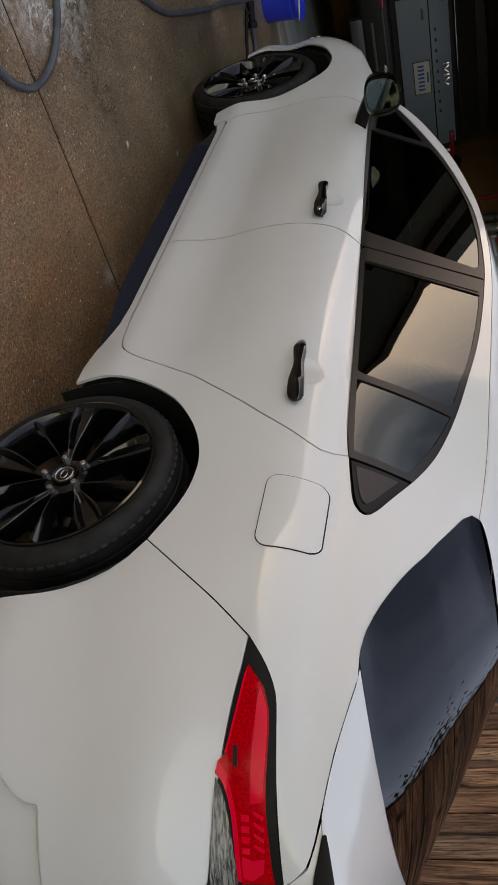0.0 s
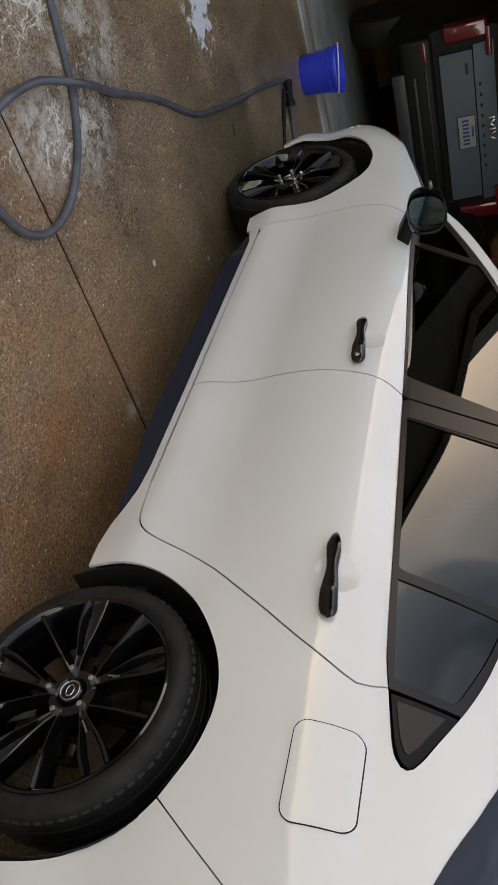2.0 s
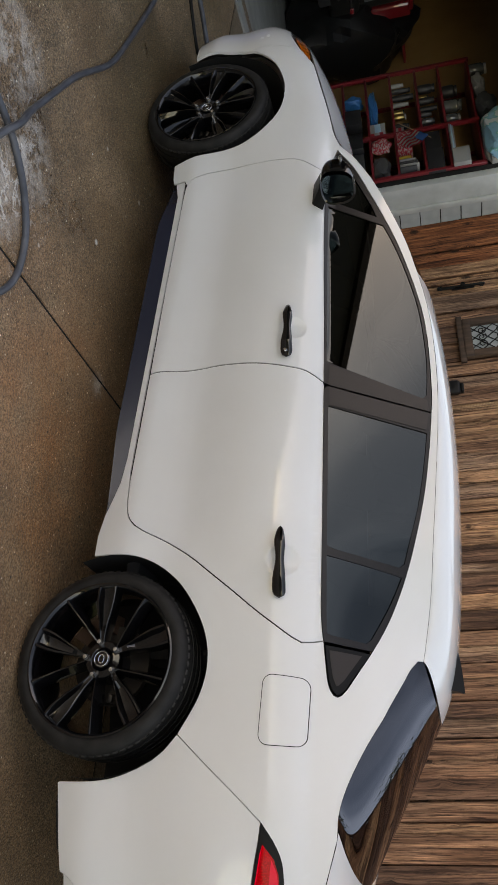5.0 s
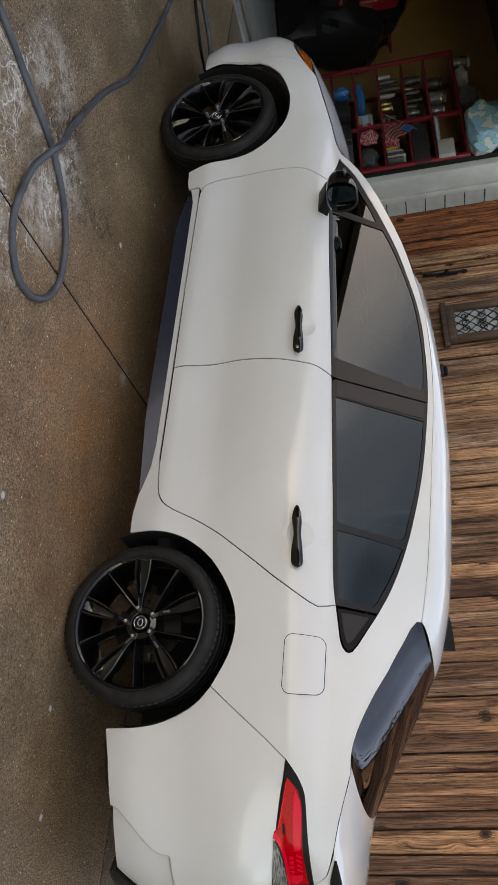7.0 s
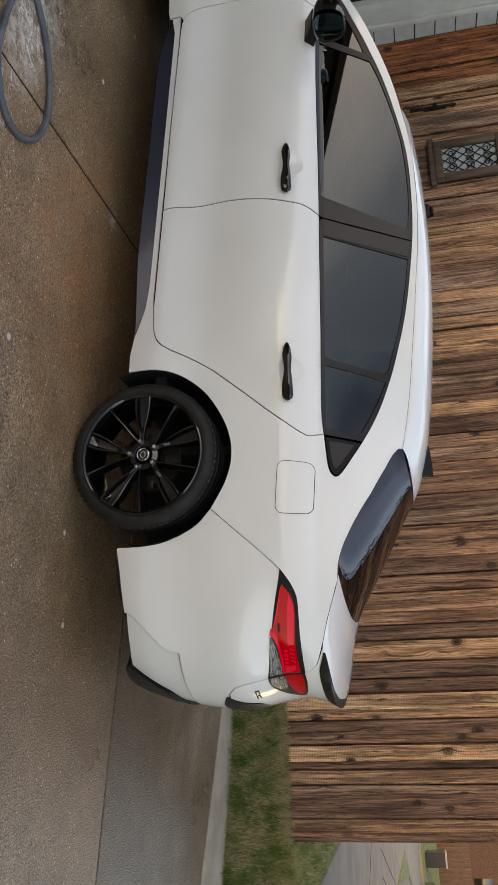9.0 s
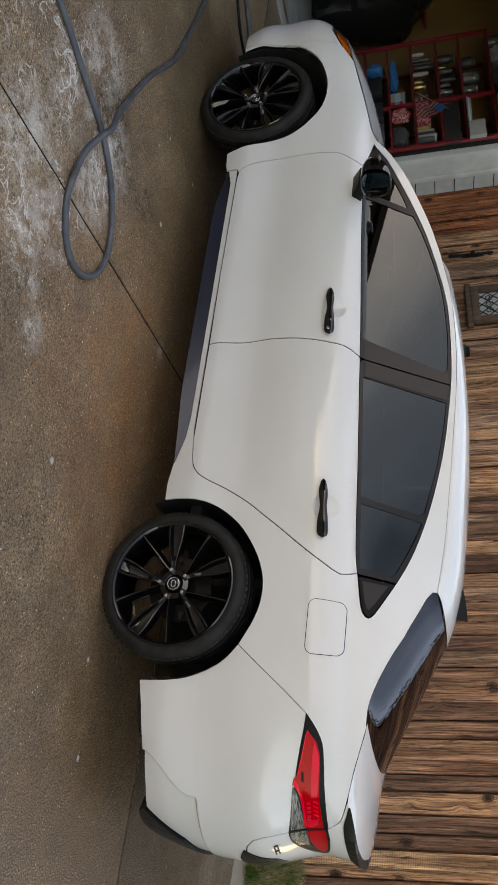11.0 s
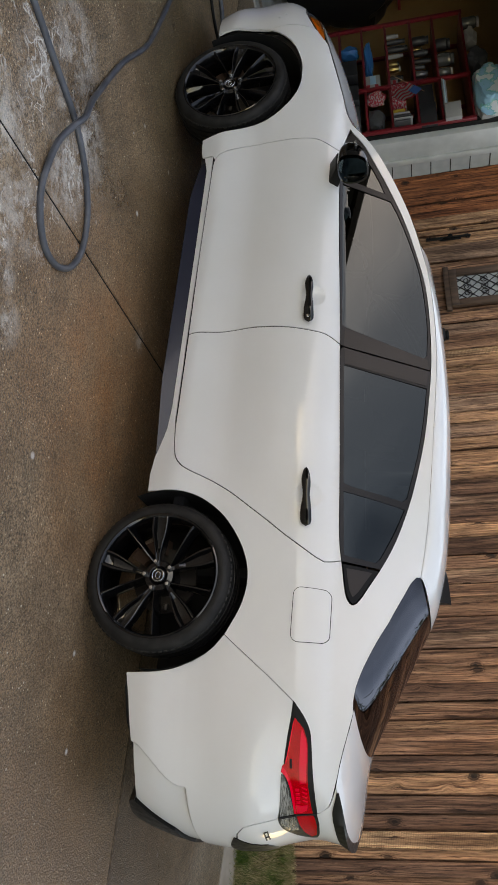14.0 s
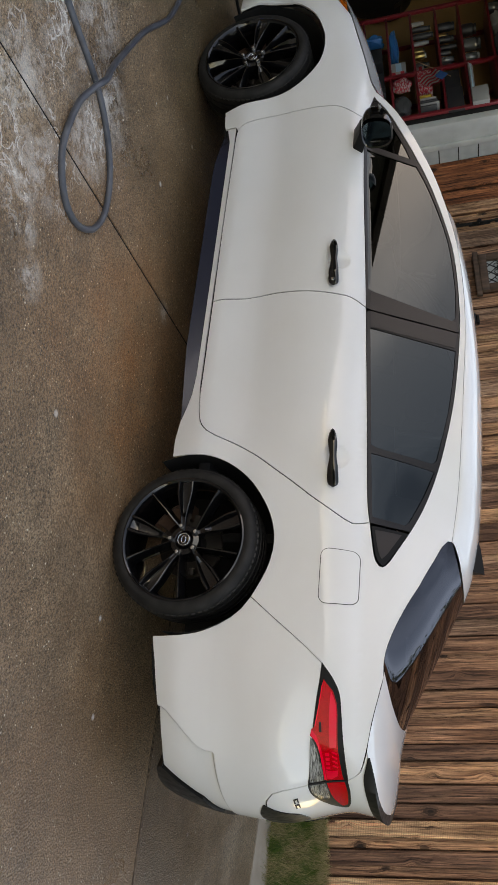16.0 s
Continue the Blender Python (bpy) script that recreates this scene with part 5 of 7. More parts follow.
# wheels
def wheel():
    w = thing("wheel", None, "", "")
    tyre = lathe_bm([(0.248, -0.085), (0.256, -0.101), (0.268, -0.106), (0.284, -0.103), (0.297, -0.094), (0.305, -0.082), (0.310, -0.064), (0.312, -0.045), (0.305, -0.043), (0.305, -0.037), (0.312, -0.035), (0.313, -0.004), (0.305, -0.003), (0.305, 0.003), (0.313, 0.004), (0.312, 0.035), (0.305, 0.037), (0.305, 0.043), (0.312, 0.045), (0.310, 0.066), (0.305, 0.086), (0.297, 0.100), (0.284, 0.108), (0.262, 0.110), (0.248, 0.104), (0.240, 0.085)], 96)
    tyre_ob = part("tyre", tyre, RUBBER, w, "black low-profile tyre")
    block = None
    for k in range(72):
        if block is None:
            block = mesh_of(box_bm((0.011, 0.034, 0.0185), (0, 0, 0), 0.002, 1), "tread_block", RUBBER)
        ob = new("tread_block", block)
        ob.parent = tyre_ob
        ob.matrix_basis = Matrix.Rotation(-2 * math.pi * k / 72, 4, "Y") @ pose(0.2995, -0.064, 0, 0, 0, 28)
    rim = lathe_bm([(0.250, -0.088), (0.257, -0.098), (0.2575, -0.106), (0.252, -0.108), (0.246, -0.103), (0.242, -0.094), (0.234, -0.06), (0.224, 0.02), (0.230, 0.08), (0.250, 0.09)], 96)
    part("rim", rim, WHEEL_BLACK, w, "gloss black rim")
    for k in range(10):
        bm = bmesh.new()
        rows = []
        wide = k % 2 == 0
        for i in range(9):
            t = i / 8
            r = 0.045 + 0.198 * t
            hw = 0.010 + 0.026 * smooth(0.1, 0.85, t) if wide else 0.011 + 0.009 * t
            y = -0.066 - 0.034 * math.sin(t * 1.5)
            lean = (0.010 if wide else -0.016) * (1 - t)
            if wide:    # two raised ribs that part towards the rim, with a deep flat channel between them
                dip = 0.024 * smooth(0.22, 0.42, t) * (1 - 0.5 * smooth(0.9, 1.0, t))
                shape = ((0.055, -0.9), (0.012, -1.0), (-0.004, -0.93), (-0.006, -0.70), (dip - 0.004, -0.46), (dip - 0.004, 0.46), (-0.006, 0.70), (-0.004, 0.93), (0.012, 1.0), (0.055, 0.9))
            else:       # a sharp ridge with long sloping sides
                shape = ((0.055, -1.0), (0.030, -1.0), (-0.005, -0.16), (-0.006, 0.16), (0.030, 1.0), (0.055, 1.0))
            rows.append([bm.verts.new((r, y + dy, lean + hw * k2)) for dy, k2 in shape])
        for a, b in zip(rows, rows[1:]):
            for i in range(len(a)):
                bm.faces.new((a[i], a[(i + 1) % len(a)], b[(i + 1) % len(a)], b[i]))
        bm.faces.new(rows[0])
        bm.faces.new(rows[-1])
        bmesh.ops.bevel(bm, geom=[e for e in bm.edges if abs(e.verts[0].co.x - e.verts[1].co.x) > 0.01], offset=0.0012, segments=2, affect="EDGES", profile=0.5)
        part("spoke", bm, WHEEL_BLACK, w, m=Matrix.Rotation(radians(36 * k + 176), 4, "Y"), sharp=25)
    hub = lathe_bm([(0.0, -0.068), (0.030, -0.068), (0.040, -0.076), (0.060, -0.070), (0.068, -0.05), (0.068, 0.02), (0.0, 0.02)], 48)
    part("hub", hub, WHEEL_BLACK, w)
    part("centre_cap", lathe_bm([(0.0, -0.082), (0.024, -0.082), (0.029, -0.079), (0.0305, -0.068)], 40), WHEEL_BLACK, w, "black centre cap with a plain silver ring")
    part("cap_ring", lathe_bm([(0.0230, -0.083), (0.0245, -0.0842), (0.0260, -0.083), (0.0260, -0.080), (0.0230, -0.080)], 40, closed=True), NUT_STEEL, w)
    part("cap_emblem", lathe_bm([(0.0105, -0.0825), (0.0118, -0.0833), (0.0132, -0.0825), (0.0132, -0.081), (0.0105, -0.081)], 30, closed=True), CHROME, w, m=Matrix.Diagonal((1.2, 1, 0.8, 1)))
    for k in range(5):
        nut = lathe_bm([(0.0, -0.094), (0.0075, -0.093), (0.0105, -0.087), (0.0110, -0.064)], 6)
        part("lug_nut", nut, NUT_STEEL, w, m=Matrix.Rotation(radians(72 * k + 20), 4, "Y") @ Matrix.Translation((0.057, 0, 0)))
    part("brake_disc", lathe_bm([(0.06, 0.012), (0.135, 0.012), (0.135, 0.034), (0.06, 0.034)], 48, closed=True), STEEL, w, "worn steel brake disc")
    cal = bmesh.new()
    rows = []
    for i in range(9):
        a = radians(-30 + 60 * i / 8)
        rows.append([cal.verts.new((r * math.cos(a), y, r * math.sin(a))) for r, y in ((0.105, -0.022), (0.168, -0.022), (0.175, 0.05), (0.105, 0.05))])
    for a, b in zip(rows, rows[1:]):
        for i in range(4):
            cal.faces.new((a[i], a[(i + 1) % 4], b[(i + 1) % 4], b[i]))
    cal.faces.new(rows[0])
    cal.faces.new(rows[-1])
    part("brake_caliper", cal, RUST, w, "brown brake caliper", m=Matrix.Rotation(radians(150), 4, "Y"))
    for a, r, size in ((-14, 0.118, (0.030, 0.03, 0.020)), (12, 0.105, (0.022, 0.03, 0.034)), (34, 0.150, (0.020, 0.03, 0.016)), (-38, 0.150, (0.026, 0.03, 0.014))):
        part("brake_bracket", box_bm(size, (0, 0, 0), 0.005, 2), STEEL, w, "bare metal brake bracket" if a == -14 else "", m=Matrix.Rotation(radians(a), 4, "Y") @ pose(r, -0.012, 0, 0, 20, 12))
    return w


wheel_a = wheel()
wheel_a.parent = car
wheel_a.matrix_basis = pose(1.35, -0.755, 0.318)
for x, y, turn, spin in ((-1.35, -0.755, 0, 14), (1.35, 0.755, 180, 30), (-1.35, 0.755, 180, 50)):
    copy_thing(wheel_a, pose(x, y, 0.318, 0, 0, turn) @ pose(0, 0, 0, 0, spin, 0))
for cx in (1.35, -1.35):
    for side in (1, -1):
        bm = bmesh.new()
        rows = []
        for i in range(25):
            a = radians(-8 + 213 * i / 24)
            rows.append([bm.verts.new((cx + 0.372 * math.cos(a), y * side, 0.33 + 0.372 * math.sin(a))) for y in (-0.835, -0.52)])
        for a, b in zip(rows, rows[1:]):
            bm.faces.new((a[0], a[1], b[1], b[0]))
        bm.faces.new([r[1] for r in rows])
        part("wheel_liner", bm, LINER, body, flat=True)
part("underbody", box_bm((3.8, 0.98, 0.06), (-0.1, 0, 0.27), 0.02), LINER, body)
part("cabin_floor", box_bm((2.0, 1.50, 0.06), (0.05, 0, 0.33), 0.02), FABRIC, body)
part("firewall", box_bm((0.06, 1.46, 0.5), (-1.0, 0, 0.62), 0.02), FABRIC, body)
part("parcel_shelf", box_bm((0.55, 1.20, 0.04), (1.45, 0, 0.97), 0.01), FABRIC, body)
part("trunk_wall", box_bm((0.05, 1.30, 0.6), (1.28, 0, 0.68), 0.02), FABRIC, body)

# cabin
dash = box_bm((0.36, 1.36, 0.16), (-0.82, 0, 0.88), 0.05, 4)
part("dashboard", dash, FABRIC, body, "dark dashboard")
part("steering_wheel", lathe_bm([(0.165 + 0.016 * math.cos(a), 0.016 * math.sin(a)) for a in [2 * math.pi * k / 10 for k in range(10)]], 36, axis="X", closed=True), TRIM_BLACK, body, "black steering wheel", m=pose(-0.55, -0.36, 0.92, 0, 22, 0))
for x, ys in ((-0.05, (-0.37, 0.37)), (0.85, (-0.37, 0.37))):
    for y in ys:
        seat = part("seat", box_bm((0.5, 0.5, 0.16), (x - 0.2, y, 0.46), 0.05, 3), FABRIC, body, "dark cloth seat")
        part("backrest", box_bm((0.14, 0.48, 0.58), (0, 0, 0), 0.05, 3, m=pose(x + 0.12, y, 0.78, 0, 16, 0)), FABRIC, seat)
        part("headrest", box_bm((0.09, 0.26, 0.18), (0, 0, 0), 0.04, 3, m=pose(x + 0.22, y, 1.16, 0, 12, 0)), FABRIC, seat)
part("rear_view_mirror", box_bm((0.03, 0.24, 0.065), (-0.42, 0, 1.29), 0.014), TRIM_BLACK, body)


# ---- ground, drive, lawn ----
def ground_height(x, y):
    drive = -FALL * max(-3.6, min(x, 7.0)) - 0.06
    lawn = 0.13 + 1.05 * smooth(46.3, 56.0, y)
    return drive + (lawn - drive) * smooth(2.22, 2.50, y)


bm = bmesh.new()
xs = [-120, -60, -30, -15, -9, -6, -3.6, -2, 0, 1, 2, 3, 4, 5, 6, 7, 10, 16, 30, 60, 120]
ys = [-120, -60, -30, -15, -8, -5, -2, 0, 1.5, 2.0, 2.22, 2.29, 2.36, 2.43, 2.50, 2.7, 3.5, 5, 8, 14, 26, 40, 46, 48, 50, 52, 54, 56, 60, 120]
grid = [[bm.verts.new((x, y, ground_height(x, y))) for y in ys] for x in xs]
for i in range(len(xs) - 1):
    for j in range(len(ys) - 1):
        bm.faces.new((grid[i][j], grid[i + 1][j], grid[i + 1][j + 1], grid[i][j + 1]))
solid("ground", bm, SOIL, "patchy green and straw-coloured lawn ground", "ground", kind="structure", flat=True)

drive = thing("driveway", CAR, "damp brown exposed-aggregate concrete drive with joints", "driveway", kind="structure")
for x0, x1, y0, y1 in ((-3.70, 0.1455, -6.0, -0.0560), (-3.70, 0.1455, -0.0410, 2.14), (0.1575, 6.8, -6.0, -0.0560), (0.1575, 6.8, -0.0410, 2.14)):
    part("slab", box_bm((x1 - x0, y1 - y0, 0.12), ((x0 + x1) / 2, (y0 + y1) / 2, -0.054), 0.003, 1), CONCRETE, drive)
part("joint_bed", box_bm((10.4, 7.9, 0.04), (1.55, -1.95, -0.019)), JOINT_AND_SHADE, drive, "dark dirt in the joints")
# pale edge strip rising to the lawn
bm = bmesh.new()
rows = []
for i in range(45):
    x = -3.6 + 10.3 * i / 44
    wob = 0.02 * noise.noise((x * 2.1, 0, 0))
    inner = max(1.45, min(2.15, 2.144 - 0.229 * (x - 2.53)))
    rows.append([bm.verts.new(p) for p in ((x, inner, -0.10), (x, inner, 0.0115), (x, 0.5 * (inner + 2.30), 0.033 + wob * 0.3), (x, 2.34 + wob, 0.075), (x, 2.37 + wob, -0.1))])
for a, b in zip(rows, rows[1:]):
    for k in range(4):
        bm.faces.new((a[k], b[k], b[k + 1], a[k + 1]))
solid("drive_edge", bm, PALE_CONCRETE, "pale dry concrete strip beside the drive", "kerb", kind="structure", m=CAR)
solid("pavement", box_bm((50.0, 44.0, 0.10), (29.15, 24.55, 0.10), 0.01), STREET, "pale grey concrete pavement and street beyond the lawn", "pavement", kind="structure")
for (ax, ay), (bx, by) in (((4.3, 12.5), (6.9, 6.6)), ((5.6, 13.2), (8.6, 21.4)), ((6.1, 13.2), (11.0, 26.0))):
    m = pose((ax + bx) / 2, (ay + by) / 2, 0.152, 0, 0, math.degrees(math.atan2(by - ay, bx - ax)))
    solid("pavement_joint", box_bm((math.dist((ax, ay), (bx, by)), 0.022, 0.006)), JOINT_AND_SHADE, "dark straight joint in the pavement", "joint", kind="structure", m=m)
solid("kerb", box_bm((50.0, 0.3, 0.30), (29.15, 46.7, 0.15), 0.03), STREET, "pale kerb on the far side of the street", "kerb", kind="structure")
bm = bmesh.new()
low3 = [bm.verts.new((x, y, 0.10)) for x, y in ((7.5, 18.6), (9.2, 27.0), (11.0, 32.0), (8.0, 25.0))]
high3 = [bm.verts.new((v.co.x, v.co.y, 0.185)) for v in low3]
bm.faces.new(high3)
bm.faces.new(low3[::-1])
for k in range(4):
    bm.faces.new((low3[k], low3[(k + 1) % 4], high3[(k + 1) % 4], high3[k]))
solid("verge", bm, SOIL, "small green verge beside the pavement", "verge", kind="structure")


def blades(count, region, tall, seed):
    rnd = random.Random(seed)
    verts, faces = [], []
    for _ in range(count):
        x = rnd.uniform(region[0], region[1])
        y = region[2] + (region[3] - region[2]) * rnd.random() ** 1.4
        z = ground_height(x, y) - 0.005
        a, h, w = rnd.uniform(0, 6.283), tall * rnd.uniform(0.4, 1.25), rnd.uniform(0.0012, 0.0032)
        lx, ly = rnd.gauss(0, 0.5) * h, rnd.gauss(-0.15, 0.5) * h
        i = len(verts)
        dx, dy = w * math.cos(a), w * math.sin(a)
        verts += [(x - dx, y - dy, z), (x + dx, y + dy, z), (x + lx * 0.4 + dx * 0.7, y + ly * 0.4 + dy * 0.7, z + h * 0.6), (x + lx * 0.4 - dx * 0.7, y + ly * 0.4 - dy * 0.7, z + h * 0.6), (x + lx, y + ly, z + h)]
        faces += [(i, i + 1, i + 2, i + 3), (i + 3, i + 2, i + 4)]
    me = bpy.data.meshes.new("lawn_grass")
    me.from_pydata(verts, [], faces)
    me.materials.append(GRASS)
    return new("lawn_grass", me)


tagged(blades(60000, (1.2, 4.1, 2.27, 2.95), 0.075, 3), "short green and straw-coloured grass at the fence foot", "grass", kind="stuff")
tagged(blades(9000, (3.3, 4.12, 2.8, 6.5), 0.06, 4), "short green grass beyond the fence end", "grass", kind="stuff")

# ---- fence of upright boards, with a grilled peep window ----
FENCE_Y, FENCE_TOP = 2.58, 2.50
fence = thing("fence", pose(0, 0, 0), "tall weathered brown fence of upright knotty boards", "fence", kind="structure")
rnd = random.Random(11)
boards = {}


def board_mesh(w, h, key, tone):
    if (key, tone) in boards:
        return boards[key, tone]
    r = random.Random(key)
    bm = bmesh.new()
    rows = []
    n = 12
    bow, phase = r.uniform(-0.002, 0.002), r.uniform(0, 6)
    for i in range(n + 1):
        t = i / n
        e1, e2 = r.uniform(-0.0012, 0.0012), r.uniform(-0.0012, 0.0012)
        b = bow * math.sin(math.pi * t) + 0.0008 * math.sin(9 * t + phase)
        rows.append([bm.verts.new(p) for p in ((-w / 2 + e1, b, h * t), (-w / 2 + e1, b - 0.013, h * t), (-w / 2 + 0.004 + e1, b - 0.017, h * t), (w / 2 - 0.004 + e2, b - 0.017, h * t), (w / 2 + e2, b - 0.013, h * t), (w / 2 + e2, b, h * t))])
    for a, b in zip(rows, rows[1:]):
        for k in range(6):
            bm.faces.new((a[k], a[(k + 1) % 6], b[(k + 1) % 6], b[k]))
    bm.faces.new(rows[0])
    bm.faces.new(rows[-1])
    boards[key, tone] = mesh_of(bm, "board", BOARD_WOOD[tone])
    return boards[key, tone]


# board edges along the fence; the letter is the board's tone, a bar an open dark joint before the board
EDGES = (-3.50, -3.315, -3.138, -2.952, -2.817, -2.775, -2.738, -2.605, -2.414, -2.265, -2.08, -1.885, -1.737, -1.608, -1.464, -1.381, -1.288, -1.098, -1.007, -0.837, -0.732, -0.597, -0.484, -0.341, -0.22, -0.075, 0.0, 0.165, 0.282, 0.435, 0.539, 0.671, 0.773, 0.925, 1.035, 1.17, 1.295, 1.427, 1.554, 1.687, 1.743, 1.934, 2.047, 2.204, 2.326, 2.435, 2.543, 2.626, 2.721, 2.799, 2.907, 2.973, 3.076, 3.155, 3.309, 3.408, 3.464)
TONES = "r r |r |l |l |l |l |g |b d |d |b |g b s |l l |b g |l g |l |l |l d |g d |l d |b g |b b |d g |b b d |b |l b |d |l |d |d |s l |d b |s d |n |g d |n d".split()
for i, (x0, x1, code) in enumerate(zip(EDGES, EDGES[1:], TONES)):
    open_joint = 0.0055 if code[0] == "|" else -0.006
    after = 0.0055 if i + 1 < len(TONES) and TONES[i + 1][0] == "|" else -0.006
    a, b = x0 + open_joint, x1 - (after if i + 1 < len(TONES) else 0.0)
    foot = ground_height(x0, FENCE_Y) + 0.025 + rnd.uniform(-0.012, 0.012)
    ob = new("board", board_mesh(b - a, 2.35, i, code[-1]))
    ob.parent = fence
    ob.matrix_basis = pose((a + b) / 2, FENCE_Y - 0.008 - (0.0185 if i % 2 else 0.0) - rnd.uniform(0.0, 0.003), foot, rnd.uniform(-0.08, 0.08), rnd.uniform(-0.10, 0.10), rnd.uniform(-0.9, 0.9))
    if i + 1 < len(TONES):
        strip = new("batten", board_mesh(0.11, 2.33, 900, "d"))
        strip.parent = fence
        strip.matrix_basis = pose(x1, FENCE_Y + 0.0155 + 0.0006 * (i % 3), foot)
for z in (0.45, 1.35, 2.25):
    part("rail", box_bm((6.95, 0.04, 0.09), (-0.02, FENCE_Y + 0.048, z), 0.005), DARK_WOOD, fence)
for px in (-3.4, -1.1, 1.2, 3.40):
    part("post", box_bm((0.09, 0.09, 2.3), (px, FENCE_Y + 0.115, 1.28), 0.006), DARK_WOOD, fence)
part("cap_rail", box_bm((7.0, 0.09, 0.035), (-0.02, FENCE_Y, 2.53), 0.006), DARK_WOOD, fence)

peep = thing("peep_window", pose(-2.08, FENCE_Y - 0.066, 2.045), "small dark wooden window with black scrollwork in the fence", "window")
W2, H2 = 0.20, 0.305
for dx, dz, sx, sz in ((0, -H2 + 0.035, 2 * W2, 0.07), (0, H2 - 0.035, 2 * W2, 0.07), (-W2 + 0.035, 0, 0.07, 2 * H2 - 0.14), (W2 - 0.035, 0, 0.07, 2 * H2 - 0.14)):
    part("frame_board", box_bm((sx, 0.045, sz), (dx, -0.012, dz), 0.005), DARK_WOOD, peep)
part("sill_board", box_bm((2 * W2 + 0.08, 0.03, 0.05), (0, -0.012, -H2 - 0.022), 0.005), DARK_WOOD, peep)
part("backing", box_bm((2 * W2 - 0.13, 0.006, 2 * H2 - 0.13), (0, 0.002, 0)), FROST, peep, "pale backing behind the scrollwork")
gw, gh = W2 - 0.07, H2 - 0.07
for k in range(-3, 4):
    for sgn in (1, -1):
        c = k * 0.105
        pts = []
        for tt in range(41):
            u = -gw + 2 * gw * tt / 40
            zz = c + sgn * u * 1.25
            if abs(zz) <= gh:
                pts.append((u, -0.012, zz))
        if len(pts) > 3:
            part("iron_bar", tube_bm(pts, 0.0045, 6), IRON, peep)
for cz in (-0.15, 0.0, 0.15):
    for cx, turn in ((-0.07, 1), (0.07, -1), (0.0, 1)):
        pts = []
        for tt in range(33):
            a = tt / 32 * 5.5 * math.pi / 2
            r = 0.008 + 0.030 * tt / 32
            pts.append((cx + turn * r * math.cos(a), -0.016, cz + r * math.sin(a)))
        part("iron_scroll", tube_bm(pts, 0.0042, 6), IRON, peep)

latch = thing("gate_latch", pose(-2.67, FENCE_Y - 0.060, 1.80), "small black iron latch screwed to the fence", "latch")
part("plate", box_bm((0.045, 0.012, 0.20), (0, 0.006, 0), 0.004), IRON, latch)
part("bolt", box_bm((0.022, 0.022, 0.26), (0.005, -0.012, 0.06), 0.008), IRON, latch)
part("cross_bar", box_bm((0.030, 0.012, 0.15), (0.0, -0.004, -0.15), 0.004), IRON, latch)
for dz, turn in ((0.16, 1), (-0.20, -1)):
    curl_pts = [(turn * (0.006 + 0.020 * k / 24) * math.cos(k / 24 * 7.0), -0.006, dz + (0.006 + 0.020 * k / 24) * math.sin(k / 24 * 7.0)) for k in range(25)]
    part("iron_curl", tube_bm(curl_pts, 0.006, 6), IRON, latch)
part("knob", lathe_bm([(0, -0.045), (0.018, -0.042), (0.022, -0.03), (0.012, -0.015), (0.012, 0.0)], 20), IRON, latch)

lampbox = thing("fence_lamp", pose(-1.60, FENCE_Y - 0.08, 1.555), "small black lamp housing fixed to the fence", "lamp")
part("housing", box_bm((0.13, 0.07, 0.17), (0, 0, 0.02), 0.03, 4), IRON, lampbox)
part("hood_plate", box_bm((0.08, 0.05, 0.03), (0.01, 0, 0.115), 0.01, 3), IRON, lampbox)

# ---- house front, garage ----
WALL_X, FLOOR_Z = -3.52, 0.36
house = thing("house_wall", pose(0, 0, 0), "pale grey-white lap siding beside the garage opening", "wall", kind="structure")
# black backing shows through the slits as the shadow lines of the laps
part("backing_wall", box_bm((0.12, 0.40, 3.2), (WALL_X - 0.072, 2.50, 1.75)), JOINT_AND_SHADE, house, "black backing for the shade lines under the siding laps")
LAP = 0.189
lap_bm = bmesh.new()
vs = [lap_bm.verts.new(p) for p in ((0.0, 2.335, 0), (0.020, 2.335, 0.0), (0.010, 2.335, LAP - 0.009), (0.0, 2.335, LAP - 0.009), (0.0, 2.70, 0), (0.020, 2.70, 0.0), (0.010, 2.70, LAP - 0.009), (0.0, 2.70, LAP - 0.009))]
for f in ((0, 1, 2, 3), (7, 6, 5, 4), (1, 5, 6, 2), (0, 4, 5, 1), (3, 2, 6, 7), (0, 3, 7, 4)):
    lap_bm.faces.new([vs[k] for k in f])
lap_me = mesh_of(lap_bm, "lap_board", SIDING)
for k in range(14):
    ob = new("lap_board", lap_me)
    ob.parent = house
    ob.matrix_basis = pose(WALL_X - 0.008, 0, 0.186 + LAP * k)
jamb = solid("trim", box_bm((0.16, 0.30, 2.6), (WALL_X - 0.045, 2.185, 1.66), 0.006), WHITE_TRIM, "smooth white painted garage door jamb", "trim", kind="structure")
solid("trim_strip", box_bm((0.03, 0.06, 2.6), (WALL_X + 0.048, 2.30, 1.66), 0.006), WHITE_TRIM, "narrow white trim strip beside the jamb", "trim", kind="structure")
solid("door_stop", box_bm((0.06, 0.05, 2.5), (WALL_X - 0.06, 2.0085, 1.6), 0.004), TRIM_BLACK, "black rubber seal along the jamb", "trim", kind="structure")
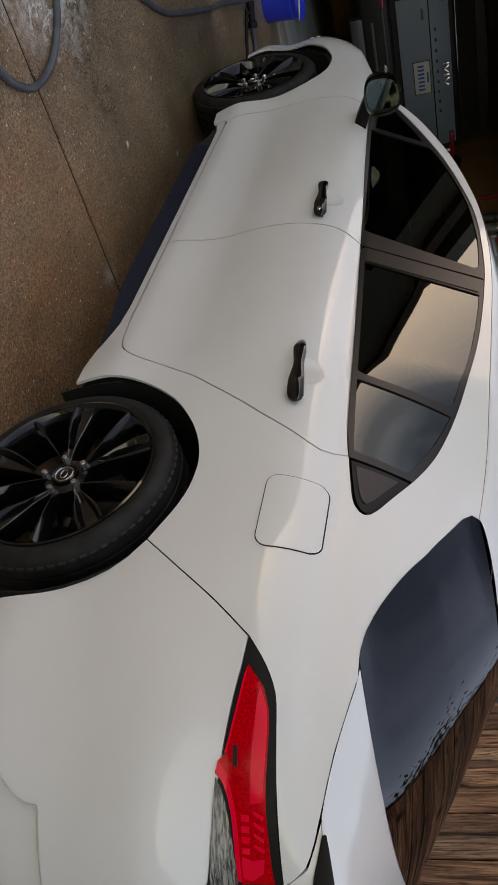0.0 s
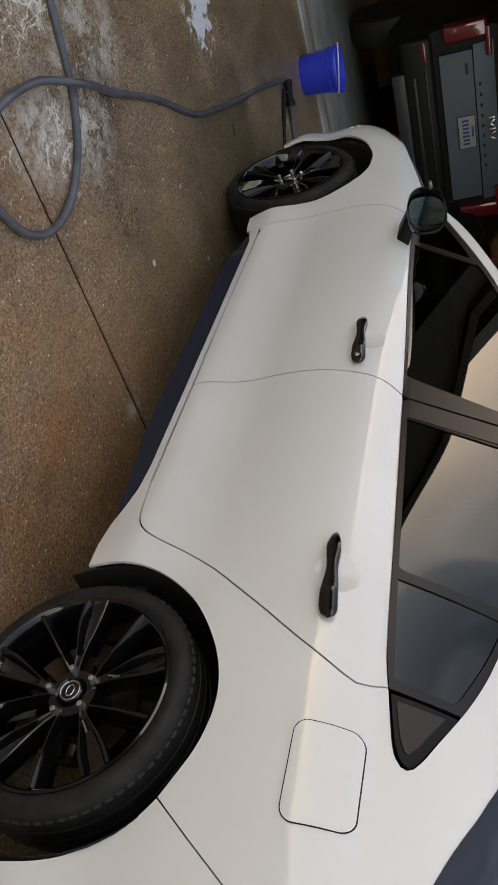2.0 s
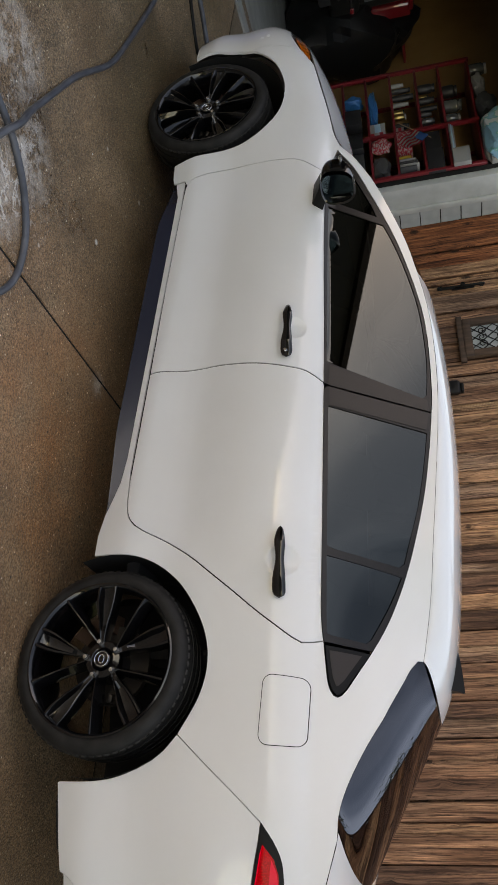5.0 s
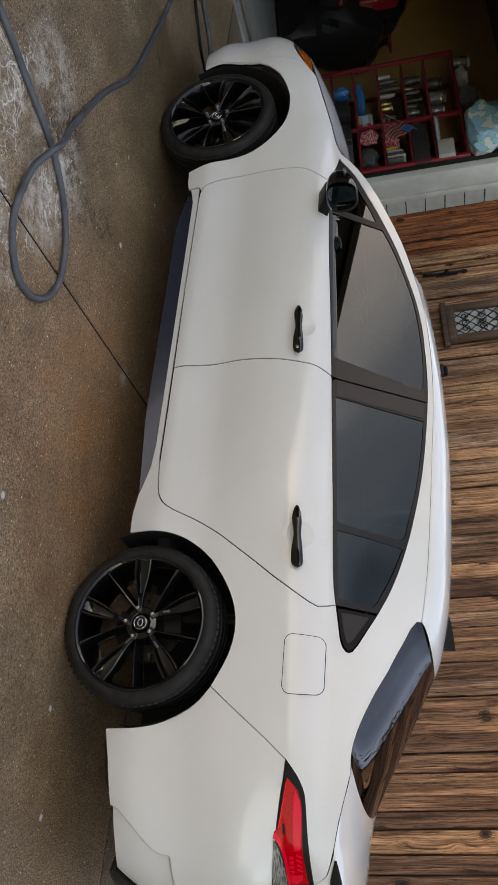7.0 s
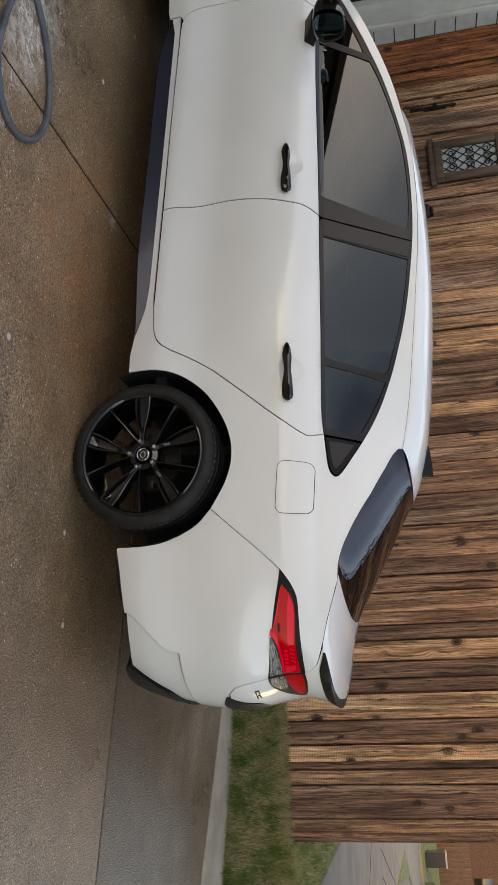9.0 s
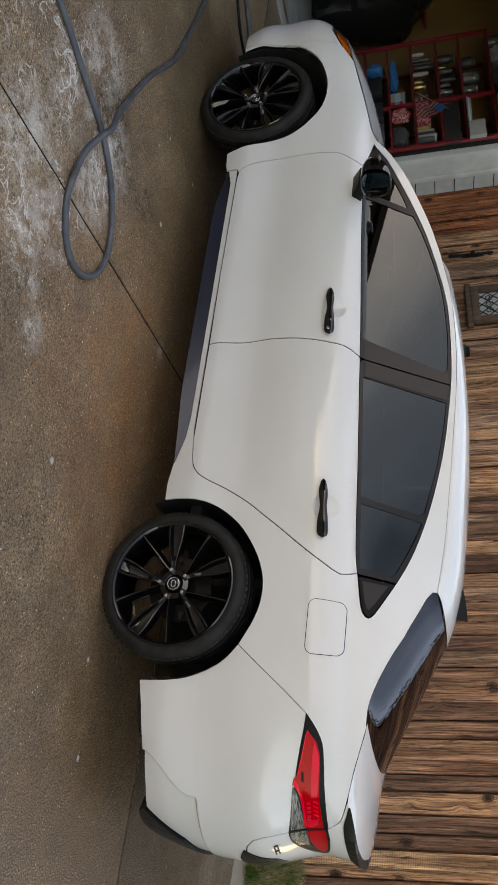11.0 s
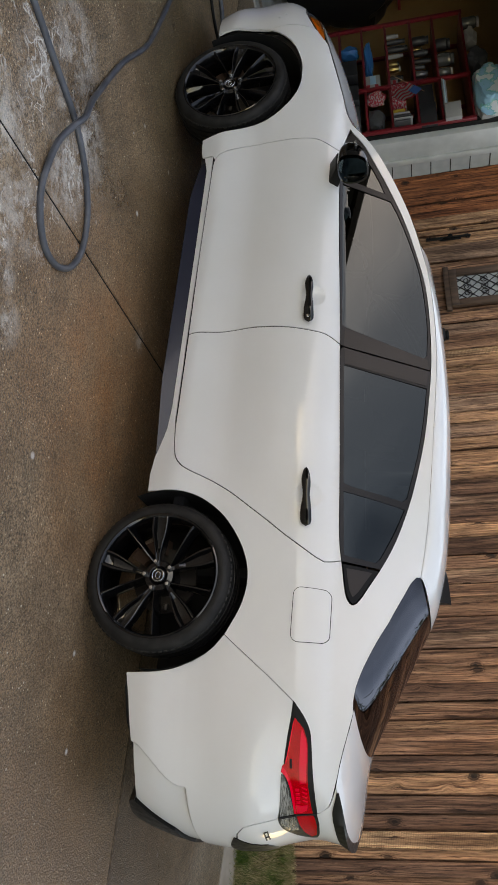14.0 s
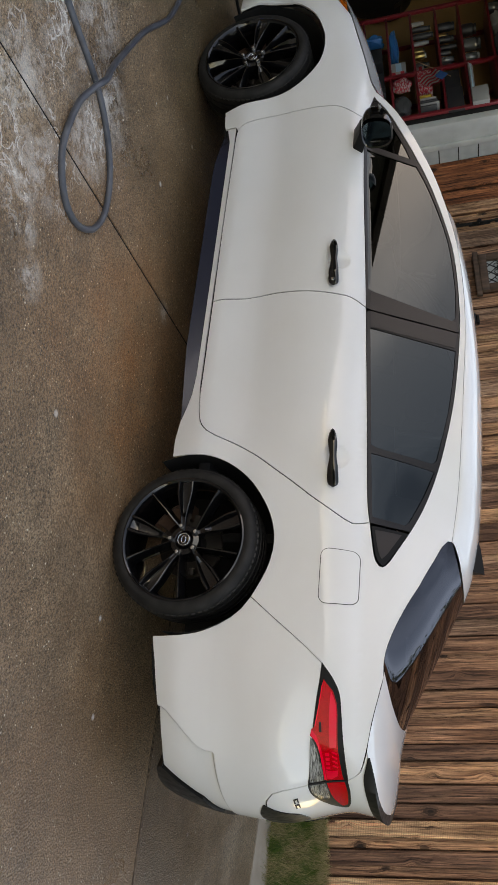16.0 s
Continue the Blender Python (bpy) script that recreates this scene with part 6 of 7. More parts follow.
# gable wall over the garage, rising away from the fence, with its roof slabs
bm = bmesh.new()
outline = [(2.70, 2.50), (2.70, 2.64), (-2.60, 2.72), (-6.40, 4.55), (-9.60, 2.40), (-9.60, 0.1), (-3.1, 0.1), (-3.1, 2.50)]
front = [bm.verts.new((WALL_X - 0.01, y, z)) for y, z in outline]
rear = [bm.verts.new((WALL_X - 0.17, y, z)) for y, z in outline]
bm.faces.new(front)
bm.faces.new(rear[::-1])
for k in range(8):
    bm.faces.new((front[k], rear[k], rear[(k + 1) % 8], front[(k + 1) % 8]))
solid("wall_front", bm, BRICK, "dark brown brick gable wall over the garage opening", "wall", kind="structure")
bm = bmesh.new()
ridge = [(2.95, 2.65), (-2.58, 2.73), (-6.40, 4.57), (-10.0, 2.15)]
for x0, x1, top in ((-3.40, -10.0, 0.08),):
    rowa = [bm.verts.new((x0, y, z)) for y, z in ridge] + [bm.verts.new((x0, y, z + top)) for y, z in ridge[::-1]]
    rowb = [bm.verts.new((x1, v.co.y, v.co.z)) for v in rowa]
    for k in range(8):
        bm.faces.new((rowa[k], rowa[(k + 1) % 8], rowb[(k + 1) % 8], rowb[k]))
    bm.faces.new(rowa[::-1])
    bm.faces.new(rowb)
solid("roof", bm, DARK_WOOD, "dark shingled gable roof over the garage", "roof", kind="structure")
solid("floor", box_bm((6.28, 7.4, 0.2), (-6.56, -1.1, FLOOR_Z - 0.1), 0.004), GARAGE_FLOOR, "pale grey-green concrete garage floor", "floor", kind="structure")
solid("wall_right", box_bm((6.0, 0.12, 2.8), (-6.65, 2.52, 1.7)), TAN_WALL, "tan painted garage side wall", "wall", kind="structure")
solid("wall_left", box_bm((6.0, 0.12, 2.8), (-6.65, -4.8, 1.7)), TAN_WALL, "tan painted garage side wall", "wall", kind="structure")
solid("wall_back", box_bm((0.12, 7.4, 2.8), (-9.65, -1.1, 1.7)), TAN_WALL, "tan painted garage back wall", "wall", kind="structure")
solid("wall_end", box_bm((6.3, 0.14, 2.3), (-6.85, -9.50, 1.2)), BRICK, "dark brown brick end wall of the house", "wall", kind="structure")
solid("ceiling", box_bm((6.2, 7.5, 0.12), (-6.65, -1.1, 3.05)), HEADLINER, "grey garage ceiling", "ceiling", kind="structure")


# ---- red rack with clutter ----
RACK = pose(-5.0, 1.97, FLOOR_Z, 0, 0, -90)
rack = thing("storage_rack", RACK, "dark red metal storage rack crowded with household things", "rack")
LEVELS = (0.06, 0.30, 0.53, 0.757, 0.995, 1.242, 1.465, 1.742)
for y in (0.0, 0.86, 1.42):
    for dx in (0.0, -0.40):
        part("upright", box_bm((0.035, 0.035, 1.762), (dx, y, 0.881), 0.004), RED_METAL, rack)
for z in LEVELS:
    part("shelf_board", box_bm((0.42, 1.45, 0.022), (-0.2, 0.71, z), 0.003), RED_METAL, rack)


def bag(name, size, mat, at, label, category, seed, parent=None):
    """A slumped cloth or plastic bag."""
    bm = bmesh.new()
    bmesh.ops.create_icosphere(bm, subdivisions=4, radius=0.5)
    for v in bm.verts:
        n = noise.noise(v.co * 3.2 + Vector((seed, seed * 2, 0))) * 0.30 + abs(noise.noise(v.co * 7 + Vector((seed, 0, 3)))) * 0.16
        v.co = v.co * (1 + n)
        v.co = Vector((max(-0.42, min(0.42, v.co.x)) * size[0] * 1.15, max(-0.42, min(0.42, v.co.y)) * size[1] * 1.15, (max(-0.45, v.co.z) + 0.45) * size[2] / 0.95))
    return solid(name, bm, mat, label, category, m=Matrix.Translation(at), sharp=24)


NAVY = material("navy_cloth", (0.01, 0.07, 0.22), 0.8)
PAPER = material("white_paper", (0.30, 0.30, 0.29), 0.7)
REDBOX = material("red_carton", (0.42, 0.02, 0.03), 0.5)
YELLOW = material("yellow_card", (0.50, 0.33, 0.04), 0.6)
DARKSTUFF = material("dark_plastic", (0.02, 0.02, 0.022), 0.45)
GREYSTUFF = material("grey_plastic", (0.055, 0.057, 0.06), 0.5)
TEAL_BAG = material("teal_printed_bag", (0.5, 0.55, 0.55), 0.35)
v = coords(TEAL_BAG)
to_base(TEAL_BAG, ramp(TEAL_BAG, noise_of(TEAL_BAG, v, 9, 3), "Fac", [(0.46, (0.55, 0.58, 0.58)), (0.5, (0.10, 0.38, 0.34)), (0.56, (0.20, 0.42, 0.55))]), "Color")
CARD = material("brown_cardboard", (0.28, 0.19, 0.11), 0.8)
BRASS = material("brass", (0.45, 0.32, 0.12), 0.3, 1.0)
CLEARJAR = material("jar_glass", (0.09, 0.095, 0.095), 0.1, 0.0, Coat_Weight=1.0)


def jar(name, r, h, mat, lid, at, label, category="jar"):
    e = thing(name, Matrix.Translation(at), label, category)
    part("body", lathe_bm([(0.0, 0.0), (r * 0.92, 0.0), (r, 0.012), (r, h * 0.72), (r * 0.8, h * 0.82), (r * 0.78, h * 0.86), (0, h * 0.86)], 20, axis="Z"), mat, e)
    part("lid", lathe_bm([(0, h * 0.865), (r * 0.84, h * 0.865), (r * 0.86, h), (0, h)], 20, axis="Z"), lid, e)
    return e


def carton(name, size, mat, at, label, turn=0.0, band=None):
    e = thing(name, Matrix.Translation(at) @ pose(0, 0, size[2] / 2, 0, 0, turn - 90), label, "box")
    part("carton_body", box_bm(size, (0, 0, 0), 0.003), mat, e)
    if band:
        part("printed_band", box_bm((size[0] + 0.002, size[1] * 0.9, size[2] * 0.4), (0.001, 0, 0), 0.001), band, e)
    return e


def on_shelf(along, level, back=0.08):
    """A place on the rack: metres from its far upright, the shelf, and how far back from the front edge."""
    return RACK @ Vector((-back, along, LEVELS[level] + 0.0115))


RED_PRINT = material("red_and_white_print", (0.42, 0.02, 0.03), 0.45)
to_base(RED_PRINT, ramp(RED_PRINT, noise_of(RED_PRINT, coords(RED_PRINT, (1, 1, 2.2)), 34, 2), "Fac", [(0.50, (0.42, 0.015, 0.03)), (0.56, (0.42, 0.36, 0.35))]), "Color")
BRIGHT_BLUE = material("bright_blue_plastic", (0.01, 0.16, 0.42), 0.45)
PALE_BLUE = material("pale_blue_print", (0.30, 0.50, 0.62), 0.5)
bag("folded_cloth", (0.46, 0.16, 0.085), BRIGHT_BLUE, on_shelf(0.40, 3), "bright blue cloth rolled on the rack", "cloth", 1)
bag("folded_cloth", (0.10, 0.16, 0.17), BRIGHT_BLUE, on_shelf(0.24, 2), "bright blue cloth stuffed on the rack", "cloth", 5)
carton("carton", (0.16, 0.16, 0.14), PAPER, on_shelf(0.75, 3), "white and blue printed carton on the rack", 4, PALE_BLUE)
carton("carton", (0.03, 0.05, 0.12), REDBOX, on_shelf(0.83, 3, 0.0), "small red printed packet on the rack", 0, PAPER)
bag("plastic_bag", (0.15, 0.08, 0.17), RED_PRINT, on_shelf(0.99, 3, 0.0), "crumpled red printed plastic bag", "bag", 2)
bag("plastic_bag", (0.22, 0.14, 0.15), GREYSTUFF, on_shelf(1.22, 3, 0.06), "crumpled dark plastic bag on the rack", "bag", 14)
for k, (along, level, r, h, mt) in enumerate(((0.12, 4, 0.022, 0.12, PAPER), (0.18, 4, 0.025, 0.18, GREYSTUFF), (0.24, 4, 0.020, 0.19, PAPER), (0.31, 4, 0.030, 0.20, DARKSTUFF), (0.38, 4, 0.022, 0.15, PAPER), (0.47, 4, 0.030, 0.10, BRASS), (0.58, 4, 0.032, 0.11, BRASS), (0.69, 4, 0.030, 0.13, DARKSTUFF))):
    jar("bottle", r, h, mt, DARKSTUFF if k % 2 else PAPER, on_shelf(along, level, 0.05 + 0.02 * (k % 3)), ("white plastic bottle standing on the rack", "grey metal can standing on the rack", "brass tin standing on the rack", "dark bottle standing on the rack")[(PAPER, GREYSTUFF, BRASS, DARKSTUFF).index(mt)], "bottle")
carton("carton", (0.10, 0.10, 0.075), PAPER, on_shelf(0.79, 4), "small red and white carton on the rack", -3, REDBOX)
carton("carton", (0.12, 0.24, 0.13), RED_PRINT, on_shelf(0.99, 4, 0.03), "red and white printed carton on the rack", -3)
carton("carton", (0.10, 0.03, 0.11), YELLOW, on_shelf(1.21, 4, 0.02), "yellow card standing on the rack", 2)
for k in range(4):
    carton("folder", (0.16, 0.012 + 0.004 * (k % 2), 0.15 + 0.012 * (k % 3)), PAPER if k % 2 == 0 else GREYSTUFF, on_shelf(1.27 + 0.035 * k, 4, 0.02), "white paper folder standing on the rack" if k % 2 == 0 else "grey folder standing on the rack", 3 - 2 * k)
for k, (along, r, h, mt) in enumerate(((0.26, 0.045, 0.16, DARKSTUFF), (0.36, 0.022, 0.09, BRASS), (0.43, 0.034, 0.14, DARKSTUFF), (0.53, 0.026, 0.16, DARKSTUFF), (0.62, 0.022, 0.10, GREYSTUFF), (0.70, 0.034, 0.12, CLEARJAR), (0.79, 0.024, 0.10, DARKSTUFF))):
    jar("lantern" if k == 0 else "jar", r, h, mt, DARKSTUFF, on_shelf(along, 5, 0.04 + 0.015 * (k % 2)), "dark metal lantern on the rack" if k == 0 else "small dark-lidded jar on the rack", "lantern" if k == 0 else "jar")
jar("jar", 0.060, 0.14, DARKSTUFF, DARKSTUFF, on_shelf(0.34, 6, 0.06), "large glass storage jar on the rack", "jar")
jar("jar", 0.065, 0.16, CLEARJAR, CLEARJAR, on_shelf(0.55, 6, 0.06), "dark-filled glass jar on the rack", "jar")
jar("jar", 0.042, 0.13, CLEARJAR, PAPER, on_shelf(0.74, 6, 0.04), "glass jar with a white lid on the rack", "jar")
for k in range(3):
    carton("folder", (0.20, 0.32 - 0.03 * k, 0.012), PAPER if k != 1 else PALE_BLUE, on_shelf(1.10, 6, 0.02) + Vector((0, 0, 0.0125 * k)), "white sheets lying on the rack" if k != 1 else "pale blue folder lying on the rack", 3 * k)
carton("carton", (0.18, 0.18, 0.15), PAPER, on_shelf(1.34, 6, 0.02), "plain white carton on the rack", 3)
carton("carton", (0.20, 0.26, 0.14), DARKSTUFF, on_shelf(1.06, 5, 0.08), "dark storage box on the rack", -4)
for k, (along, level) in enumerate(((0.3, 1), (0.9, 2), (1.2, 2), (0.55, 2), (0.9, 1), (1.3, 5))):
    carton("carton", (0.22, 0.2 + 0.03 * (k % 3), 0.15), (GREYSTUFF, DARKSTUFF)[k % 2], on_shelf(along, level), ("grey storage box on the rack", "dark storage box on the rack")[k % 2], k * 3 - 8)
bag("plastic_bag", (0.55, 0.34, 0.26), PAPER, on_shelf(1.18, 7, 0.10), "bulging white plastic bag atop the rack", "bag", 7)
bag("plastic_bag", (0.50, 0.24, 0.34), TEAL_BAG, on_shelf(1.20, 7, 0.0) + Vector((0.0, -0.10, 0.0)), "white and teal printed plastic bag atop the rack", "bag", 9)
jar("jar", 0.06, 0.16, CLEARJAR, PAPER, on_shelf(0.14, 7, 0.03), "clear jar with a white lid atop the rack", "jar")
bag("plastic_bag", (0.20, 0.20, 0.12), PAPER, on_shelf(0.34, 7, 0.06), "small white plastic bag atop the rack", "bag", 17)
bag("wire_tangle", (0.24, 0.26, 0.18), GREYSTUFF, on_shelf(0.68, 7, 0.06), "tangle of grey metal parts atop the rack", "clutter", 12)

# small striped flag on a stick, leaning out of the rack
fly, up = Vector((0.72, 0.0, -0.694)), Vector((0.694, 0.0, 0.72))
turned = Matrix((fly.cross(up), fly, up)).transposed().to_4x4()
flag = thing("small_flag", Matrix.Translation(on_shelf(1.03, 4, -0.05) + Vector((0, 0, 0.15))) @ turned @ Matrix.Translation((0, -0.08, -0.06)), "small red-and-white striped flag with a blue corner on a stick", "flag")
part("stick", tube_bm([(0, -0.02, -0.22), (0, -0.02, 0.18)], 0.004, 8), CARD, flag)
for k in range(9):
    bm = bmesh.new()
    rows = []
    for i in range(9):
        u = i / 8
        yy = -0.02 + 0.20 * u
        rows.append([bm.verts.new((0.012 * math.sin(u * 9 + k * 0.3), yy, 0.15 - 0.019 * k - 0.04 * u)), bm.verts.new((0.012 * math.sin(u * 9 + k * 0.3), yy, 0.15 - 0.019 * (k + 1) - 0.04 * u))])
    for a, b in zip(rows, rows[1:]):
        bm.faces.new((a[0], a[1], b[1], b[0]))
    bmesh.ops.solidify(bm, geom=bm.faces[:], thickness=0.002)
    part("stripe", bm, (REDBOX if k % 2 == 0 else PAPER), flag)
bm = box_bm((0.005, 0.085, 0.09), (0.012, 0.02, 0.10), 0.001)
part("blue_corner", bm, NAVY, flag)

# ---- dark SUV in the garage, tail towards the drive ----
SX, SY = -5.68, 0.87
suv = thing("parked_suv", pose(SX, SY, FLOOR_Z), "slate-blue SUV parked nose-in in the dim garage", "car")


def slice_bm(sections):
    """sections: (x, [(y, z), ...]) loops joined in order, mirrored about y = 0."""
    bm = bmesh.new()
    loops = []
    for x, half_loop in sections:
        pts = half_loop + [(-y, z) for y, z in half_loop[::-1]]
        loops.append([bm.verts.new((x, y, z)) for y, z in pts])
    for a, b in zip(loops, loops[1:]):
        n = len(a)
        for i in range(n):
            bm.faces.new((a[i], a[(i + 1) % n], b[(i + 1) % n], b[i]))
    bm.faces.new(loops[0][::-1])
    bm.faces.new(loops[-1])
    bmesh.ops.recalc_face_normals(bm, faces=bm.faces[:])
    return bm


low = [(0.0, 0.62), (0.80, 0.62), (0.93, 0.68), (0.97, 0.85), (0.975, 1.02), (0.955, 1.2), (0.92, 1.32), (0.0, 1.33)]
mid2 = [(0.0, 0.40), (0.88, 0.40), (0.985, 0.55), (0.995, 0.85), (0.99, 1.02), (0.965, 1.2), (0.93, 1.32), (0.0, 1.34)]
part("suv_body", slice_bm([(-0.02, [(y * 0.97, z) for y, z in low]), (-0.07, low), (-0.25, mid2), (-2.6, mid2), (-4.2, [(y * 0.95, z * 0.93) for y, z in mid2]), (-4.75, [(y * 0.8, 0.45 + (z - 0.45) * 0.7) for y, z in mid2])]), TRIM_BLACK, suv, "black lower body", sharp=50)
part("suv_cabin", slice_bm([(-0.10, [(0, 1.3), (0.88, 1.3), (0.83, 1.46), (0.74, 1.66), (0.0, 1.69)]), (-0.28, [(0, 1.3), (0.92, 1.3), (0.86, 1.46), (0.77, 1.71), (0.0, 1.75)]), (-2.4, [(0, 1.3), (0.92, 1.3), (0.86, 1.46), (0.77, 1.71), (0.0, 1.76)]), (-3.35, [(0, 1.18), (0.9, 1.18), (0.86, 1.22), (0.8, 1.24), (0.0, 1.26)])]), TRIM_BLACK, suv, "dark glazed cabin")
tg = bmesh.new()
# tailgate panel with a dished plate recess
for z0, z1, x0, x1, w in ((0.84, 1.135, 0.015, 0.01, 0.72), (1.147, 1.33, 0.018, -0.02, 0.76)):
    vsx = [tg.verts.new(p) for p in ((x0, -w, z0), (x0, w, z0), (x1, w, z1), (x1, -w, z1))]
    tg.faces.new(vsx)
bmesh.ops.solidify(tg, geom=tg.faces[:], thickness=0.02)
bmesh.ops.bevel(tg, geom=tg.edges[:], offset=0.008, segments=2, affect="EDGES", profile=0.5)
tailgate = part("tailgate", tg, SUV_PAINT, suv)
part("gate_groove", box_bm((0.012, 1.42, 0.012), (0.010, 0, 1.141)), TRIM_BLACK, tailgate)
part("rear_screen", box_bm((0.02, 1.44, 0.30), (0, 0, 0), 0.01, m=pose(-0.085, 0, 1.52, 0, -22, 0)), GLOSS_BLACK, suv, "dark rear screen")
part("rear_bumper", box_bm((0.16, 1.86, 0.30), (0.0, 0, 0.64), 0.05, 4), TRIM_BLACK, suv, "black lower bumper")
part("bumper_strip", box_bm((0.02, 1.2, 0.03), (0.085, 0, 0.60), 0.006), DARKSTUFF, suv)
part("bumper_strip", box_bm((0.02, 1.4, 0.02), (0.085, 0, 0.71), 0.006), DARKSTUFF, suv)
part("skid_plate", box_bm((0.10, 1.3, 0.14), (0.02, 0, 0.46), 0.02), DARKSTUFF, suv)
for sgn in (1, -1):
    lamp = part("tail_lamp", box_bm((0.14, 0.16, 0.40), (-0.035, sgn * 0.885, 1.09), 0.035, 4), DARK_RED, suv, "dark red tail lamp")
    part("lamp_foot", box_bm((0.10, 0.26, 0.05), (-0.01, sgn * 0.77, 1.285), 0.015, 3), DARK_RED, lamp)
    part("reflector", box_bm((0.02, 0.18, 0.04), (0.082, sgn * 0.80, 0.71), 0.008), DARK_RED, suv, "dark red reflector")
    for xx in (-0.95, -3.85):
        part("suv_wheel", lathe_bm([(0.0, -0.11), (0.24, -0.11), (0.28, -0.125), (0.36, -0.12), (0.385, -0.08), (0.385, 0.08), (0.36, 0.12), (0.0, 0.12)], 40), RUBBER, suv, m=pose(xx, sgn * 0.86, 0.385, 0, 0, 0))
plate = part("number_plate", box_bm((0.006, 0.31, 0.155), (0.032, 0.03, 1.035), 0.003), PAPER, tailgate, "white number plate with plain dark bars")
part("plate_frame", box_bm((0.004, 0.325, 0.170), (0.028, 0.03, 1.035), 0.003), DARKSTUFF, tailgate)
for k in range(7):
    part("plate_bar", box_bm((0.003, 0.020, 0.062), (0.036, -0.085 + 0.038 * k, 1.025), 0.001), NAVY, plate)
part("plate_bar", box_bm((0.003, 0.10, 0.018), (0.036, 0.03, 1.088), 0.001), NAVY, plate)
for k in range(9):
    part("model_bar", box_bm((0.004, 0.030, 0.022), (0.018, -0.40 + 0.10 * k, 1.19), 0.002), DARKSTUFF, tailgate)
for k, (dy, rot) in enumerate(((-0.085, 0), (-0.055, 35), (-0.03, -35), (0.0, 0), (0.035, 30), (0.07, -30))):
    part("emblem_bar", box_bm((0.005, 0.014, 0.060), (0, 0, 0), 0.002, m=pose(0.014, dy * 1.3 + 0.05, 1.275, rot, 0, 0)), CHROME, tailgate)
part("small_badge_bar", box_bm((0.004, 0.10, 0.022), (0.022, -0.56, 1.08), 0.002), DARKSTUFF, tailgate)

# dim garage clutter past the rack
SACK = material("black_sack_film", (0.006, 0.006, 0.007), 0.35)
bag("black_sack", (1.05, 0.8, 1.22), SACK, (-5.95, 2.02, FLOOR_Z), "tall slumped black rubbish sack on the garage floor", "bag", 21)
solid("wall_shelf", box_bm((1.6, 0.22, 0.03), (-6.6, 2.36, 1.55), 0.004), RED_METAL, "thin dark red wall shelf in the garage", "shelf")

# ---- things on the drive ----
bucket = thing("bucket", CAR @ pose(-3.22, -0.70, 0.0), "bright blue plastic bucket with a white wire handle", "bucket")
part("bucket_body", lathe_bm([(0.0, 0.004), (0.118, 0.0), (0.122, 0.012), (0.136, 0.225), (0.147, 0.228), (0.149, 0.245), (0.143, 0.255), (0.134, 0.252), (0.118, 0.02), (0.0, 0.015)], 48, axis="Z"), BLUE, bucket)
part("bucket_band", lathe_bm([(0.130, 0.185), (0.141, 0.188), (0.142, 0.198), (0.133, 0.201)], 48, axis="Z"), BLUE, bucket)
arc = [(0.153 * math.cos(a), 0.153 * math.sin(a), 0.236 + 0.040 * math.sin(a + radians(130))) for a in [radians(-130 + 180 * k / 30) for k in range(31)]]
part("wire_handle", tube_bm(arc, 0.004, 8), WHITE_PLASTIC, bucket, "white wire handle")

HOSE_PTS = [(-0.62, -2.9, 0.015), (-0.45, -2.42, 0.015), (-0.38, -2.12, 0.015), (-0.32, -1.93, 0.015), (-0.26, -1.735, 0.015), (-0.20, -1.63, 0.015), (-0.11, -1.535, 0.015), (0.02, -1.462, 0.015), (0.17, -1.445, 0.015), (0.28, -1.487, 0.015), (0.345, -1.556, 0.015), (0.372, -1.64, 0.015), (0.35, -1.72, 0.015), (0.27, -1.785, 0.015), (0.15, -1.818, 0.015), (-0.03, -1.81, 0.03), (-0.15, -1.768, 0.048), (-0.25, -1.72, 0.063), (-0.36, -1.675, 0.045), (-0.5, -1.607, 0.024), (-0.85, -1.45, 0.015), (-1.17, -1.265, 0.015), (-1.45, -1.175, 0.015), (-1.86, -1.07, 0.015), (-2.19, -1.0, 0.015), (-2.45, -0.93, 0.03), (-2.58, -0.90, 0.05)]
line = smooth_line(HOSE_PTS, 0.012)
hose = thing("hose", CAR, "thick grey plastic hose looped on the wet drive", "hose")
part("hose_pipe", tube_bm(line, lambda i: 0.0132 + (0.0006 if i % 2 else 0.0), 12), HOSE, hose, sharp=60)
part("nozzle", lathe_bm([(0.0, 0.0), (0.026, 0.0), (0.028, 0.03), (0.022, 0.05), (0.020, 0.11), (0.030, 0.12), (0.030, 0.15), (0.0, 0.15)], 24, axis="X"), TRIM_BLACK, hose, "black hose coupling", m=pose(-2.66, -0.87, 0.045, 0, 0, 70))
thin = smooth_line([(-2.60, -0.84, 0.03), (-2.48, -0.66, 0.012), (-2.35, -0.5, 0.012), (-2.30, -0.35, 0.012)], 0.02)
part("feed_pipe", tube_bm(thin, 0.011, 10), TRIM_BLACK, hose)
thin = smooth_line([(-2.63, -0.82, 0.04), (-2.66, -0.62, 0.02), (-2.55, -0.40, 0.018), (-2.42, -0.25, 0.018)], 0.02)
part("feed_pipe", tube_bm(thin, 0.015, 10), HOSE, hose)

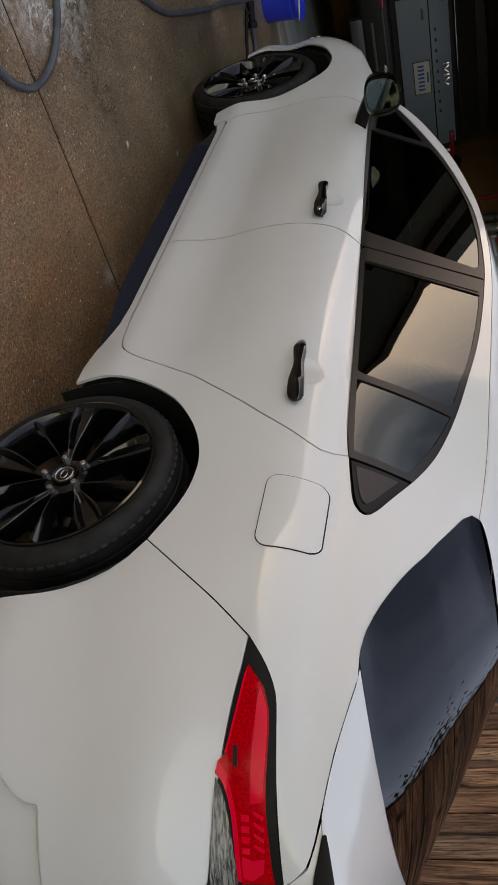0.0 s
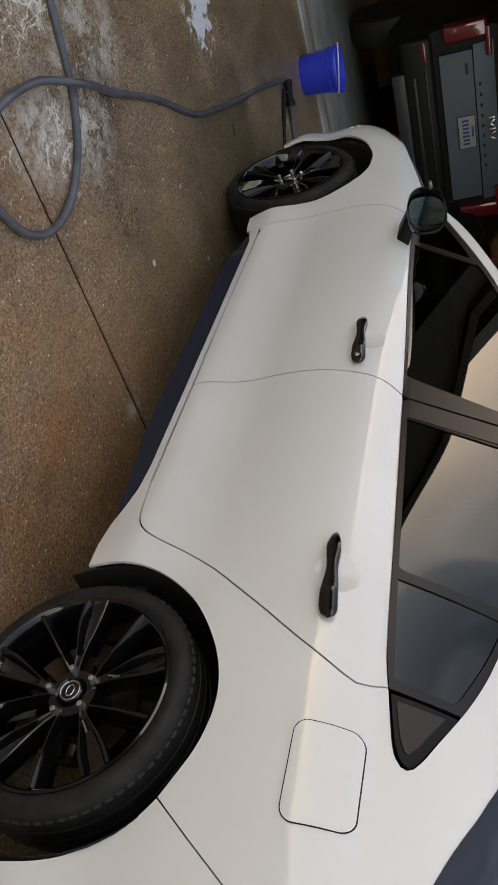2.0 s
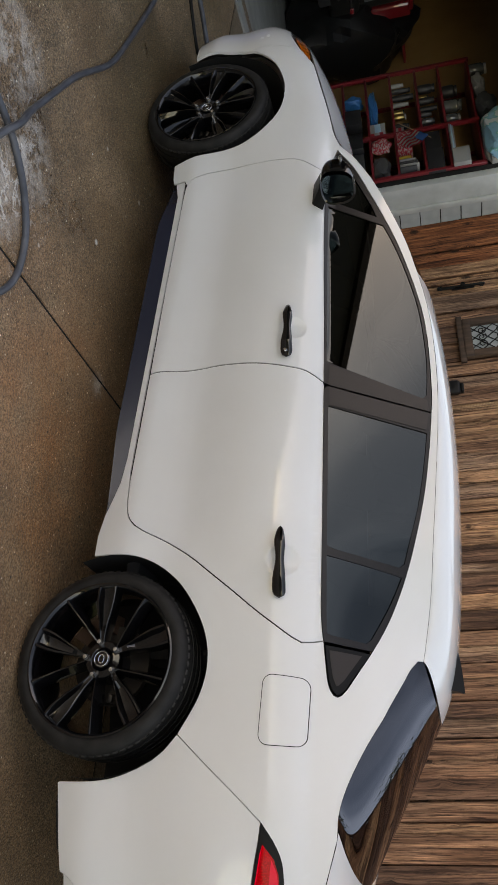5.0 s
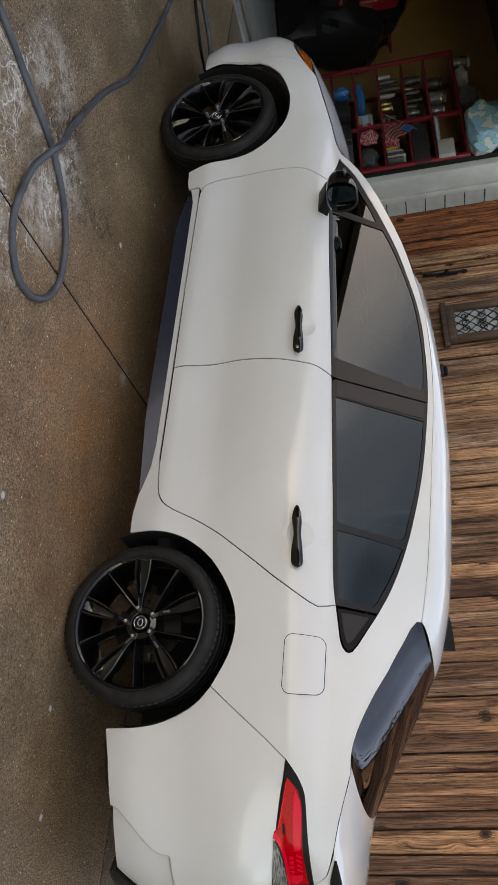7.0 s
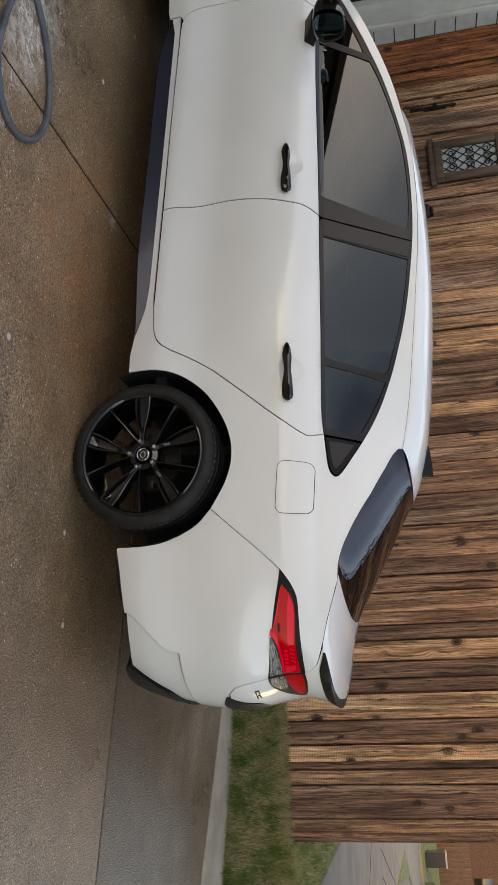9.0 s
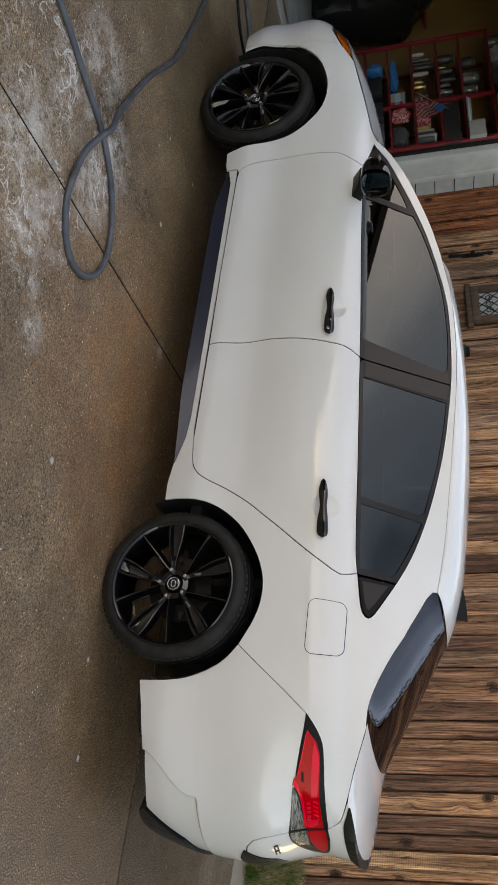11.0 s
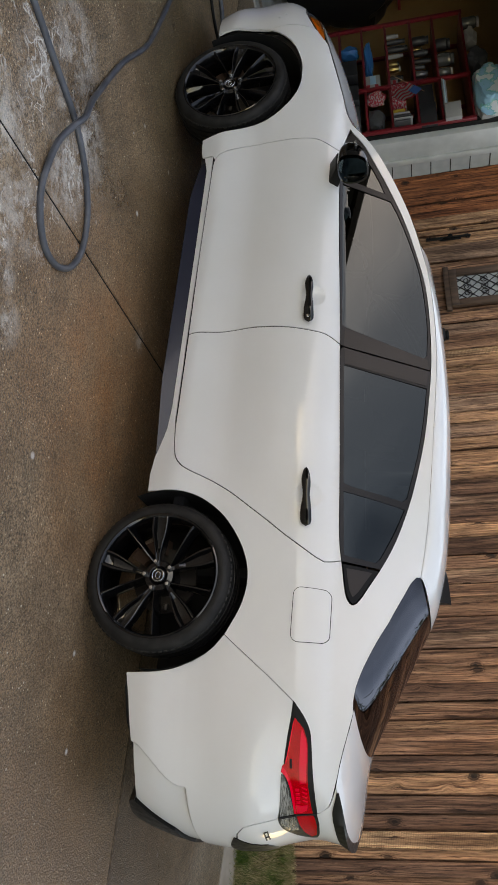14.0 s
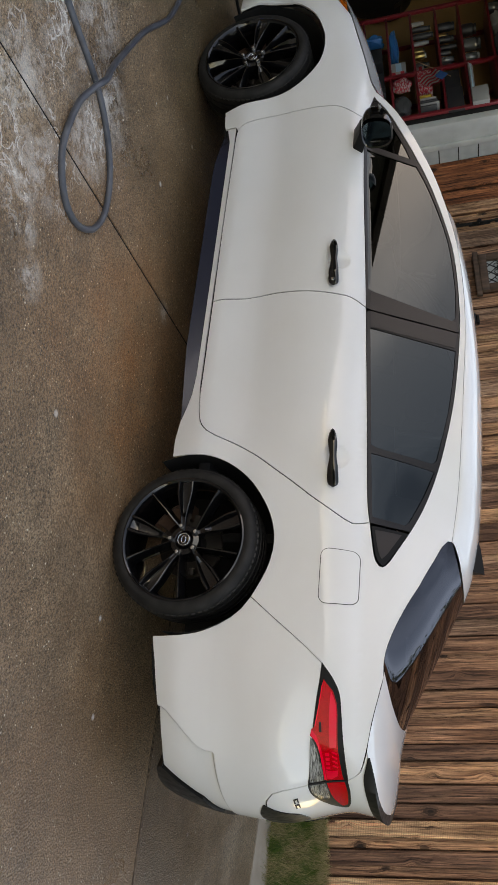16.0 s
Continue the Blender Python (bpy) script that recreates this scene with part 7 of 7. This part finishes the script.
# blobs of foam left on the concrete
rndf = random.Random(8)
for k, (fx, fy, fs) in enumerate(((-0.69, -1.205, 0.022), (0.205, -0.745, 0.015), (0.60, -1.865, 0.014), (-0.85, -1.30, 0.012), (0.36, -1.33, 0.010))):
    bm = bmesh.new()
    for _ in range(9):
        r = fs * rndf.uniform(0.25, 0.5)
        own = bmesh.new()
        bmesh.ops.create_icosphere(own, subdivisions=2, radius=r)
        bmesh.ops.scale(own, vec=(1, 1, 0.35), verts=own.verts)
        bmesh.ops.translate(own, vec=(rndf.gauss(0, fs * 0.8), rndf.gauss(0, fs * 0.3), r * 0.25), verts=own.verts)
        join(bm, own)
    solid("foam_blob", bm, FOAM, "small white blob of soap foam on the drive", "foam", m=CAR @ pose(fx, fy, 0.0))

# ---- far side of the street ----
far = thing("far_fence", pose(15.5, 57.0, 1.12), "dark brown board fence across the street", "fence", kind="structure")
for k in range(44):
    part("far_board", box_bm((0.30, 0.04, 2.2), (0.32 * k - 7, 0.02 * (k % 2), 1.1), 0.01), DARK_WOOD, far)
house2 = thing("brick_house", pose(24.0, 74.0, 1.1), "reddish brick house across the street", "house", kind="structure")
part("house_wall", box_bm((22, 6, 5.6), (0, 0, 2.8), 0.05), BRICK, house2)
part("house_roof", slice_bm([(-11.4, [(0.0, 5.5), (3.6, 5.5), (0.05, 8.0)]), (11.4, [(0.0, 5.5), (3.6, 5.5), (0.05, 8.0)])]), DARK_WOOD, house2)
for k in range(5):
    w = part("window", box_bm((1.3, 0.08, 1.5), (-8.4 + 4.2 * k, -3.02, 3.6), 0.02), GLOSS_BLACK, house2)
# unseen house, added to keep low sky off the car's rear and flank
block_house = thing("neighbour_house", pose(8.0, -21.0, ground_height(8.0, -21.0)), "unseen dark brick house with a hipped roof, added to block low sky", "house", kind="structure")
part("house_wall", box_bm((19, 9, 2.9), (0, 0, 1.45), 0.03), BRICK, block_house)
bm = bmesh.new()
eave = [bm.verts.new((x, y, 2.85)) for x, y in ((-10.1, -5.1), (10.1, -5.1), (10.1, 5.1), (-10.1, 5.1))]
top = [bm.verts.new((x, 0, 5.6)) for x in (-5.2, 5.2)]
for f in ((eave[0], eave[1], top[1], top[0]), (eave[1], eave[2], top[1]), (eave[2], eave[3], top[0], top[1]), (eave[3], eave[0], top[0]), tuple(eave[::-1])):
    bm.faces.new(f)
part("house_roof", bm, DARK_WOOD, block_house)
for k in range(4):
    part("window", box_bm((1.4, 0.10, 1.3), (-6.9 + 4.6 * k, 4.52, 1.6), 0.02), GLOSS_BLACK, block_house)
# unseen ring of leaf clumps, added to cut horizon glow in the paint
rnd = random.Random(21)
verts, faces = [], []
for k in range(210):
    turn, far_off, tall = radians(200 + 203 * k / 210), rnd.uniform(42, 52), rnd.uniform(2.2, 4.4)
    if k > 150:   # taller here, to hide the bright low sky down the street
        tall *= 1.0 + 1.5 * min(1.0, (k - 150) / 15)
    cx, cy = far_off * math.cos(turn), far_off * math.sin(turn)
    for _ in range(70 if k <= 150 else 200):
        c = Vector((cx + rnd.gauss(0, 0.8), cy + rnd.gauss(0, 0.9), tall * rnd.uniform(0.0, 1.0) ** 0.6))
        a = Vector((rnd.gauss(0, 1), rnd.gauss(0, 1), rnd.gauss(0, 1))).normalized()
        b = a.cross(Vector((rnd.gauss(0, 1), rnd.gauss(0, 1), rnd.gauss(0, 1)))).normalized()
        l, w = rnd.uniform(0.3, 0.7), rnd.uniform(0.2, 0.45)
        i = len(verts)
        verts += [tuple(c - a * l), tuple(c + b * w), tuple(c + a * l), tuple(c - b * w)]
        faces.append((i, i + 1, i + 2, i + 3))
me = bpy.data.meshes.new("tree_line")
me.from_pydata(verts, [], faces)
me.materials.append(LEAF)
tagged(new("tree_line", me), "unseen far line of dark leafy trees, added to block low sky", "trees", kind="stuff")
binn = thing("wheelie_bin", pose(13.4, 50.0, ground_height(13.4, 50.0)), "dark grey wheeled bin with a pale lid", "bin")
part("bin_body", slice_bm([(-0.42, [(0.0, 0.0), (0.28, 0.0), (0.34, 1.15), (0.0, 1.15)]), (0.42, [(0.0, 0.0), (0.28, 0.0), (0.34, 1.15), (0.0, 1.15)])]), DARKSTUFF, binn)
part("bin_lid", box_bm((0.9, 0.74, 0.10), (0, 0, 1.20), 0.03), PAPER, binn)
street_car = thing("street_car", pose(15.9, 44.9, 0.15), "dark car parked across the street", "car")
hull = [(0.0, 0.25), (0.86, 0.25), (0.90, 0.55), (0.88, 0.85), (0.0, 0.90)]
part("car_body", slice_bm([(-2.25, [(y * 0.8, z * 0.85) for y, z in hull]), (-2.0, hull), (2.0, hull), (2.25, [(y * 0.8, z * 0.85) for y, z in hull])]), GLOSS_BLACK, street_car)
part("car_cabin", slice_bm([(-1.5, [(0, 0.85), (0.82, 0.85), (0.80, 0.9), (0, 0.92)]), (-0.8, [(0, 0.85), (0.84, 0.85), (0.68, 1.38), (0, 1.44)]), (0.8, [(0, 0.85), (0.84, 0.85), (0.68, 1.38), (0, 1.44)]), (1.7, [(0, 0.85), (0.82, 0.85), (0.80, 0.9), (0, 0.92)])]), GLOSS_BLACK, street_car)
for xx in (-1.35, 1.35):
    for yy in (-0.80, 0.80):
        part("car_wheel", lathe_bm([(0.0, -0.1), (0.28, -0.1), (0.32, -0.07), (0.32, 0.07), (0.28, 0.1), (0.0, 0.1)], 24), RUBBER, street_car, m=pose(xx, yy, 0.32))

# leafy shrub standing behind the fence, its top showing over the boards
shrub = thing("shrub", pose(1.3, 3.25, 0.13), "dark leafy shrub behind the fence", "shrub")
rnd = random.Random(5)
part("trunk", tube_bm([(0, 0, -0.05), (0.03, 0.02, 0.7), (-0.02, 0.05, 1.4), (0.05, 0.0, 2.1)], lambda i: 0.05 - 0.01 * i, 10), DARK_WOOD, shrub)
tips = []
for k in range(11):
    tip = (rnd.uniform(-1.3, 1.3), rnd.uniform(-0.35, 0.5), rnd.uniform(2.55, 3.1))
    tips.append(tip)
    part("branch", tube_bm([(0.02, 0.02, 1.2 + 0.07 * k), (tip[0] * 0.5, tip[1] * 0.5, 1.9), tip], lambda i: 0.018 - 0.006 * i, 6), DARK_WOOD, shrub)
verts, faces = [], []
for _ in range(2200):
    t = rnd.choice(tips)
    c = Vector((t[0] + rnd.gauss(0, 0.16), t[1] + rnd.gauss(0, 0.14), t[2] + rnd.gauss(-0.12, 0.13)))
    a = Vector((rnd.gauss(0, 1), rnd.gauss(0, 1), rnd.gauss(0, 0.6))).normalized()
    b = a.cross(Vector((rnd.gauss(0, 1), rnd.gauss(0, 1), rnd.gauss(0, 1)))).normalized()
    l, w = rnd.uniform(0.025, 0.05), rnd.uniform(0.010, 0.020)
    i = len(verts)
    verts += [tuple(c - a * l), tuple(c + b * w), tuple(c + a * l), tuple(c - b * w)]
    faces.append((i, i + 1, i + 2, i + 3))
me = bpy.data.meshes.new("crown")
me.from_pydata(verts, [], faces)
me.materials.append(LEAF)
crown = new("crown", me)
crown.parent = shrub
